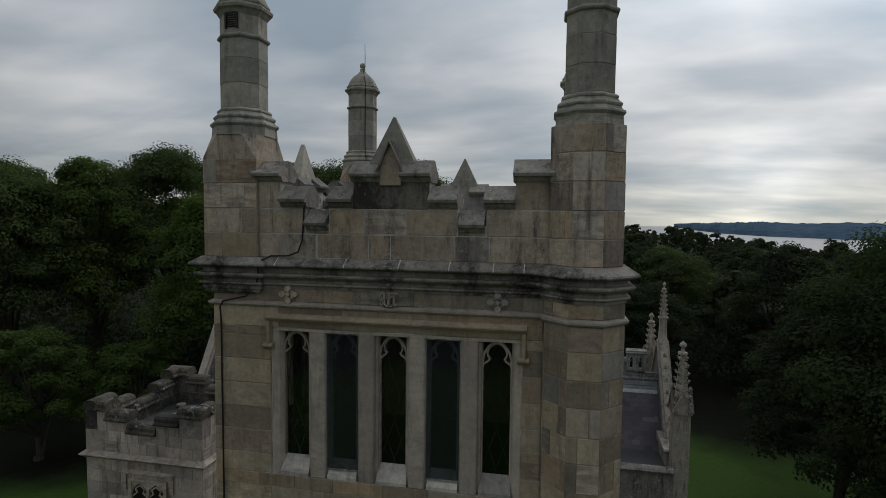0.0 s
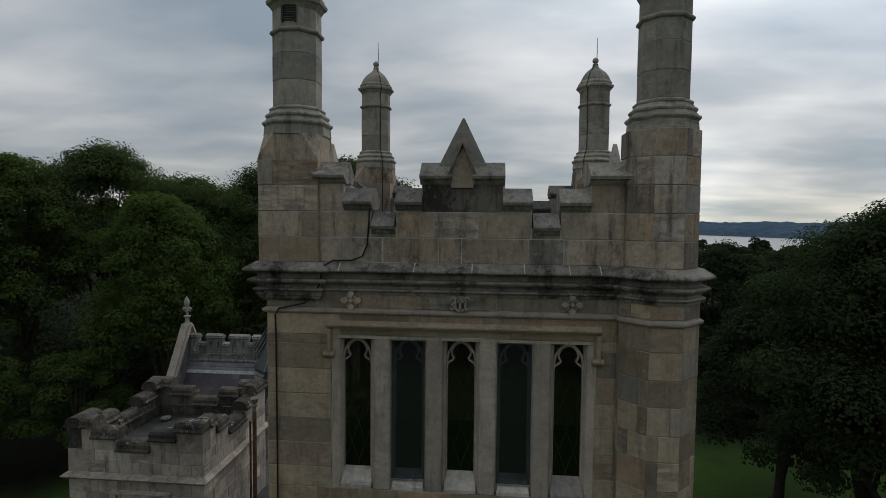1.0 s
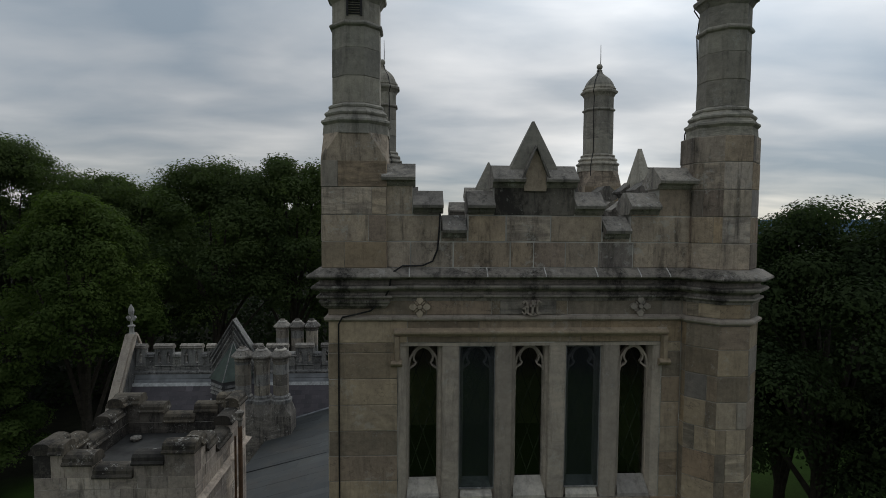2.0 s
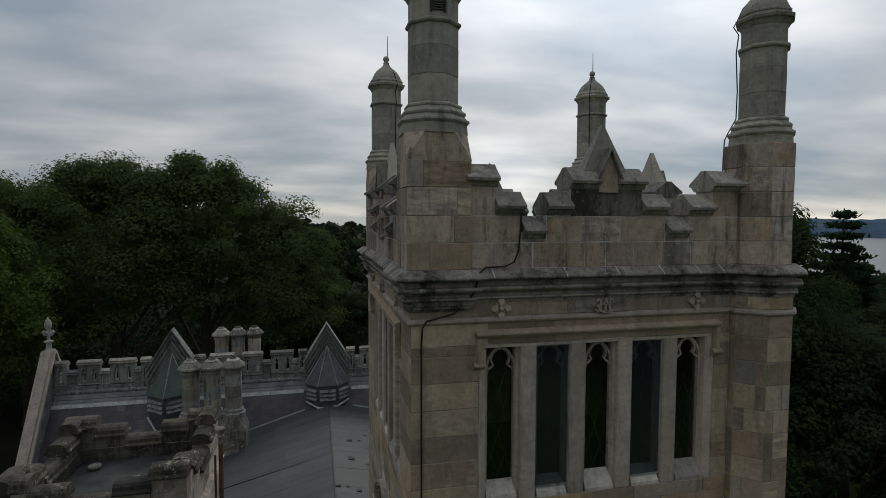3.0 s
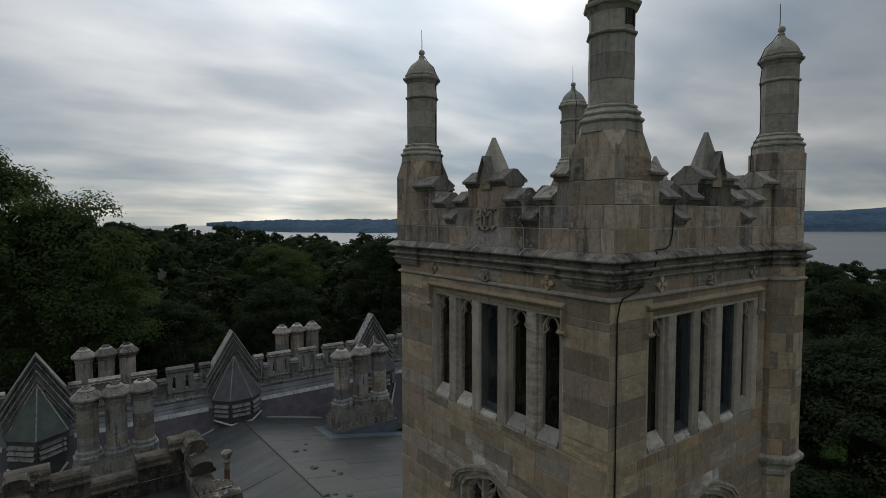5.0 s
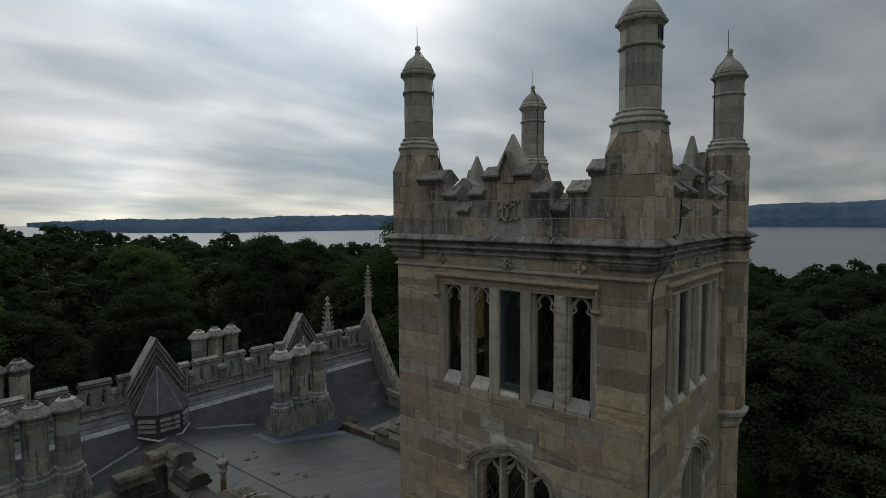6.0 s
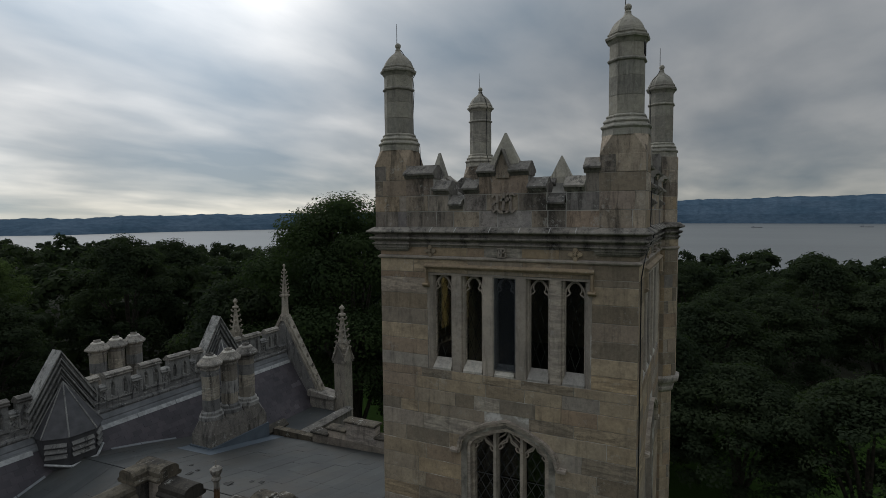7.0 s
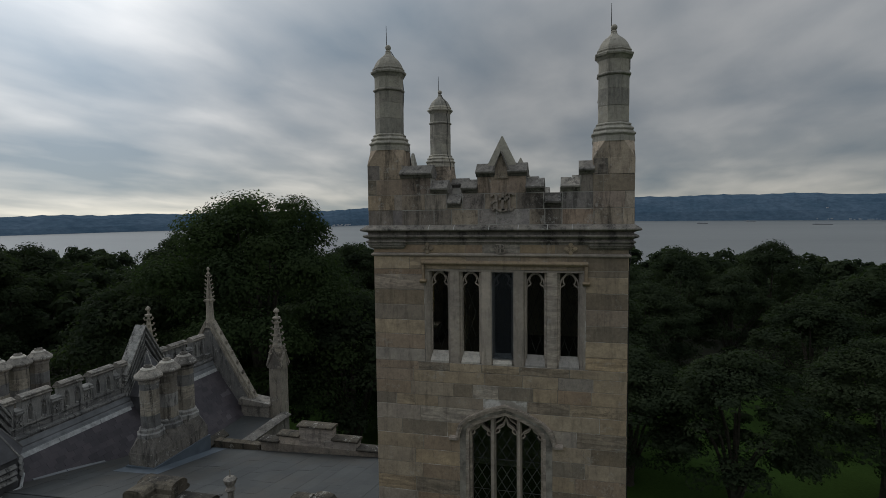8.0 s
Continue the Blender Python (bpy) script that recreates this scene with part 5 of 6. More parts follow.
def ridge_merlon(x0, x1, n=2):
    bm = bmesh.new()
    lancet_panel(bm, x0, x1, 15.78, 16.58, n)
    mer = part("merlon", bm, M_LIME, ridge_wall)
    lancet_moulds(mer, x0, x1, 15.78, 16.58, n)
    bm = bmesh.new()
    ridge_coping(bm, x0, x1, 16.575)
    part("coping", bm, M_COPING, ridge_wall, "dark-streaked stepped coping")


def ridge_crenel(x0, x1):
    bm = bmesh.new()
    box(bm, x0, x1, PY0 + 0.04, PY1 - 0.04, 15.78, 16.20)
    mid = (x0 + x1) / 2
    for dx in (-0.062, 0.062):
        for dz in (-0.062, 0.062):
            prism(bm, octa(mid + dx, 16.0 + dz, 0.04), PY0 - 0.002, PY0 + 0.045)
    prism(bm, octa(mid, 16.0, 0.028), PY0 - 0.012, PY0 + 0.045)
    for z in (15.80, 16.17):
        box(bm, x0, x1, PY0 + 0.005, PY0 + 0.05, z - 0.015, z + 0.015)
    for x in (x0 + 0.02, x1 - 0.02):
        box(bm, x - 0.02, x + 0.02, PY0 + 0.01, PY0 + 0.05, 15.78, 16.2)
    ridge_coping(bm, x0 + 0.03, x1 - 0.03, 16.20)
    part("crenel", bm, M_LIME, ridge_wall)


edges = []
for g in GABLES:
    for a, b, n in ((-2.28, -1.40, 2), (1.40, 2.28, 2), (-1.16, -0.84, 1), (0.84, 1.16, 1)):
        edges.append((g + a, g + b, n))
for g in (GABLES[0] - 3.02, GABLES[0] + 3.02, GABLES[1] + 3.02, GABLES[2] + 3.02):
    edges.append((g - 0.38, g + 0.38, 2))
edges.append((GX0 + 0.2, GX0 + 0.62, 1))
edges.append((GX1 - 1.0, GX1 - 0.2, 2))
edges.sort()
edges = [e for i, e in enumerate(edges) if i == 0 or e[0] >= edges[i - 1][1] - 0.01]
for i, (a, b, n) in enumerate(edges):
    ridge_merlon(a, b, n)
    if i + 1 < len(edges) and edges[i + 1][0] - b < 0.9:
        ridge_crenel(b, edges[i + 1][0])


def ridge_gable(g):
    """A steep gablet in the parapet with layered mouldings, seen from behind."""
    bm = bmesh.new()
    prism(bm, [(g - 0.82, 15.78), (g + 0.82, 15.78), (g + 0.82, 16.28), (g, 17.62), (g - 0.82, 16.28)], PY0 + 0.02, PY1 - 0.02)
    gb = part("gablet", bm, M_LIME, ridge_wall, "steep gablet with layered mouldings")
    for w, off, y0, y1 in ((0.055, 0.20, PY0 - 0.17, PY1 + 0.06), (0.045, 0.10, PY0 - 0.10, PY1 + 0.03), (0.06, -0.02, PY0 - 0.15, PY1), (0.04, -0.16, PY0 - 0.07, PY1), (0.06, -0.30, PY0 - 0.13, PY1),
                           (0.035, -0.44, PY0 - 0.05, PY1), (0.05, -0.58, PY0 - 0.11, PY1)):
        bm = bmesh.new()
        band(bm, [(g - 0.98, 16.06 + off), (g, 17.66 + off), (g + 0.98, 16.06 + off)], w, y0, y1)
        part("gablet_moulding", bm, M_LIME, gb)
    # louvred turret roof built against it
    base_z = slate_z(13.0) + 0.2
    bm = bmesh.new()
    ring = [(g - 0.82, 13.98), (g - 0.86, 13.55), (g - 0.38, 13.05), (g + 0.38, 13.05), (g + 0.86, 13.55), (g + 0.82, 13.98)] if g > -5 else \
        [(g - 0.85, 13.98), (g - 0.80, 13.45), (g - 0.05, 12.78), (g + 0.72, 13.35), (g + 0.80, 13.98)]
    apex = (g, 13.93, 16.92)
    zt = 15.48
    lo = [bm.verts.new((g + (x - g) * 0.90, 13.98 + (y - 13.98) * 0.94, min(base_z, slate_z(y)) - 0.15)) for x, y in ring]
    hi = [bm.verts.new((x, y, zt)) for x, y in ring]
    for i in range(len(ring) - 1):
        bm.faces.new((lo[i], lo[i + 1], hi[i + 1], hi[i]))
    bm.faces.new(hi)
    t = part("louvred_turret", bm, M_DARKMETAL, house, "small metal-roofed louvred dormer turret")
    bm = bmesh.new()
    grow = [(g + (x - g) * 1.06, 13.98 + (y - 13.98) * 1.06) for x, y in ring]
    e0 = [bm.verts.new((x, y, zt - 0.02)) for x, y in grow]
    top = bm.verts.new(apex)
    for a, b in zip(e0, e0[1:]):
        bm.faces.new((a, b, top))
    bm.faces.new(e0)
    part("turret_roof", bm, M_GREENMETAL if g < -6 else M_DARKMETAL, t, "seamed metal spire roof")
    for x, y in grow:
        bm = bmesh.new()
        tube(bm, [(x, y, zt), apex], 0.022, 5)
        part("seam", bm, M_LIME, t)
    for (xa, ya), (xb, yb) in zip(ring[1:-1], ring[2:-1] + ring[-2:-1]):
        if (xa, ya) == (xb, yb):
            continue
        for i in range(3):
            z = zt - 0.18 - 0.17 * i
            bm = bmesh.new()
            d = Vector((xb - xa, yb - ya, 0)).normalized()
            o = Vector((d.y, -d.x, 0))
            A, B = Vector((xa, ya, z)) + d * 0.06, Vector((xb, yb, z)) - d * 0.06
            v = [bm.verts.new(p) for p in (A + o * 0.0, B + o * 0.0, B + o * 0.07 - Vector((0, 0, 0.09)), A + o * 0.07 - Vector((0, 0, 0.09)))]
            w = [bm.verts.new(p.co - Vector((0, 0, 0.02))) for p in v]
            bm.faces.new(v), bm.faces.new(w[::-1])
            for q in range(4):
                bm.faces.new((v[q], w[q], w[(q + 1) % 4], v[(q + 1) % 4]))
            part("louvre", bm, M_LIME, t)
    bm = bmesh.new()
    for (xa, ya), (xb, yb) in zip(ring[1:-1], ring[2:-1]):
        za, zb = slate_z(ya) + 0.04, slate_z(yb) + 0.04
        tube(bm, [(xa, ya - 0.05, max(za, lead_z(xa, ya) if -7.4 < xa < 2.2 else -9) + 0.03), (xb, yb - 0.05, max(zb, lead_z(xb, yb) if -7.4 < xb < 2.2 else -9) + 0.03)], 0.04, 5)
    part("flashing", bm, M_WHITE, t, "white flashing at the foot")


for g in GABLES:
    ridge_gable(g)


# ---- end gables, finials and pinnacles ----
def crocketed_spire(bm, cx, cy, z0, z1, r0, rows=5):
    """A slim eight-sided spire with crockets on four arrises, a knop and a bud."""
    h = z1 - z0
    lathe(bm, cx, cy, [(z0, r0), (z0 + h * 0.82, r0 * 0.18)])
    for i in range(rows):
        f = (i + 0.5) / rows * 0.78
        z, r = z0 + h * f, r0 * (1 - f)
        for q in range(4):
            a = math.pi / 2 * q + math.pi / 4
            d = Vector((math.cos(a), math.sin(a), 0))
            p = Vector((cx, cy, z)) + d * r
            s = h * 0.026
            tube(bm, [p - d * 0.02, p + d * s * 1.3 + Vector((0, 0, s * 0.4)), p + d * s * 1.9 + Vector((0, 0, s * 1.6)), p + d * s * 1.2 + Vector((0, 0, s * 2.2))], [s * 0.75, s * 0.7, s * 0.75, s * 0.2], 5)
    lathe(bm, cx, cy, [(z0 + h * 0.78, r0 * 0.2), (z0 + h * 0.80, r0 * 0.55), (z0 + h * 0.83, r0 * 0.55), (z0 + h * 0.85, r0 * 0.2), (z0 + h * 0.90, r0 * 0.2), (z0 + h * 0.93, r0 * 0.42), (z0 + h * 0.96, r0 * 0.36), (z1, r0 * 0.05)])


def end_gable(x, y_foot, finial):
    apex_z, s = 17.14, 1.66
    ym = 14.22
    bm = bmesh.new()
    foot_z = apex_z - s * (ym - y_foot)
    prism(bm, [(y_foot, foot_z), (ym, apex_z), (2 * ym - y_foot, foot_z), (2 * ym - y_foot, foot_z - 3), (y_foot, foot_z - 3)], x - 0.16, x + 0.16, "x")
    gw = part("end_gable", bm, M_LIME, house, "steep stone gable wall with a coping")
    d = Vector((0, 1, s)).normalized()
    nrm = Vector((0, -s, 1)).normalized()
    for w0, w1, t0, t1 in ((-0.24, 0.24, 0.0, 0.10), (-0.15, 0.15, 0.10, 0.19)):
        bm = bmesh.new()
        for sgn in (1, -1):
            A, B = Vector((0, y_foot, foot_z)), Vector((0, ym, apex_z))
            pts = [A + nrm * t0, B + nrm * t0, B + nrm * t1, A + nrm * t1]
            pts = [(p.y if sgn > 0 else 2 * ym - p.y, p.z) for p in pts]
            prism(bm, pts, x + w0, x + w1, "x")
        part("coping", bm, M_CARVED if finial == "spire" else M_DRESSED, gw)
    if finial == "spire":
        for i in range(7):
            y = y_foot + 0.2 + (ym - y_foot - 0.3) * i / 7
            z = foot_z + s * (y - y_foot)
            bm = bmesh.new()
            p = Vector((x, y, z)) + nrm * 0.17
            tube(bm, [p, p + nrm * 0.07 + d * 0.02, p + nrm * 0.11 + d * 0.09, p + nrm * 0.05 + d * 0.12], [0.05, 0.055, 0.045, 0.01], 6)
            part("crocket", bm, M_CARVED, gw)
        bm = bmesh.new()
        lathe(bm, x, ym, [(16.95, 0.26), (17.1, 0.22), (17.3, 0.17), (17.6, 0.15), (18.1, 0.14), (18.12, 0.19), (18.2, 0.19), (18.22, 0.12)])
        crocketed_spire(bm, x, ym, 18.0, 19.66, 0.15, 7)
        part("gable_finial", bm, M_CARVED, gw, "tall crocketed finial")
    else:
        bm = bmesh.new()
        lathe(bm, x, ym, [(17.0, 0.17), (17.15, 0.15), (17.3, 0.09), (17.5, 0.085), (17.53, 0.14), (17.58, 0.14), (17.61, 0.08)])
        lathe(bm, x, ym, [(17.6, 0.05), (17.85, 0.05), (18.0, 0.06), (18.1, 0.10), (18.22, 0.115), (18.34, 0.09), (18.46, 0.03), (18.5, 0.01)])
        for a in range(4):
            c, sn = math.cos(a * math.pi / 2), math.sin(a * math.pi / 2)
            tube(bm, [(x, ym, 17.80), (x + c * 0.11, ym + sn * 0.11, 17.82), (x + c * 0.18, ym + sn * 0.18, 17.93), (x + c * 0.14, ym + sn * 0.14, 18.0)], [0.045, 0.055, 0.06, 0.02], 6)
        part("gable_finial", bm, M_LIME, gw, "pale grey carved foliate finial")
    return gw


end_gable(GX0, 9.3, "bud")
end_gable(GX1, 12.1, "spire")


def pinnacle(x, y, z_foot, z_eave, z_top, half):
    """Square pinnacle shaft with four gablets and a crocketed spire."""
    bm = bmesh.new()
    box(bm, x - half, x + half, y - half, y + half, z_foot, z_eave)
    p = part("pinnacle", bm, M_CARVED, house, "tall crocketed stone pinnacle")
    for k in range(4):
        bm = bmesh.new()
        prism(bm, [(-half - 0.05, z_eave - 0.12), (half + 0.05, z_eave - 0.12), (half + 0.05, z_eave), (0, z_eave + 0.62), (-half - 0.05, z_eave)], -half - 0.045, -half + 0.12)
        band(bm, [(-half - 0.06, z_eave - 0.02), (0, z_eave + 0.66), (half + 0.06, z_eave - 0.02)], 0.06, -half - 0.085, -half)
        tube(bm, [(0, -half - 0.03, z_eave + 0.6), (0, -half - 0.05, z_eave + 0.75), (0, -half - 0.03, z_eave + 0.84)], [0.03, 0.05, 0.02], 6)
        bm.transform(Matrix.Translation((x, y, 0)) @ Matrix.Rotation(math.pi / 2 * k, 4, "Z"))
        part("gablet", bm, M_CARVED, p)
    bm = bmesh.new()
    crocketed_spire(bm, x, y, z_eave + 0.05, z_top, half * 1.0, 7)
    part("spire", bm, M_CARVED, p)


pinnacle(6.67, 10.92, 0, 15.42, 17.91, 0.285)
pinnacle(6.78, 17.67, 0, 15.3, 17.76, 0.27)
bm = bmesh.new()
box(bm, 6.27, 6.90, 11.22, 12.55, 9, 13.62)
prism(bm, [(11.17, 13.62), (11.12, 13.69), (11.17, 13.75), (12.6, 13.92), (12.65, 13.67), (12.6, 13.62)], 6.19, 6.97, "x")
part("kneeler", bm, M_COPING, house, "stone kneeler block at the gable's foot")

# low walls that close the lead flat towards the river
bm = bmesh.new()
box(bm, 2.2, 2.52, 2.9, 9.0, 0, 14.0)
low_wall = part("low_parapet", bm, M_STONE, house, "low battlemented wall beside the flat")
for y0, y1, top in ((2.9, 4.4, 13.98 + 0.12), (4.4, 5.35, 14.12), (5.35, 6.25, 14.38), (6.25, 7.52, 14.76), (7.52, 8.3, 14.38), (8.3, 9.0, 14.12)):
    bm = bmesh.new()
    box(bm, 2.215, 2.505, y0 + 0.005, y1 - 0.005, 13.98, top - 0.09)
    part("merlon", bm, M_BAY, low_wall)
    bm = bmesh.new()
    prism(bm, [(2.13, top - 0.09), (2.11, top - 0.05), (2.13, top - 0.02), (2.24, top), (2.48, top), (2.59, top - 0.02), (2.61, top - 0.05), (2.59, top - 0.09)], y0 - 0.03, y1 + 0.03, "y")
    part("coping", bm, M_MOSS, low_wall)
bm = bmesh.new()
box(bm, 2.2, 2.5, 9.05, 10.9, 0, 13.86)
part("curb", bm, M_MOSS, house, "low stone curb at the edge of the flat")
bm = bmesh.new()
box(bm, 2.52, 6.38, 10.3, 10.6, 0, 13.28)
prism(bm, [(10.2, 13.28), (10.18, 13.33), (10.4, 13.42), (10.5, 13.42), (10.72, 13.33), (10.7, 13.28)], 2.54, 6.38, "x")
part("eaves_wall", bm, M_COPING, house, "low coped wall along the eaves gutter")
bm = bmesh.new()
box(bm, 2.5, 6.27, 10.61, 12.75, 11.0, 13.12)
part("gutter", bm, M_LEAD, house, "blue-grey lead-lined gutter")
bm = bmesh.new()
box(bm, 2.0, 2.95, 10.95, 11.3, 13.0, 13.72)
prism(bm, [(10.88, 13.70), (10.86, 13.76), (11.06, 13.92), (11.18, 13.92), (11.38, 13.76), (11.36, 13.70)], 1.85, 3.02, "x")
part("stub_wall", bm, M_MOSS, house, "short mossy coped wall end")


# ---- chimneys ----
def chimney_shaft(parent, x, y, z0, z1, r=0.27):
    bm = bmesh.new()
    lathe(bm, x, y, [(z0, r + 0.12), (z0 + 0.12, r + 0.12), (z0 + 0.16, r + 0.06), (z0 + 0.24, r + 0.06), (z0 + 0.3, r)])
    lathe(bm, x, y, [(z0 + 0.3, r - 0.005), (z1 - 0.5, r - 0.005)])
    s = part("shaft", bm, M_LIME, parent, "eight-sided stone chimney shaft")
    z, i = z0 + 0.3, 0
    while z < z1 - 0.55:
        h = min(0.38 + 0.06 * (i % 2), z1 - 0.5 - z)
        bm = bmesh.new()
        lathe(bm, x, y, [(z + 0.004, r - 0.004), (z + 0.012, r + 0.004), (z + h - 0.012, r + 0.004), (z + h - 0.004, r - 0.004)])
        part("drum", bm, (M_CARVED, M_CARVED, M_LIME)[(i + int(x * 7)) % 3], s)
        z, i = z + h, i + 1
    bm = bmesh.new()
    lathe(bm, x, y, [(z1 - 0.52, r + 0.005), (z1 - 0.50, r + 0.03), (z1 - 0.46, r + 0.03), (z1 - 0.44, r + 0.01), (z1 - 0.40, r + 0.03), (z1 - 0.36, r + 0.10), (z1 - 0.34, r + 0.13), (z1 - 0.29, r + 0.135), (z1 - 0.27, r + 0.12), (z1 - 0.12, r - 0.03), (z1 - 0.115, r - 0.045)])
    part("cap", bm, M_COPING, s, "moulded chimney cap streaked with soot")
    bm = bmesh.new()
    lathe(bm, x, y, [(z1 - 0.13, r - 0.07), (z1 - 0.11, r - 0.05), (z1 - 0.075, r - 0.05), (z1 - 0.06, r - 0.08), (z1 - 0.035, r - 0.10)])
    part("collar", bm, M_SILL, s, "pale lichen-covered collar")
    bm = bmesh.new()
    lathe(bm, x, y, [(z1 - 0.05, 0.13), (z1 + 0.03, 0.12), (z1 + 0.03, 0.09), (z1 - 0.02, 0.09)], 12)
    part("pot", bm, M_COPING, s)


def chimney_stack(places, z_base0, z_base1, top, label):
    xs, ys = [p[0] for p in places], [p[1] for p in places]
    bm = bmesh.new()
    m = 0.46
    box(bm, min(xs) - m, max(xs) + m, min(ys) - m, max(ys) + m, z_base0, z_base1 - 0.45)
    st = part("chimney", bm, M_COPING, house, label)
    bm = bmesh.new()
    for x, y in places:
        lo4 = [bm.verts.new((x + a * (m - 0.01), y + b * (m - 0.01), z_base1 - 0.45)) for a, b in ((1, 1), (-1, 1), (-1, -1), (1, -1))]
        hi8 = [bm.verts.new((a, b, z_base1 + 0.0)) for a, b in octa(x, y, 0.37)]
        for i in range(4):
            bm.faces.new((lo4[i], hi8[(2 * i + 1) % 8], hi8[2 * i]))
            bm.faces.new((lo4[i], lo4[(i + 1) % 4], hi8[(2 * i + 2) % 8], hi8[(2 * i + 1) % 8]))
        bm.faces.new(hi8)
    part("plinth", bm, M_COPING, st)
    for x, y in places:
        chimney_shaft(st, x, y, z_base1, top)
    return st


chimney_stack([(-0.20, 11.34), (0.60, 11.34), (1.40, 11.34)], 13.2, 15.05, 17.26, "cluster of three soot-stained stone chimneys")
chimney_stack([(-8.30, 11.34), (-7.58, 11.34), (-6.86, 11.34)], 10.0, 15.15, 17.28, "cluster of three stone chimneys by the bay")
chimney_stack([(-0.50, 17.1), (0.22, 17.1), (0.96, 17.1)], 10.0, 14.9, 17.22, "three stone chimneys behind the parapet")
chimney_stack([(-8.16, 17.0), (-7.44, 17.0), (-6.73, 17.0)], 10.0, 14.9, 17.28, "three stone chimneys behind the parapet")
bm = bmesh.new()
box(bm, -0.72, 1.92, 10.82, 11.86, 13.0, 14.22)
v = [bm.verts.new(p) for p in ((-1.15, 10.35, lead_z(-1.15, 10.35) + 0.012), (2.19, 10.35, lead_z(2.19, 10.35) + 0.012), (2.19, 11.95, lead_z(2.19, 11.95) + 0.012), (-1.15, 11.95, lead_z(-1.15, 11.95) + 0.012))]
w = [bm.verts.new((p.co.x, p.co.y, p.co.z - 0.05)) for p in v]
bm.faces.new(v), bm.faces.new(w[::-1])
for i in range(4):
    bm.faces.new((v[i], w[i], w[(i + 1) % 4], v[(i + 1) % 4]))
part("lead_apron", bm, M_NEWLEAD, house, "blue-grey lead dressed round the chimney base")

# ---- battlemented bay beside the tower ----
bay = thing("bay_tower", (-8.1, 3.8, 0), "low battlemented stone bay with a flat roof and mossy copings", "tower")
BX0, BX1, BY0, BY1 = -9.80, -6.42, 2.05, 5.55
bm = bmesh.new()
t = 0.36
for x0, x1, y0, y1 in ((BX0, BX1, BY0, BY0 + t), (BX0, BX1, BY1 - t, BY1), (BX0, BX0 + t, BY0 + t, BY1 - t), (BX1 - t, BX1, BY0 + t, BY1 - t)):
    box(bm, x0 + 0.008, x1 - 0.008, y0 + 0.008, y1 - 0.008, 0, 16.72)
bay_wall = part("wall", bm, M_MORTAR, bay, "pale squared marble blocks")
bm = bmesh.new()
box(bm, BX0 + t, BX1 - t, BY0 + t, BY1 - t, 16.2, 16.42)
part("flat_roof", bm, M_GRIME, bay, "dirty lead flat roof with puddles of grime")
bm = bmesh.new()
sweep_outline(bm, [(BX0, BY0), (BX1, BY0), (BX1, BY1), (BX0, BY1)], [(-0.01, 15.98), (0.05, 16.0), (0.11, 16.05), (0.13, 16.08), (0.0, 16.17), (-0.02, 16.17)])
part("string_course", bm, M_DRESSED, bay, "sloping stone string course")
bay_sides = []
for k, (ox, oy, w) in enumerate(((BX0, BY0, BX1 - BX0), (BX0, BY1, BY1 - BY0), (BX1, BY1, BX1 - BX0), (BX1, BY0, BY1 - BY0))):
    m = Matrix.Translation((ox, oy, 0)) @ Matrix.Rotation(radians(-90 * k), 4, "Z")
    bay_sides.append((m, w))
    if k in (0, 3):
        lay_courses(bay_wall, m, 0.005, w - 0.005, [12.3, 12.65, 13.0, 13.35, 13.7, 14.05, 14.40, 14.74, 15.05, 15.36, 15.68, 15.98], 0.0, M_BAY, None, lo=0.35, hi=0.9)
    lay_courses(bay_wall, m, 0.005, w - 0.005, [16.17, 16.45, 16.72], 0.0, M_BAY, None, lo=0.35, hi=0.9)


def bay_coping(bm, u0, u1, z, y0=0.0):
    """Round-topped coping with a roll under it."""
    yc = y0 + t / 2
    prism(bm, [(yc - 0.20, z), (yc - 0.25, z + 0.01), (yc - 0.26, z + 0.05), (yc - 0.23, z + 0.085), (yc - 0.205, z + 0.09), (yc - 0.20, z + 0.17), (yc - 0.15, z + 0.225), (yc - 0.07, z + 0.25), (yc + 0.07, z + 0.25), (yc + 0.15, z + 0.225), (yc + 0.20, z + 0.17),
               (yc + 0.205, z + 0.09), (yc + 0.23, z + 0.085), (yc + 0.26, z + 0.05), (yc + 0.25, z + 0.01), (yc + 0.20, z)], u0, u1, "x")


for k, (m, w) in enumerate(bay_sides):
    mid = w / 2
    # corner merlons tall, then a step, then the middle crenel
    for u0, u1, top in ((0.0, 0.64, 17.22), (0.64, 1.24, 16.98), (w - 1.30, w - 0.66, 16.98), (w - 0.66, w, 17.22)):
        if top > 17 and u0 == 0.0:
            u0 = t
        bm = bmesh.new()
        box(bm, u0 + (0.004 if u0 > 0 else 0.0), u1 - 0.004, 0.004, t - 0.004, 16.72, top)
        bm.transform(m)
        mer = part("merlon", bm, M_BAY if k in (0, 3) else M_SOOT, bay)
        bm = bmesh.new()
        bay_coping(bm, u0 - 0.02, u1 + 0.02, top)
        bm.transform(m)
        part("coping", bm, M_MOSS, mer, "mossy rounded coping stone")
    bm = bmesh.new()
    bay_coping(bm, 1.24, w - 1.30, 16.70)
    bm.transform(m)
    part("coping", bm, M_MOSS, bay, "mossy rounded coping stone")
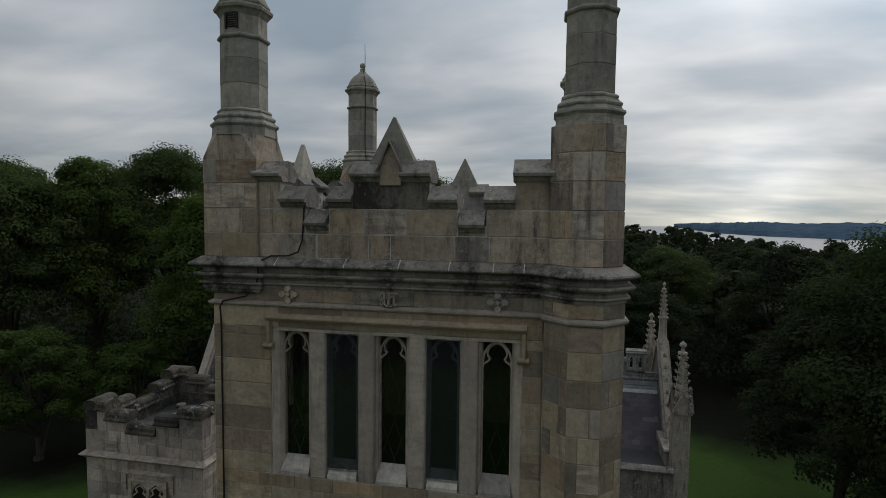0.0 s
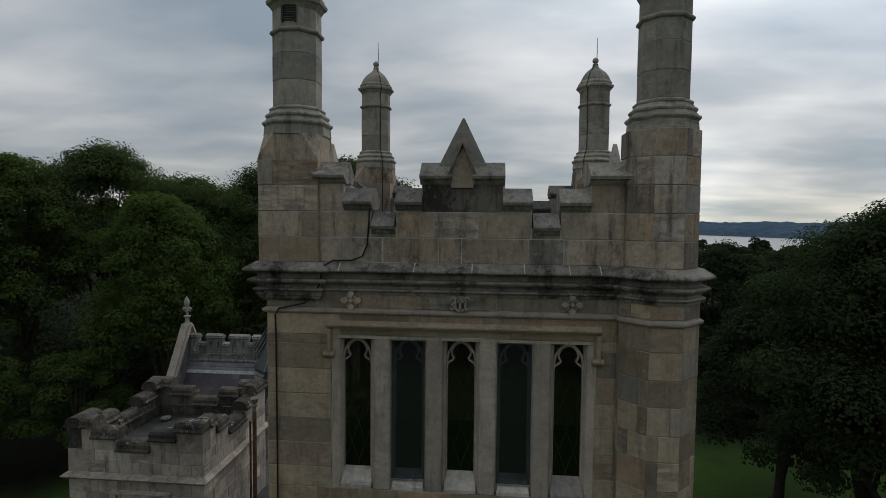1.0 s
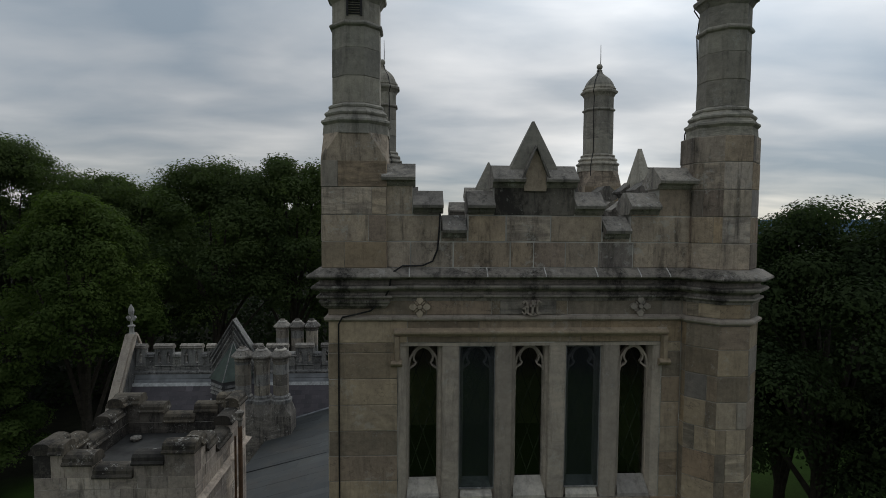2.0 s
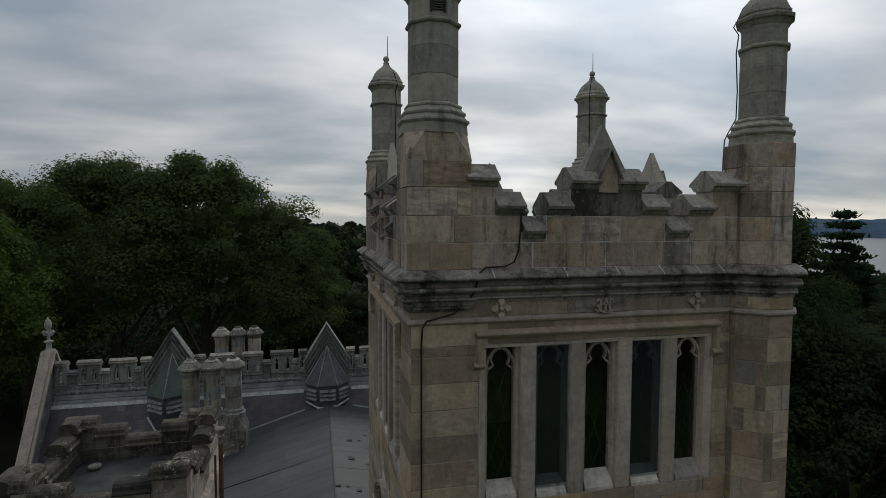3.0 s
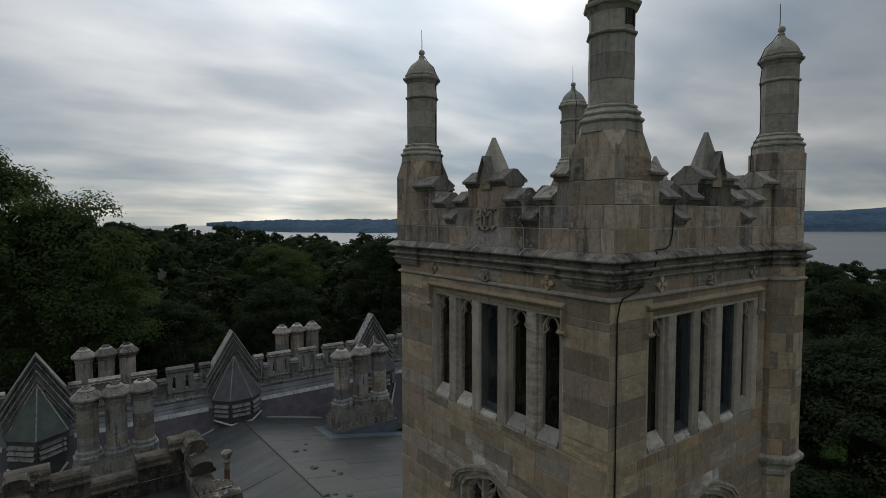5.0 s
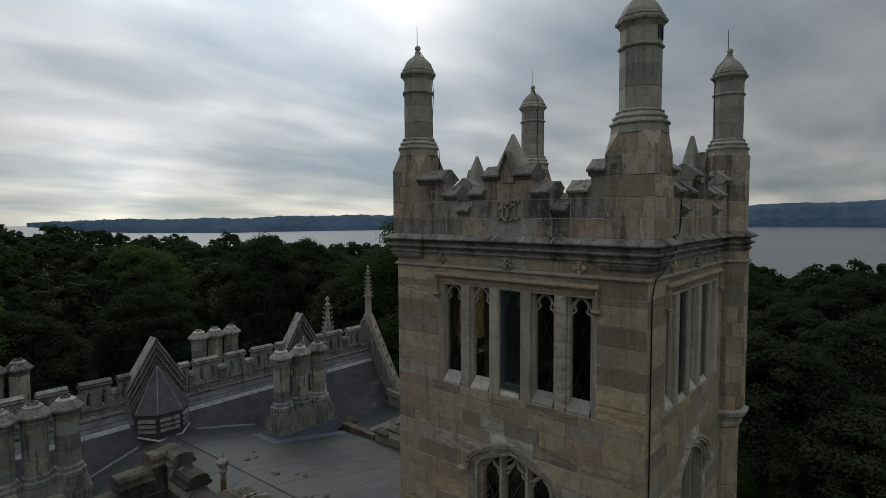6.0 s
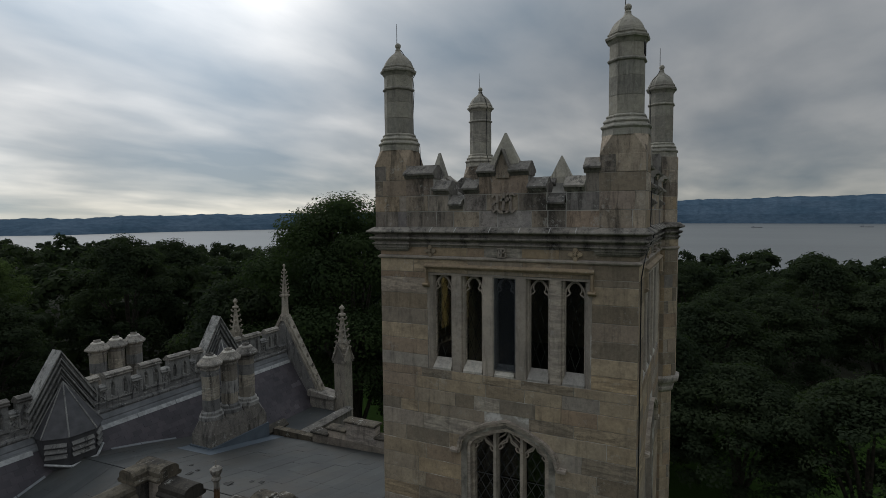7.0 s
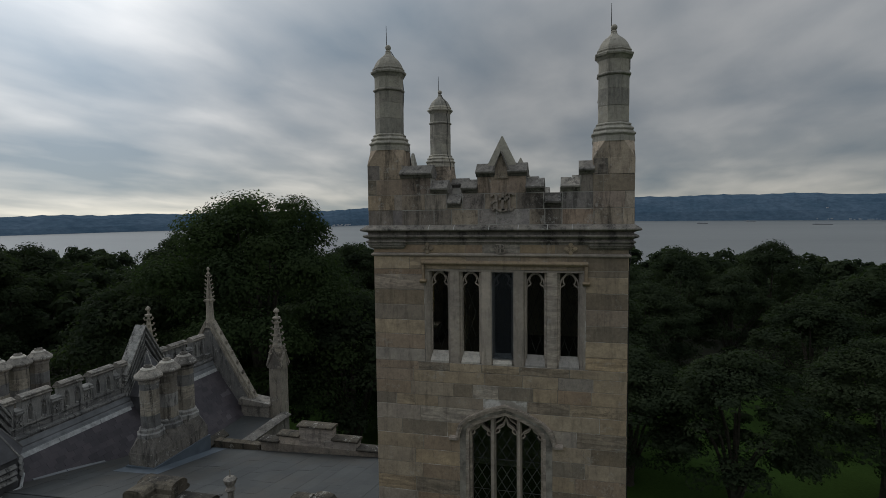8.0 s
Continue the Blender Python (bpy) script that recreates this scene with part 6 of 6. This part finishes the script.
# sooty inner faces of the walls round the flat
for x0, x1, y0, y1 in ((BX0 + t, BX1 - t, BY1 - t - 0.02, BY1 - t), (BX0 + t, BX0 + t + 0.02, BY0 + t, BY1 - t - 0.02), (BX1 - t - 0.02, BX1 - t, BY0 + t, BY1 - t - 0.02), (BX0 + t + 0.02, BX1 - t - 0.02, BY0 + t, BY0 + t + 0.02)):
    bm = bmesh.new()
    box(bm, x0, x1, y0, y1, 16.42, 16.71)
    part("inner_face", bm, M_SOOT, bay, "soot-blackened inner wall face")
# little traceried window in the front of the bay
bm = bmesh.new()
m = bay_sides[0][0]
cx = (BX1 - BX0) / 2 - 0.1 + 0.26
for s in (-1, 1):
    box(bm, cx + s * 0.50 - 0.045, cx + s * 0.50 + 0.045, -0.075, 0.02, 13.2, 15.50)
    box(bm, cx + s * 0.68 - 0.05, cx + s * 0.68 + 0.05, -0.06, 0.02, 15.25, 15.68)
box(bm, cx - 0.545, cx + 0.545, -0.075, 0.02, 15.50, 15.56)
prism(bm, [(-0.0, 15.66), (-0.08, 15.68), (-0.09, 15.72), (0.0, 15.77)], cx - 0.74, cx + 0.74, "x")
box(bm, cx - 0.05, cx + 0.05, -0.06, 0.0, 13.2, 15.5)
for u in (-0.235, 0.235):
    for q in (-1, 1):
        prism(bm, [(cx + u + q * 0.225, 15.15), (cx + u + q * 0.19, 15.32), (cx + u, 15.46), (cx + u, 15.5), (cx + u + q * 0.225, 15.5)], -0.055, 0.0)
        band(bm, [(cx + u + q * 0.2, 15.12), (cx + u + q * 0.09, 15.2), (cx + u + q * 0.13, 15.31), (cx + u, 15.40)], 0.04, -0.045, 0.0)
bm.transform(m)
bw = part("window", bm, M_DRESSED, bay, "small traceried two-light window")
bm = bmesh.new()
box(bm, cx - 0.5, cx + 0.5, -0.012, -0.008, 13.2, 15.48)
bm.transform(m)
part("glass", bm, M_IRON, bw, "dark glass")
# rusty downpipe and hopper on the inner side, vent on the roof
bm = bmesh.new()
tube(bm, [(-6.14, 4.2, 16.98), (-6.14, 4.2, 16.0), (-6.15, 4.2, 14.0)], 0.055, 8)
tube(bm, [(-6.27, 4.22, 16.7), (-6.28, 4.22, 14.0)], 0.03, 6)
part("soil_pipe", bm, M_COPPER, bay, "rust-stained iron pipe")
bm = bmesh.new()
lathe(bm, -6.14, 4.2, [(16.95, 0.05), (17.1, 0.05), (17.15, 0.09), (17.2, 0.06), (17.28, 0.10), (17.34, 0.11), (17.38, 0.06)], 10, 0.5)
tube(bm, [(-6.14, 4.2, 17.38), (-6.14, 4.2, 17.5)], 0.012)
part("vent_pipe", bm, M_COPING, bay, "slim weathered vent pipe with a cap")
bm = bmesh.new()
lathe(bm, -9.0, 4.7, [(16.42, 0.08), (16.47, 0.08), (16.48, 0.14), (16.52, 0.13), (16.54, 0.07)], 14)
part("roof_vent", bm, M_COPING, bay, "low round roof vent")


# ---- land and water ----
def smooth(a, b, x):
    t_ = np.clip((x - a) / (b - a), 0, 1)
    return t_ * t_ * (3 - 2 * t_)


def ground_z(x, y):
    x, y = np.asarray(x, float), np.asarray(y, float)
    fall = -46.5 * smooth(45, 560, x + 0.10 * np.abs(y - 50))
    roll = 0.5 * np.sin(x * 0.031 + 1) * np.sin(y * 0.027) * smooth(30, 80, np.hypot(x, y))
    return fall + roll


def build_ground():
    xs = np.concatenate([np.linspace(-4600, -200, 23)[:-1], np.linspace(-200, 200, 61)[:-1], np.linspace(200, 700, 31)])
    ys = np.concatenate([np.linspace(-4600, -200, 23)[:-1], np.linspace(-200, 260, 61)[:-1], np.linspace(260, 4700, 41)])
    X, Y = np.meshgrid(xs, ys)
    V = np.stack([X, Y, ground_z(X, Y)], -1).reshape(-1, 3)
    nx = len(xs)
    F = [(j * nx + i, j * nx + i + 1, (j + 1) * nx + i + 1, (j + 1) * nx + i) for j in range(len(ys) - 1) for i in range(nx - 1)]
    me = bpy.data.meshes.new("ground")
    me.from_pydata(V.tolist(), [], F)
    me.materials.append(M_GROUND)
    for p in me.polygons:
        p.use_smooth = True
    return tagged(new("ground", me), "dark green mown lawn that falls away to the river", "lawn", kind="structure")


build_ground()
bm = bmesh.new()
RX = [-4800, 440, 1800, 3200, 4800]
v = [[bm.verts.new((x, y, -45)) for x in RX[1:]] for y in (-4800, -2000, 0, 2000, 4800)]
for a, b in zip(v, v[1:]):
    for i in range(len(a) - 1):
        bm.faces.new((a[i], a[i + 1], b[i + 1], b[i]))
tagged(part("water", bm, M_WATER), "wide grey river under an overcast sky", "river", kind="structure")


def ridge_line(name, pts, depth, seed, label):
    """A wooded far shore: a ridge with an uneven crest, from (azimuth, distance, height) rows."""
    rng = random.Random(seed)
    verts, faces = [], []
    n = 0
    for i in range(len(pts) - 1):
        a, b = pts[i], pts[i + 1]
        steps = 28
        for s_ in range(steps + (i == len(pts) - 2)):
            f = s_ / steps
            az, dist, h = (a[q] + (b[q] - a[q]) * f for q in range(3))
            h += 2.5 * math.sin(az * 0.9 + seed) + 1.2 * math.sin(az * 3.7) + rng.uniform(-1.8, 1.8)
            h = max(h, 2)
            sx, cx_ = math.sin(radians(az)), math.cos(radians(az))
            for d, z in ((0, -46), (depth * 0.15, -45 + h * 0.35), (depth * 0.5, -45 + h * 0.8), (depth, -45 + h), (depth * 1.25, -46)):
                verts.append((sx * (dist + d), cx_ * (dist + d), z))
            n += 1
    for i in range(n - 1):
        for j in range(4):
            faces.append((i * 5 + j, (i + 1) * 5 + j, (i + 1) * 5 + j + 1, i * 5 + j + 1))
    me = bpy.data.meshes.new(name)
    me.from_pydata(verts, [], faces)
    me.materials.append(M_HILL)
    return tagged(new(name, me), label, "hills", kind="structure")


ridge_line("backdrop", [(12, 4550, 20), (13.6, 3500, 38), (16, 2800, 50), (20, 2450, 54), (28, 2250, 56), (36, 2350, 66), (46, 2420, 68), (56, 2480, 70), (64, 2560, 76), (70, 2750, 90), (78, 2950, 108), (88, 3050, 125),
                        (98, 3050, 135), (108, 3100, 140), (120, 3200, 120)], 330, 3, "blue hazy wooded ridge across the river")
# pale buildings along the far shore
rng = random.Random(8)
bm = bmesh.new()
for i in range(150):
    town = i > 120
    az = radians(rng.uniform(63.5, 66.5) if town else rng.uniform(82, 116))
    d = 2570 + rng.uniform(0, 40) if town else 3120 + rng.uniform(-20, 30) if i % 2 else 3200 + rng.uniform(0, 60)
    x, y = math.sin(az) * d, math.cos(az) * d
    z = -45 + (rng.uniform(1, 6) if i % 2 or town else rng.uniform(40, 58))
    s = rng.uniform(2, 5)
    box(bm, x - s / 3, x + s / 3, y - s, y + s, z, z + rng.uniform(2.5, 4.5))
tagged(part("shore_buildings", bm, M_SPECK), "scattered pale buildings on the far shore", "buildings", kind="stuff")


def boat(az, d, length):
    th = thing("boat", (math.sin(radians(az)) * d, math.cos(radians(az)) * d, -45), "small dark barge lying on the river", "boat", "boats on the river")
    bm = bmesh.new()
    prism(bm, [(-length / 2, 0.0), (length / 2, 0.0), (length / 2 + 2, 2.2), (-length / 2 - 1, 2.0)], -4, 4)
    bm.transform(Matrix.Translation(th.location) @ Matrix.Rotation(radians(-az), 4, "Z"))
    part("hull", bm, M_BOAT, th)
    bm = bmesh.new()
    box(bm, -length * 0.4, -length * 0.2, -3, 3, 2, 6)
    bm.transform(Matrix.Translation(th.location) @ Matrix.Rotation(radians(-az), 4, "Z"))
    part("cabin", bm, M_SPECK, th)


boat(102, 2500, 40)
boat(94, 2350, 36)
boat(111.5, 2400, 60)
boat(106, 2900, 40)


# ---- trees ----
def crown_arrays(rng, radius, height, n_clumps, n_leaves, leaf, flat=0.75, droop=0.0):
    """Leaf cards gathered in clumps on an uneven crown; local origin at the crown's middle. Returns quads (n, 4, 3)."""
    dirs = rng.normal(size=(n_clumps, 3))
    dirs /= np.linalg.norm(dirs, axis=1)[:, None]
    dirs[:, 2] = np.where(dirs[:, 2] < -0.7, -dirs[:, 2], dirs[:, 2])
    rad = rng.uniform(0.45, 1.0, n_clumps) ** 0.6
    cen = dirs * rad[:, None] * np.array([radius * 0.82, radius * 0.82, height * 0.42])
    zr = np.clip(cen[:, 2] / (height * 0.42), 0, 1)
    cen[:, :2] *= (1 - 0.26 * zr ** 2)[:, None]
    size = rng.uniform(0.13, 0.30, n_clumps) * radius
    idx = rng.integers(0, n_clumps, n_leaves)
    d = rng.normal(size=(n_leaves, 3))
    d /= np.linalg.norm(d, axis=1)[:, None]
    d[:, 2] = np.where(d[:, 2] < -0.3, -d[:, 2], d[:, 2])
    r = rng.uniform(0.2, 1.02, n_leaves) ** 0.55
    p = cen[idx] + d * (r * size[idx])[:, None] * np.array([1, 1, flat])
    nrm = d * 1.0 + rng.normal(size=(n_leaves, 3)) * 0.26 + np.array([0, 0, 0.3])
    nrm /= np.linalg.norm(nrm, axis=1)[:, None]
    t1 = np.cross(nrm, rng.normal(size=(n_leaves, 3)))
    t1 /= np.linalg.norm(t1, axis=1)[:, None]
    t2 = np.cross(nrm, t1)
    s = leaf * rng.uniform(0.6, 1.35, n_leaves)[:, None]
    q = np.stack([p - t1 * s * 0.5 - t2 * s * 0.1, p + t1 * s * 0.5 - t2 * s * 0.25, p + t2 * s * 0.5], 1)
    return q, cen, size


def quads_mesh(name, q, material):
    n, c = q.shape[:2]
    me = bpy.data.meshes.new(name)
    me.vertices.add(c * n), me.loops.add(c * n), me.polygons.add(n)
    me.vertices.foreach_set("co", q.reshape(-1).astype(np.float32))
    me.loops.foreach_set("vertex_index", np.arange(c * n, dtype=np.int32))
    me.polygons.foreach_set("loop_start", np.arange(0, c * n, c, dtype=np.int32))
    me.update(calc_edges=True)
    me.materials.append(material)
    return me


def make_tree(seed, height, radius, crown_low, material, leaves=5200, leaf=0.62, clumps=46):
    """A broad-leaved tree standing at the origin."""
    rng = np.random.default_rng(seed)
    pr = random.Random(seed)
    th = thing("tree", (0, 0, 0))
    ch = height - crown_low
    mid = crown_low + ch * 0.52
    q, cen, size = crown_arrays(rng, radius, ch, clumps, leaves, leaf)
    off = np.array([0, 0, mid])
    tb = bmesh.new()
    r0 = height * 0.017 + 0.12
    tube(tb, [(0, 0, -1.0), (0.1, 0, 0.4), (0.15, 0.1, crown_low * 0.6), (0.1, 0.2, crown_low + ch * 0.2), (0.2, 0.1, crown_low + ch * 0.6)], [r0 * 1.7, r0 * 1.15, r0 * 0.9, r0 * 0.7, r0 * 0.2], 8)
    for i in pr.sample(range(len(cen)), min(10, len(cen))):
        c = cen[i] + off
        z0 = crown_low + pr.uniform(-0.1, 0.3) * ch
        tube(tb, [(0.1, 0.1, z0), (c[0] * 0.4, c[1] * 0.4, z0 + (c[2] - z0) * 0.55), (c[0], c[1], c[2])], [r0 * 0.45, r0 * 0.28, r0 * 0.08], 5)
    part("trunk", tb, M_BARK, th, "bark-covered trunk with spreading limbs")
    ob = new("crown", quads_mesh("crown", q + off, material))
    under(ob, th)
    return th


def make_pine(seed, height):
    rng = np.random.default_rng(seed)
    pr = random.Random(seed)
    th = thing("pine_tree", (0, 0, 0))
    tb = bmesh.new()
    tube(tb, [(0, 0, -1), (0, 0, height * 0.5), (0.1, 0, height)], [0.35, 0.22, 0.04], 8)
    qs = []
    z = height * 0.25
    while z < height:
        f = (z - height * 0.25) / (height * 0.75)
        for i in range(5):
            a = pr.uniform(0, 6.28)
            L_ = (1 - f) ** 0.7 * 4.2 * pr.uniform(0.6, 1.1) + 0.4
            end = np.array([math.cos(a) * L_, math.sin(a) * L_, z + 0.1 * L_])
            tube(tb, [(0, 0, z), tuple(end)], [0.06, 0.015], 4)
            n = int(130 * L_ / 3) + 30
            tt = rng.uniform(0.35, 1.05, n)[:, None]
            p = np.array([0, 0, z]) * (1 - tt) + end * tt + rng.normal(size=(n, 3)) * np.array([0.3, 0.3, 0.16])
            d = rng.normal(size=(n, 3)) + np.array([math.cos(a), math.sin(a), 0.5])
            d /= np.linalg.norm(d, axis=1)[:, None]
            e = np.cross(d, rng.normal(size=(n, 3)))
            e /= np.linalg.norm(e, axis=1)[:, None]
            s = rng.uniform(0.35, 0.7, n)[:, None]
            qs.append(np.stack([p - d * s * 0.5, p + e * s * 0.22, p + d * s * 0.5, p - e * s * 0.22], 1))
        z += height * 0.045
    part("trunk", tb, M_BARK, th, "straight dark trunk")
    under(new("crown", quads_mesh("crown", np.concatenate(qs), M_NEEDLE)), th)
    return th


OAK = "broad dark green oak in full summer leaf"
kinds = {
    "oak_a": (make_tree(1, 30, 11.5, 6, M_LEAF, 72000, 0.30, 200), OAK),
    "oak_b": (make_tree(2, 25, 9.0, 5, M_LEAF, 50000, 0.28, 160), OAK),
    "oak_c": (make_tree(3, 24, 7.8, 2, M_LEAF, 46000, 0.27, 160), "rounded dark green tree in full leaf"),
    "oak_d": (make_tree(9, 23.8, 9.9, 1.0, M_LEAF_MID, 105000, 0.22, 120), "large round-headed dark green tree in full leaf"),
    "maple": (make_tree(4, 24, 7.5, 3, M_LEAF_LIGHT, 46000, 0.27, 150), "lighter yellow-green maple in full leaf"),
    "small": (make_tree(5, 13, 5.5, 0.5, M_LEAF_LIGHT, 22000, 0.26, 60), "small bushy light green tree on the lawn"),
    "dark": (make_tree(6, 20, 8.0, 0.5, M_LEAF_DARK, 34000, 0.32, 130), "very dark dense tree at the edge of the lawn"),
}
TREES = [  # kind, x, y, height factor, turn
    ("oak_a", -24.5, 53.0, 0.96, 20), ("oak_b", -16.0, 55.5, 1.2, 100), ("oak_c", -7.5, 54.0, 1.05, 200),
    ("dark", 1.5, 57.0, 0.66, 60), ("dark", -5.5, 60.0, 0.72, 10), ("maple", -31.0, 39.0, 1.06, 0), ("small", -35.0, 33.0, 0.9, 150), ("small", -43.0, 30.0, 1.0, 33),
    ("oak_a", -50.0, 57.0, 1.07, 130), ("oak_b", -41.0, 60.0, 1.13, 250), ("oak_c", -47.0, 65.0, 1.24, 110), ("oak_a", -66.0, 47.0, 0.99, 300), ("oak_b", -58.0, 40.0, 1.15, 40), ("oak_c", -34.0, 56.0, 1.15, 70),
    ("oak_b", -78.0, 34.0, 1.1, 210), ("maple", -53.0, 47.0, 1.27, 80),
    ("oak_d", 24.4, 23.0, 1.045, 15), ("dark", 27.0, 30.0, 0.966, 120), ("dark", 23.0, 34.0, 0.85, 260), ("dark", 35.0, 20.0, 0.749, 45), ("dark", 27.5, 16.4, 0.80, 95), ("dark", 44.0, 27.0, 0.768, 145),
    ("dark", 44.0, 46.0, 0.98, 77), ("dark", 30.0, 62.0, 0.97, 320), ("dark", 14.0, 60.0, 0.72, 240), ("dark", 40.0, 66.0, 0.92, 140), ("oak_b", 20.0, 78.0, 0.72, 15),
    ("dark", 58.0, 6.0, 0.71, 30), ("dark", 52.0, -10.0, 0.69, 190), ("dark", 70.0, -2.0, 0.77, 60), ("dark", 64.0, -22.0, 0.71, 110), ("dark", 52.0, -32.0, 0.745, 10),
    ("dark", 75.0, -30.0, 0.90, 90), ("dark", 45.0, 18.0, 0.74, 280), ("dark", 40.0, -48.0, 0.837, 200), ("dark", 36.0, 6.0, 0.71, 222), ("dark", 60.0, 30.0, 0.887, 33),
    ("dark", 31.0, -24.0, 0.636, 140), ("dark", 24.0, 6.0, 0.42, 70), ("dark", 27.0, -13.0, 0.612, 70), ("dark", 44.0, -24.0, 0.69, 310), ("dark", 62.0, -8.0, 0.729, 150), ("dark", 60.0, 14.0, 0.79, 75), ("dark", 74.0, 12.0, 0.789, 201), ("dark", 58.0, -44.0, 0.729, 20),
    ("dark", 68.0, -16.0, 0.86, 280), ("dark", 49.0, 2.0, 0.69, 9), ("dark", 33.0, 1.0, 0.69, 5), ("dark", 30.0, -6.0, 0.571, 160), ("dark", 41.0, -4.0, 0.729, 250), ("dark", 39.0, 14.0, 0.69, 340),
]
used = set()
for kind, x, y, f, turn in TREES:
    src, label = kinds[kind]
    m = pose(x, y, float(ground_z(x, y)), 0, 0, turn) @ Matrix.Diagonal((0.5 + 0.5 * f, 0.5 + 0.5 * f, f, 1))
    if kind not in used:
        used.add(kind)
        src.matrix_basis = m
        ob = src
    else:
        ob = copy_thing(src, m)
        ob.scale = (0.5 + 0.5 * f, 0.5 + 0.5 * f, f)
    tagged(ob, label, "tree", "trees round the lawn")
for i, (x, y, h) in enumerate(((46.4, 33.4, 23.3), (52.5, 37.5, 19.5))):
    p = make_pine(20 + i, h)
    p.location = (x, y, float(ground_z(x, y)))
    tagged(p, "tall dark pine with open tiers of branches", "tree", "pines by the lawn")


def build_forest():
    """The wood that rolls down to the river and closes the view all round: far trees beyond counting."""
    rng = np.random.default_rng(77)
    base = [crown_arrays(np.random.default_rng(100 + i), 7.0, 15.0, 34, 2400, 0.80)[0] for i in range(5)]
    out = []
    spots = []
    tries = 0
    while len(spots) < 560 and tries < 60000:
        tries += 1
        az, d = rng.uniform(-75, 150), 66 + 490 * rng.uniform(0, 1) ** 1.7
        x, y = math.sin(radians(az)) * d, math.cos(radians(az)) * d + 5
        if x > 545 or (az > 75 and d < 84) or (az < -40 and d < 85):
            continue
        gap = 7.5 + d * 0.018
        if any((x - a) ** 2 + (y - b) ** 2 < gap * gap for a, b, _ in spots):
            continue
        spots.append((x, y, d))
    for x, y, d in spots:
        az = math.degrees(math.atan2(x, y))
        hgt = rng.uniform(16, 21) + (8 if az < -8 and d > 80 else 0) - (3.5 if az > 62 else 3.8 if az > 17 else 1.8 if az > 5 else 0)
        q = base[rng.integers(0, 5)]
        if d > 200:
            q = q[rng.permutation(len(q))[:900]]
            ctr = q.mean(1, keepdims=True)
            q = ctr + (q - ctr) * 1.6
        a = rng.uniform(0, 6.28)
        c, s = math.cos(a), math.sin(a)
        sc = rng.uniform(0.85, 1.2) * (1.0 if d < 200 else 1.15)
        R = np.array([[c * sc, -s * sc, 0], [s * sc, c * sc, 0], [0, 0, sc]])
        out.append(q @ R.T + np.array([x, y, float(ground_z(x, y)) + hgt - 7.5]))
    ob = new("forest", quads_mesh("forest", np.concatenate(out), M_LEAF_DARK))
    tagged(ob, "dense dark green woodland rolling down to the river", "woodland", kind="stuff")


def build_undergrowth():
    """Bushes and low branches that close the foot of the woods."""
    rng = np.random.default_rng(31)
    n = 90000
    az = np.radians(rng.uniform(-72, 140, n))
    d = 64 + 60 * rng.uniform(0, 1, n) ** 1.3
    d = np.where(az > math.radians(72), d + 26, d)
    x, y = np.sin(az) * d, np.cos(az) * d + 5
    lump = 2.2 + 2.0 * np.sin(x * 0.21 + 1.3 * np.sin(y * 0.17)) * np.cos(y * 0.19) + 1.2 * np.sin(x * 0.55 + y * 0.4)
    z = ground_z(x, y) + np.maximum(1.5, lump * 1.7 + 3.0) * rng.uniform(0.05, 1.1, n)
    p = np.stack([x, y, z], 1)
    nrm = rng.normal(size=(n, 3)) * 0.5 + np.array([0, -0.4, 0.7])
    nrm /= np.linalg.norm(nrm, axis=1)[:, None]
    t1 = np.cross(nrm, rng.normal(size=(n, 3)))
    t1 /= np.linalg.norm(t1, axis=1)[:, None]
    t2 = np.cross(nrm, t1)
    s_ = rng.uniform(0.4, 0.9, n)[:, None]
    q = np.stack([p - t1 * s_ * 0.5, p - t2 * s_ * 0.36, p + t1 * s_ * 0.5, p + t2 * s_ * 0.36], 1)
    tagged(new("undergrowth", quads_mesh("undergrowth", q, M_LEAF_DARK)), "dark bushes and brambles at the foot of the woods", "bushes", kind="stuff")


build_undergrowth()
build_forest()

# small stone ornament on the lawn
bm = bmesh.new()
lathe(bm, -40.0, 18.0, [(0.0, 0.5), (0.15, 0.5), (0.2, 0.3), (0.8, 0.25), (0.9, 0.45), (1.1, 0.5), (1.15, 0.3)], 12)
tagged(part("garden_urn", bm, M_SILL), "pale stone garden urn on the lawn", "urn")

# the slates of the roof, course by course
lay_slates()
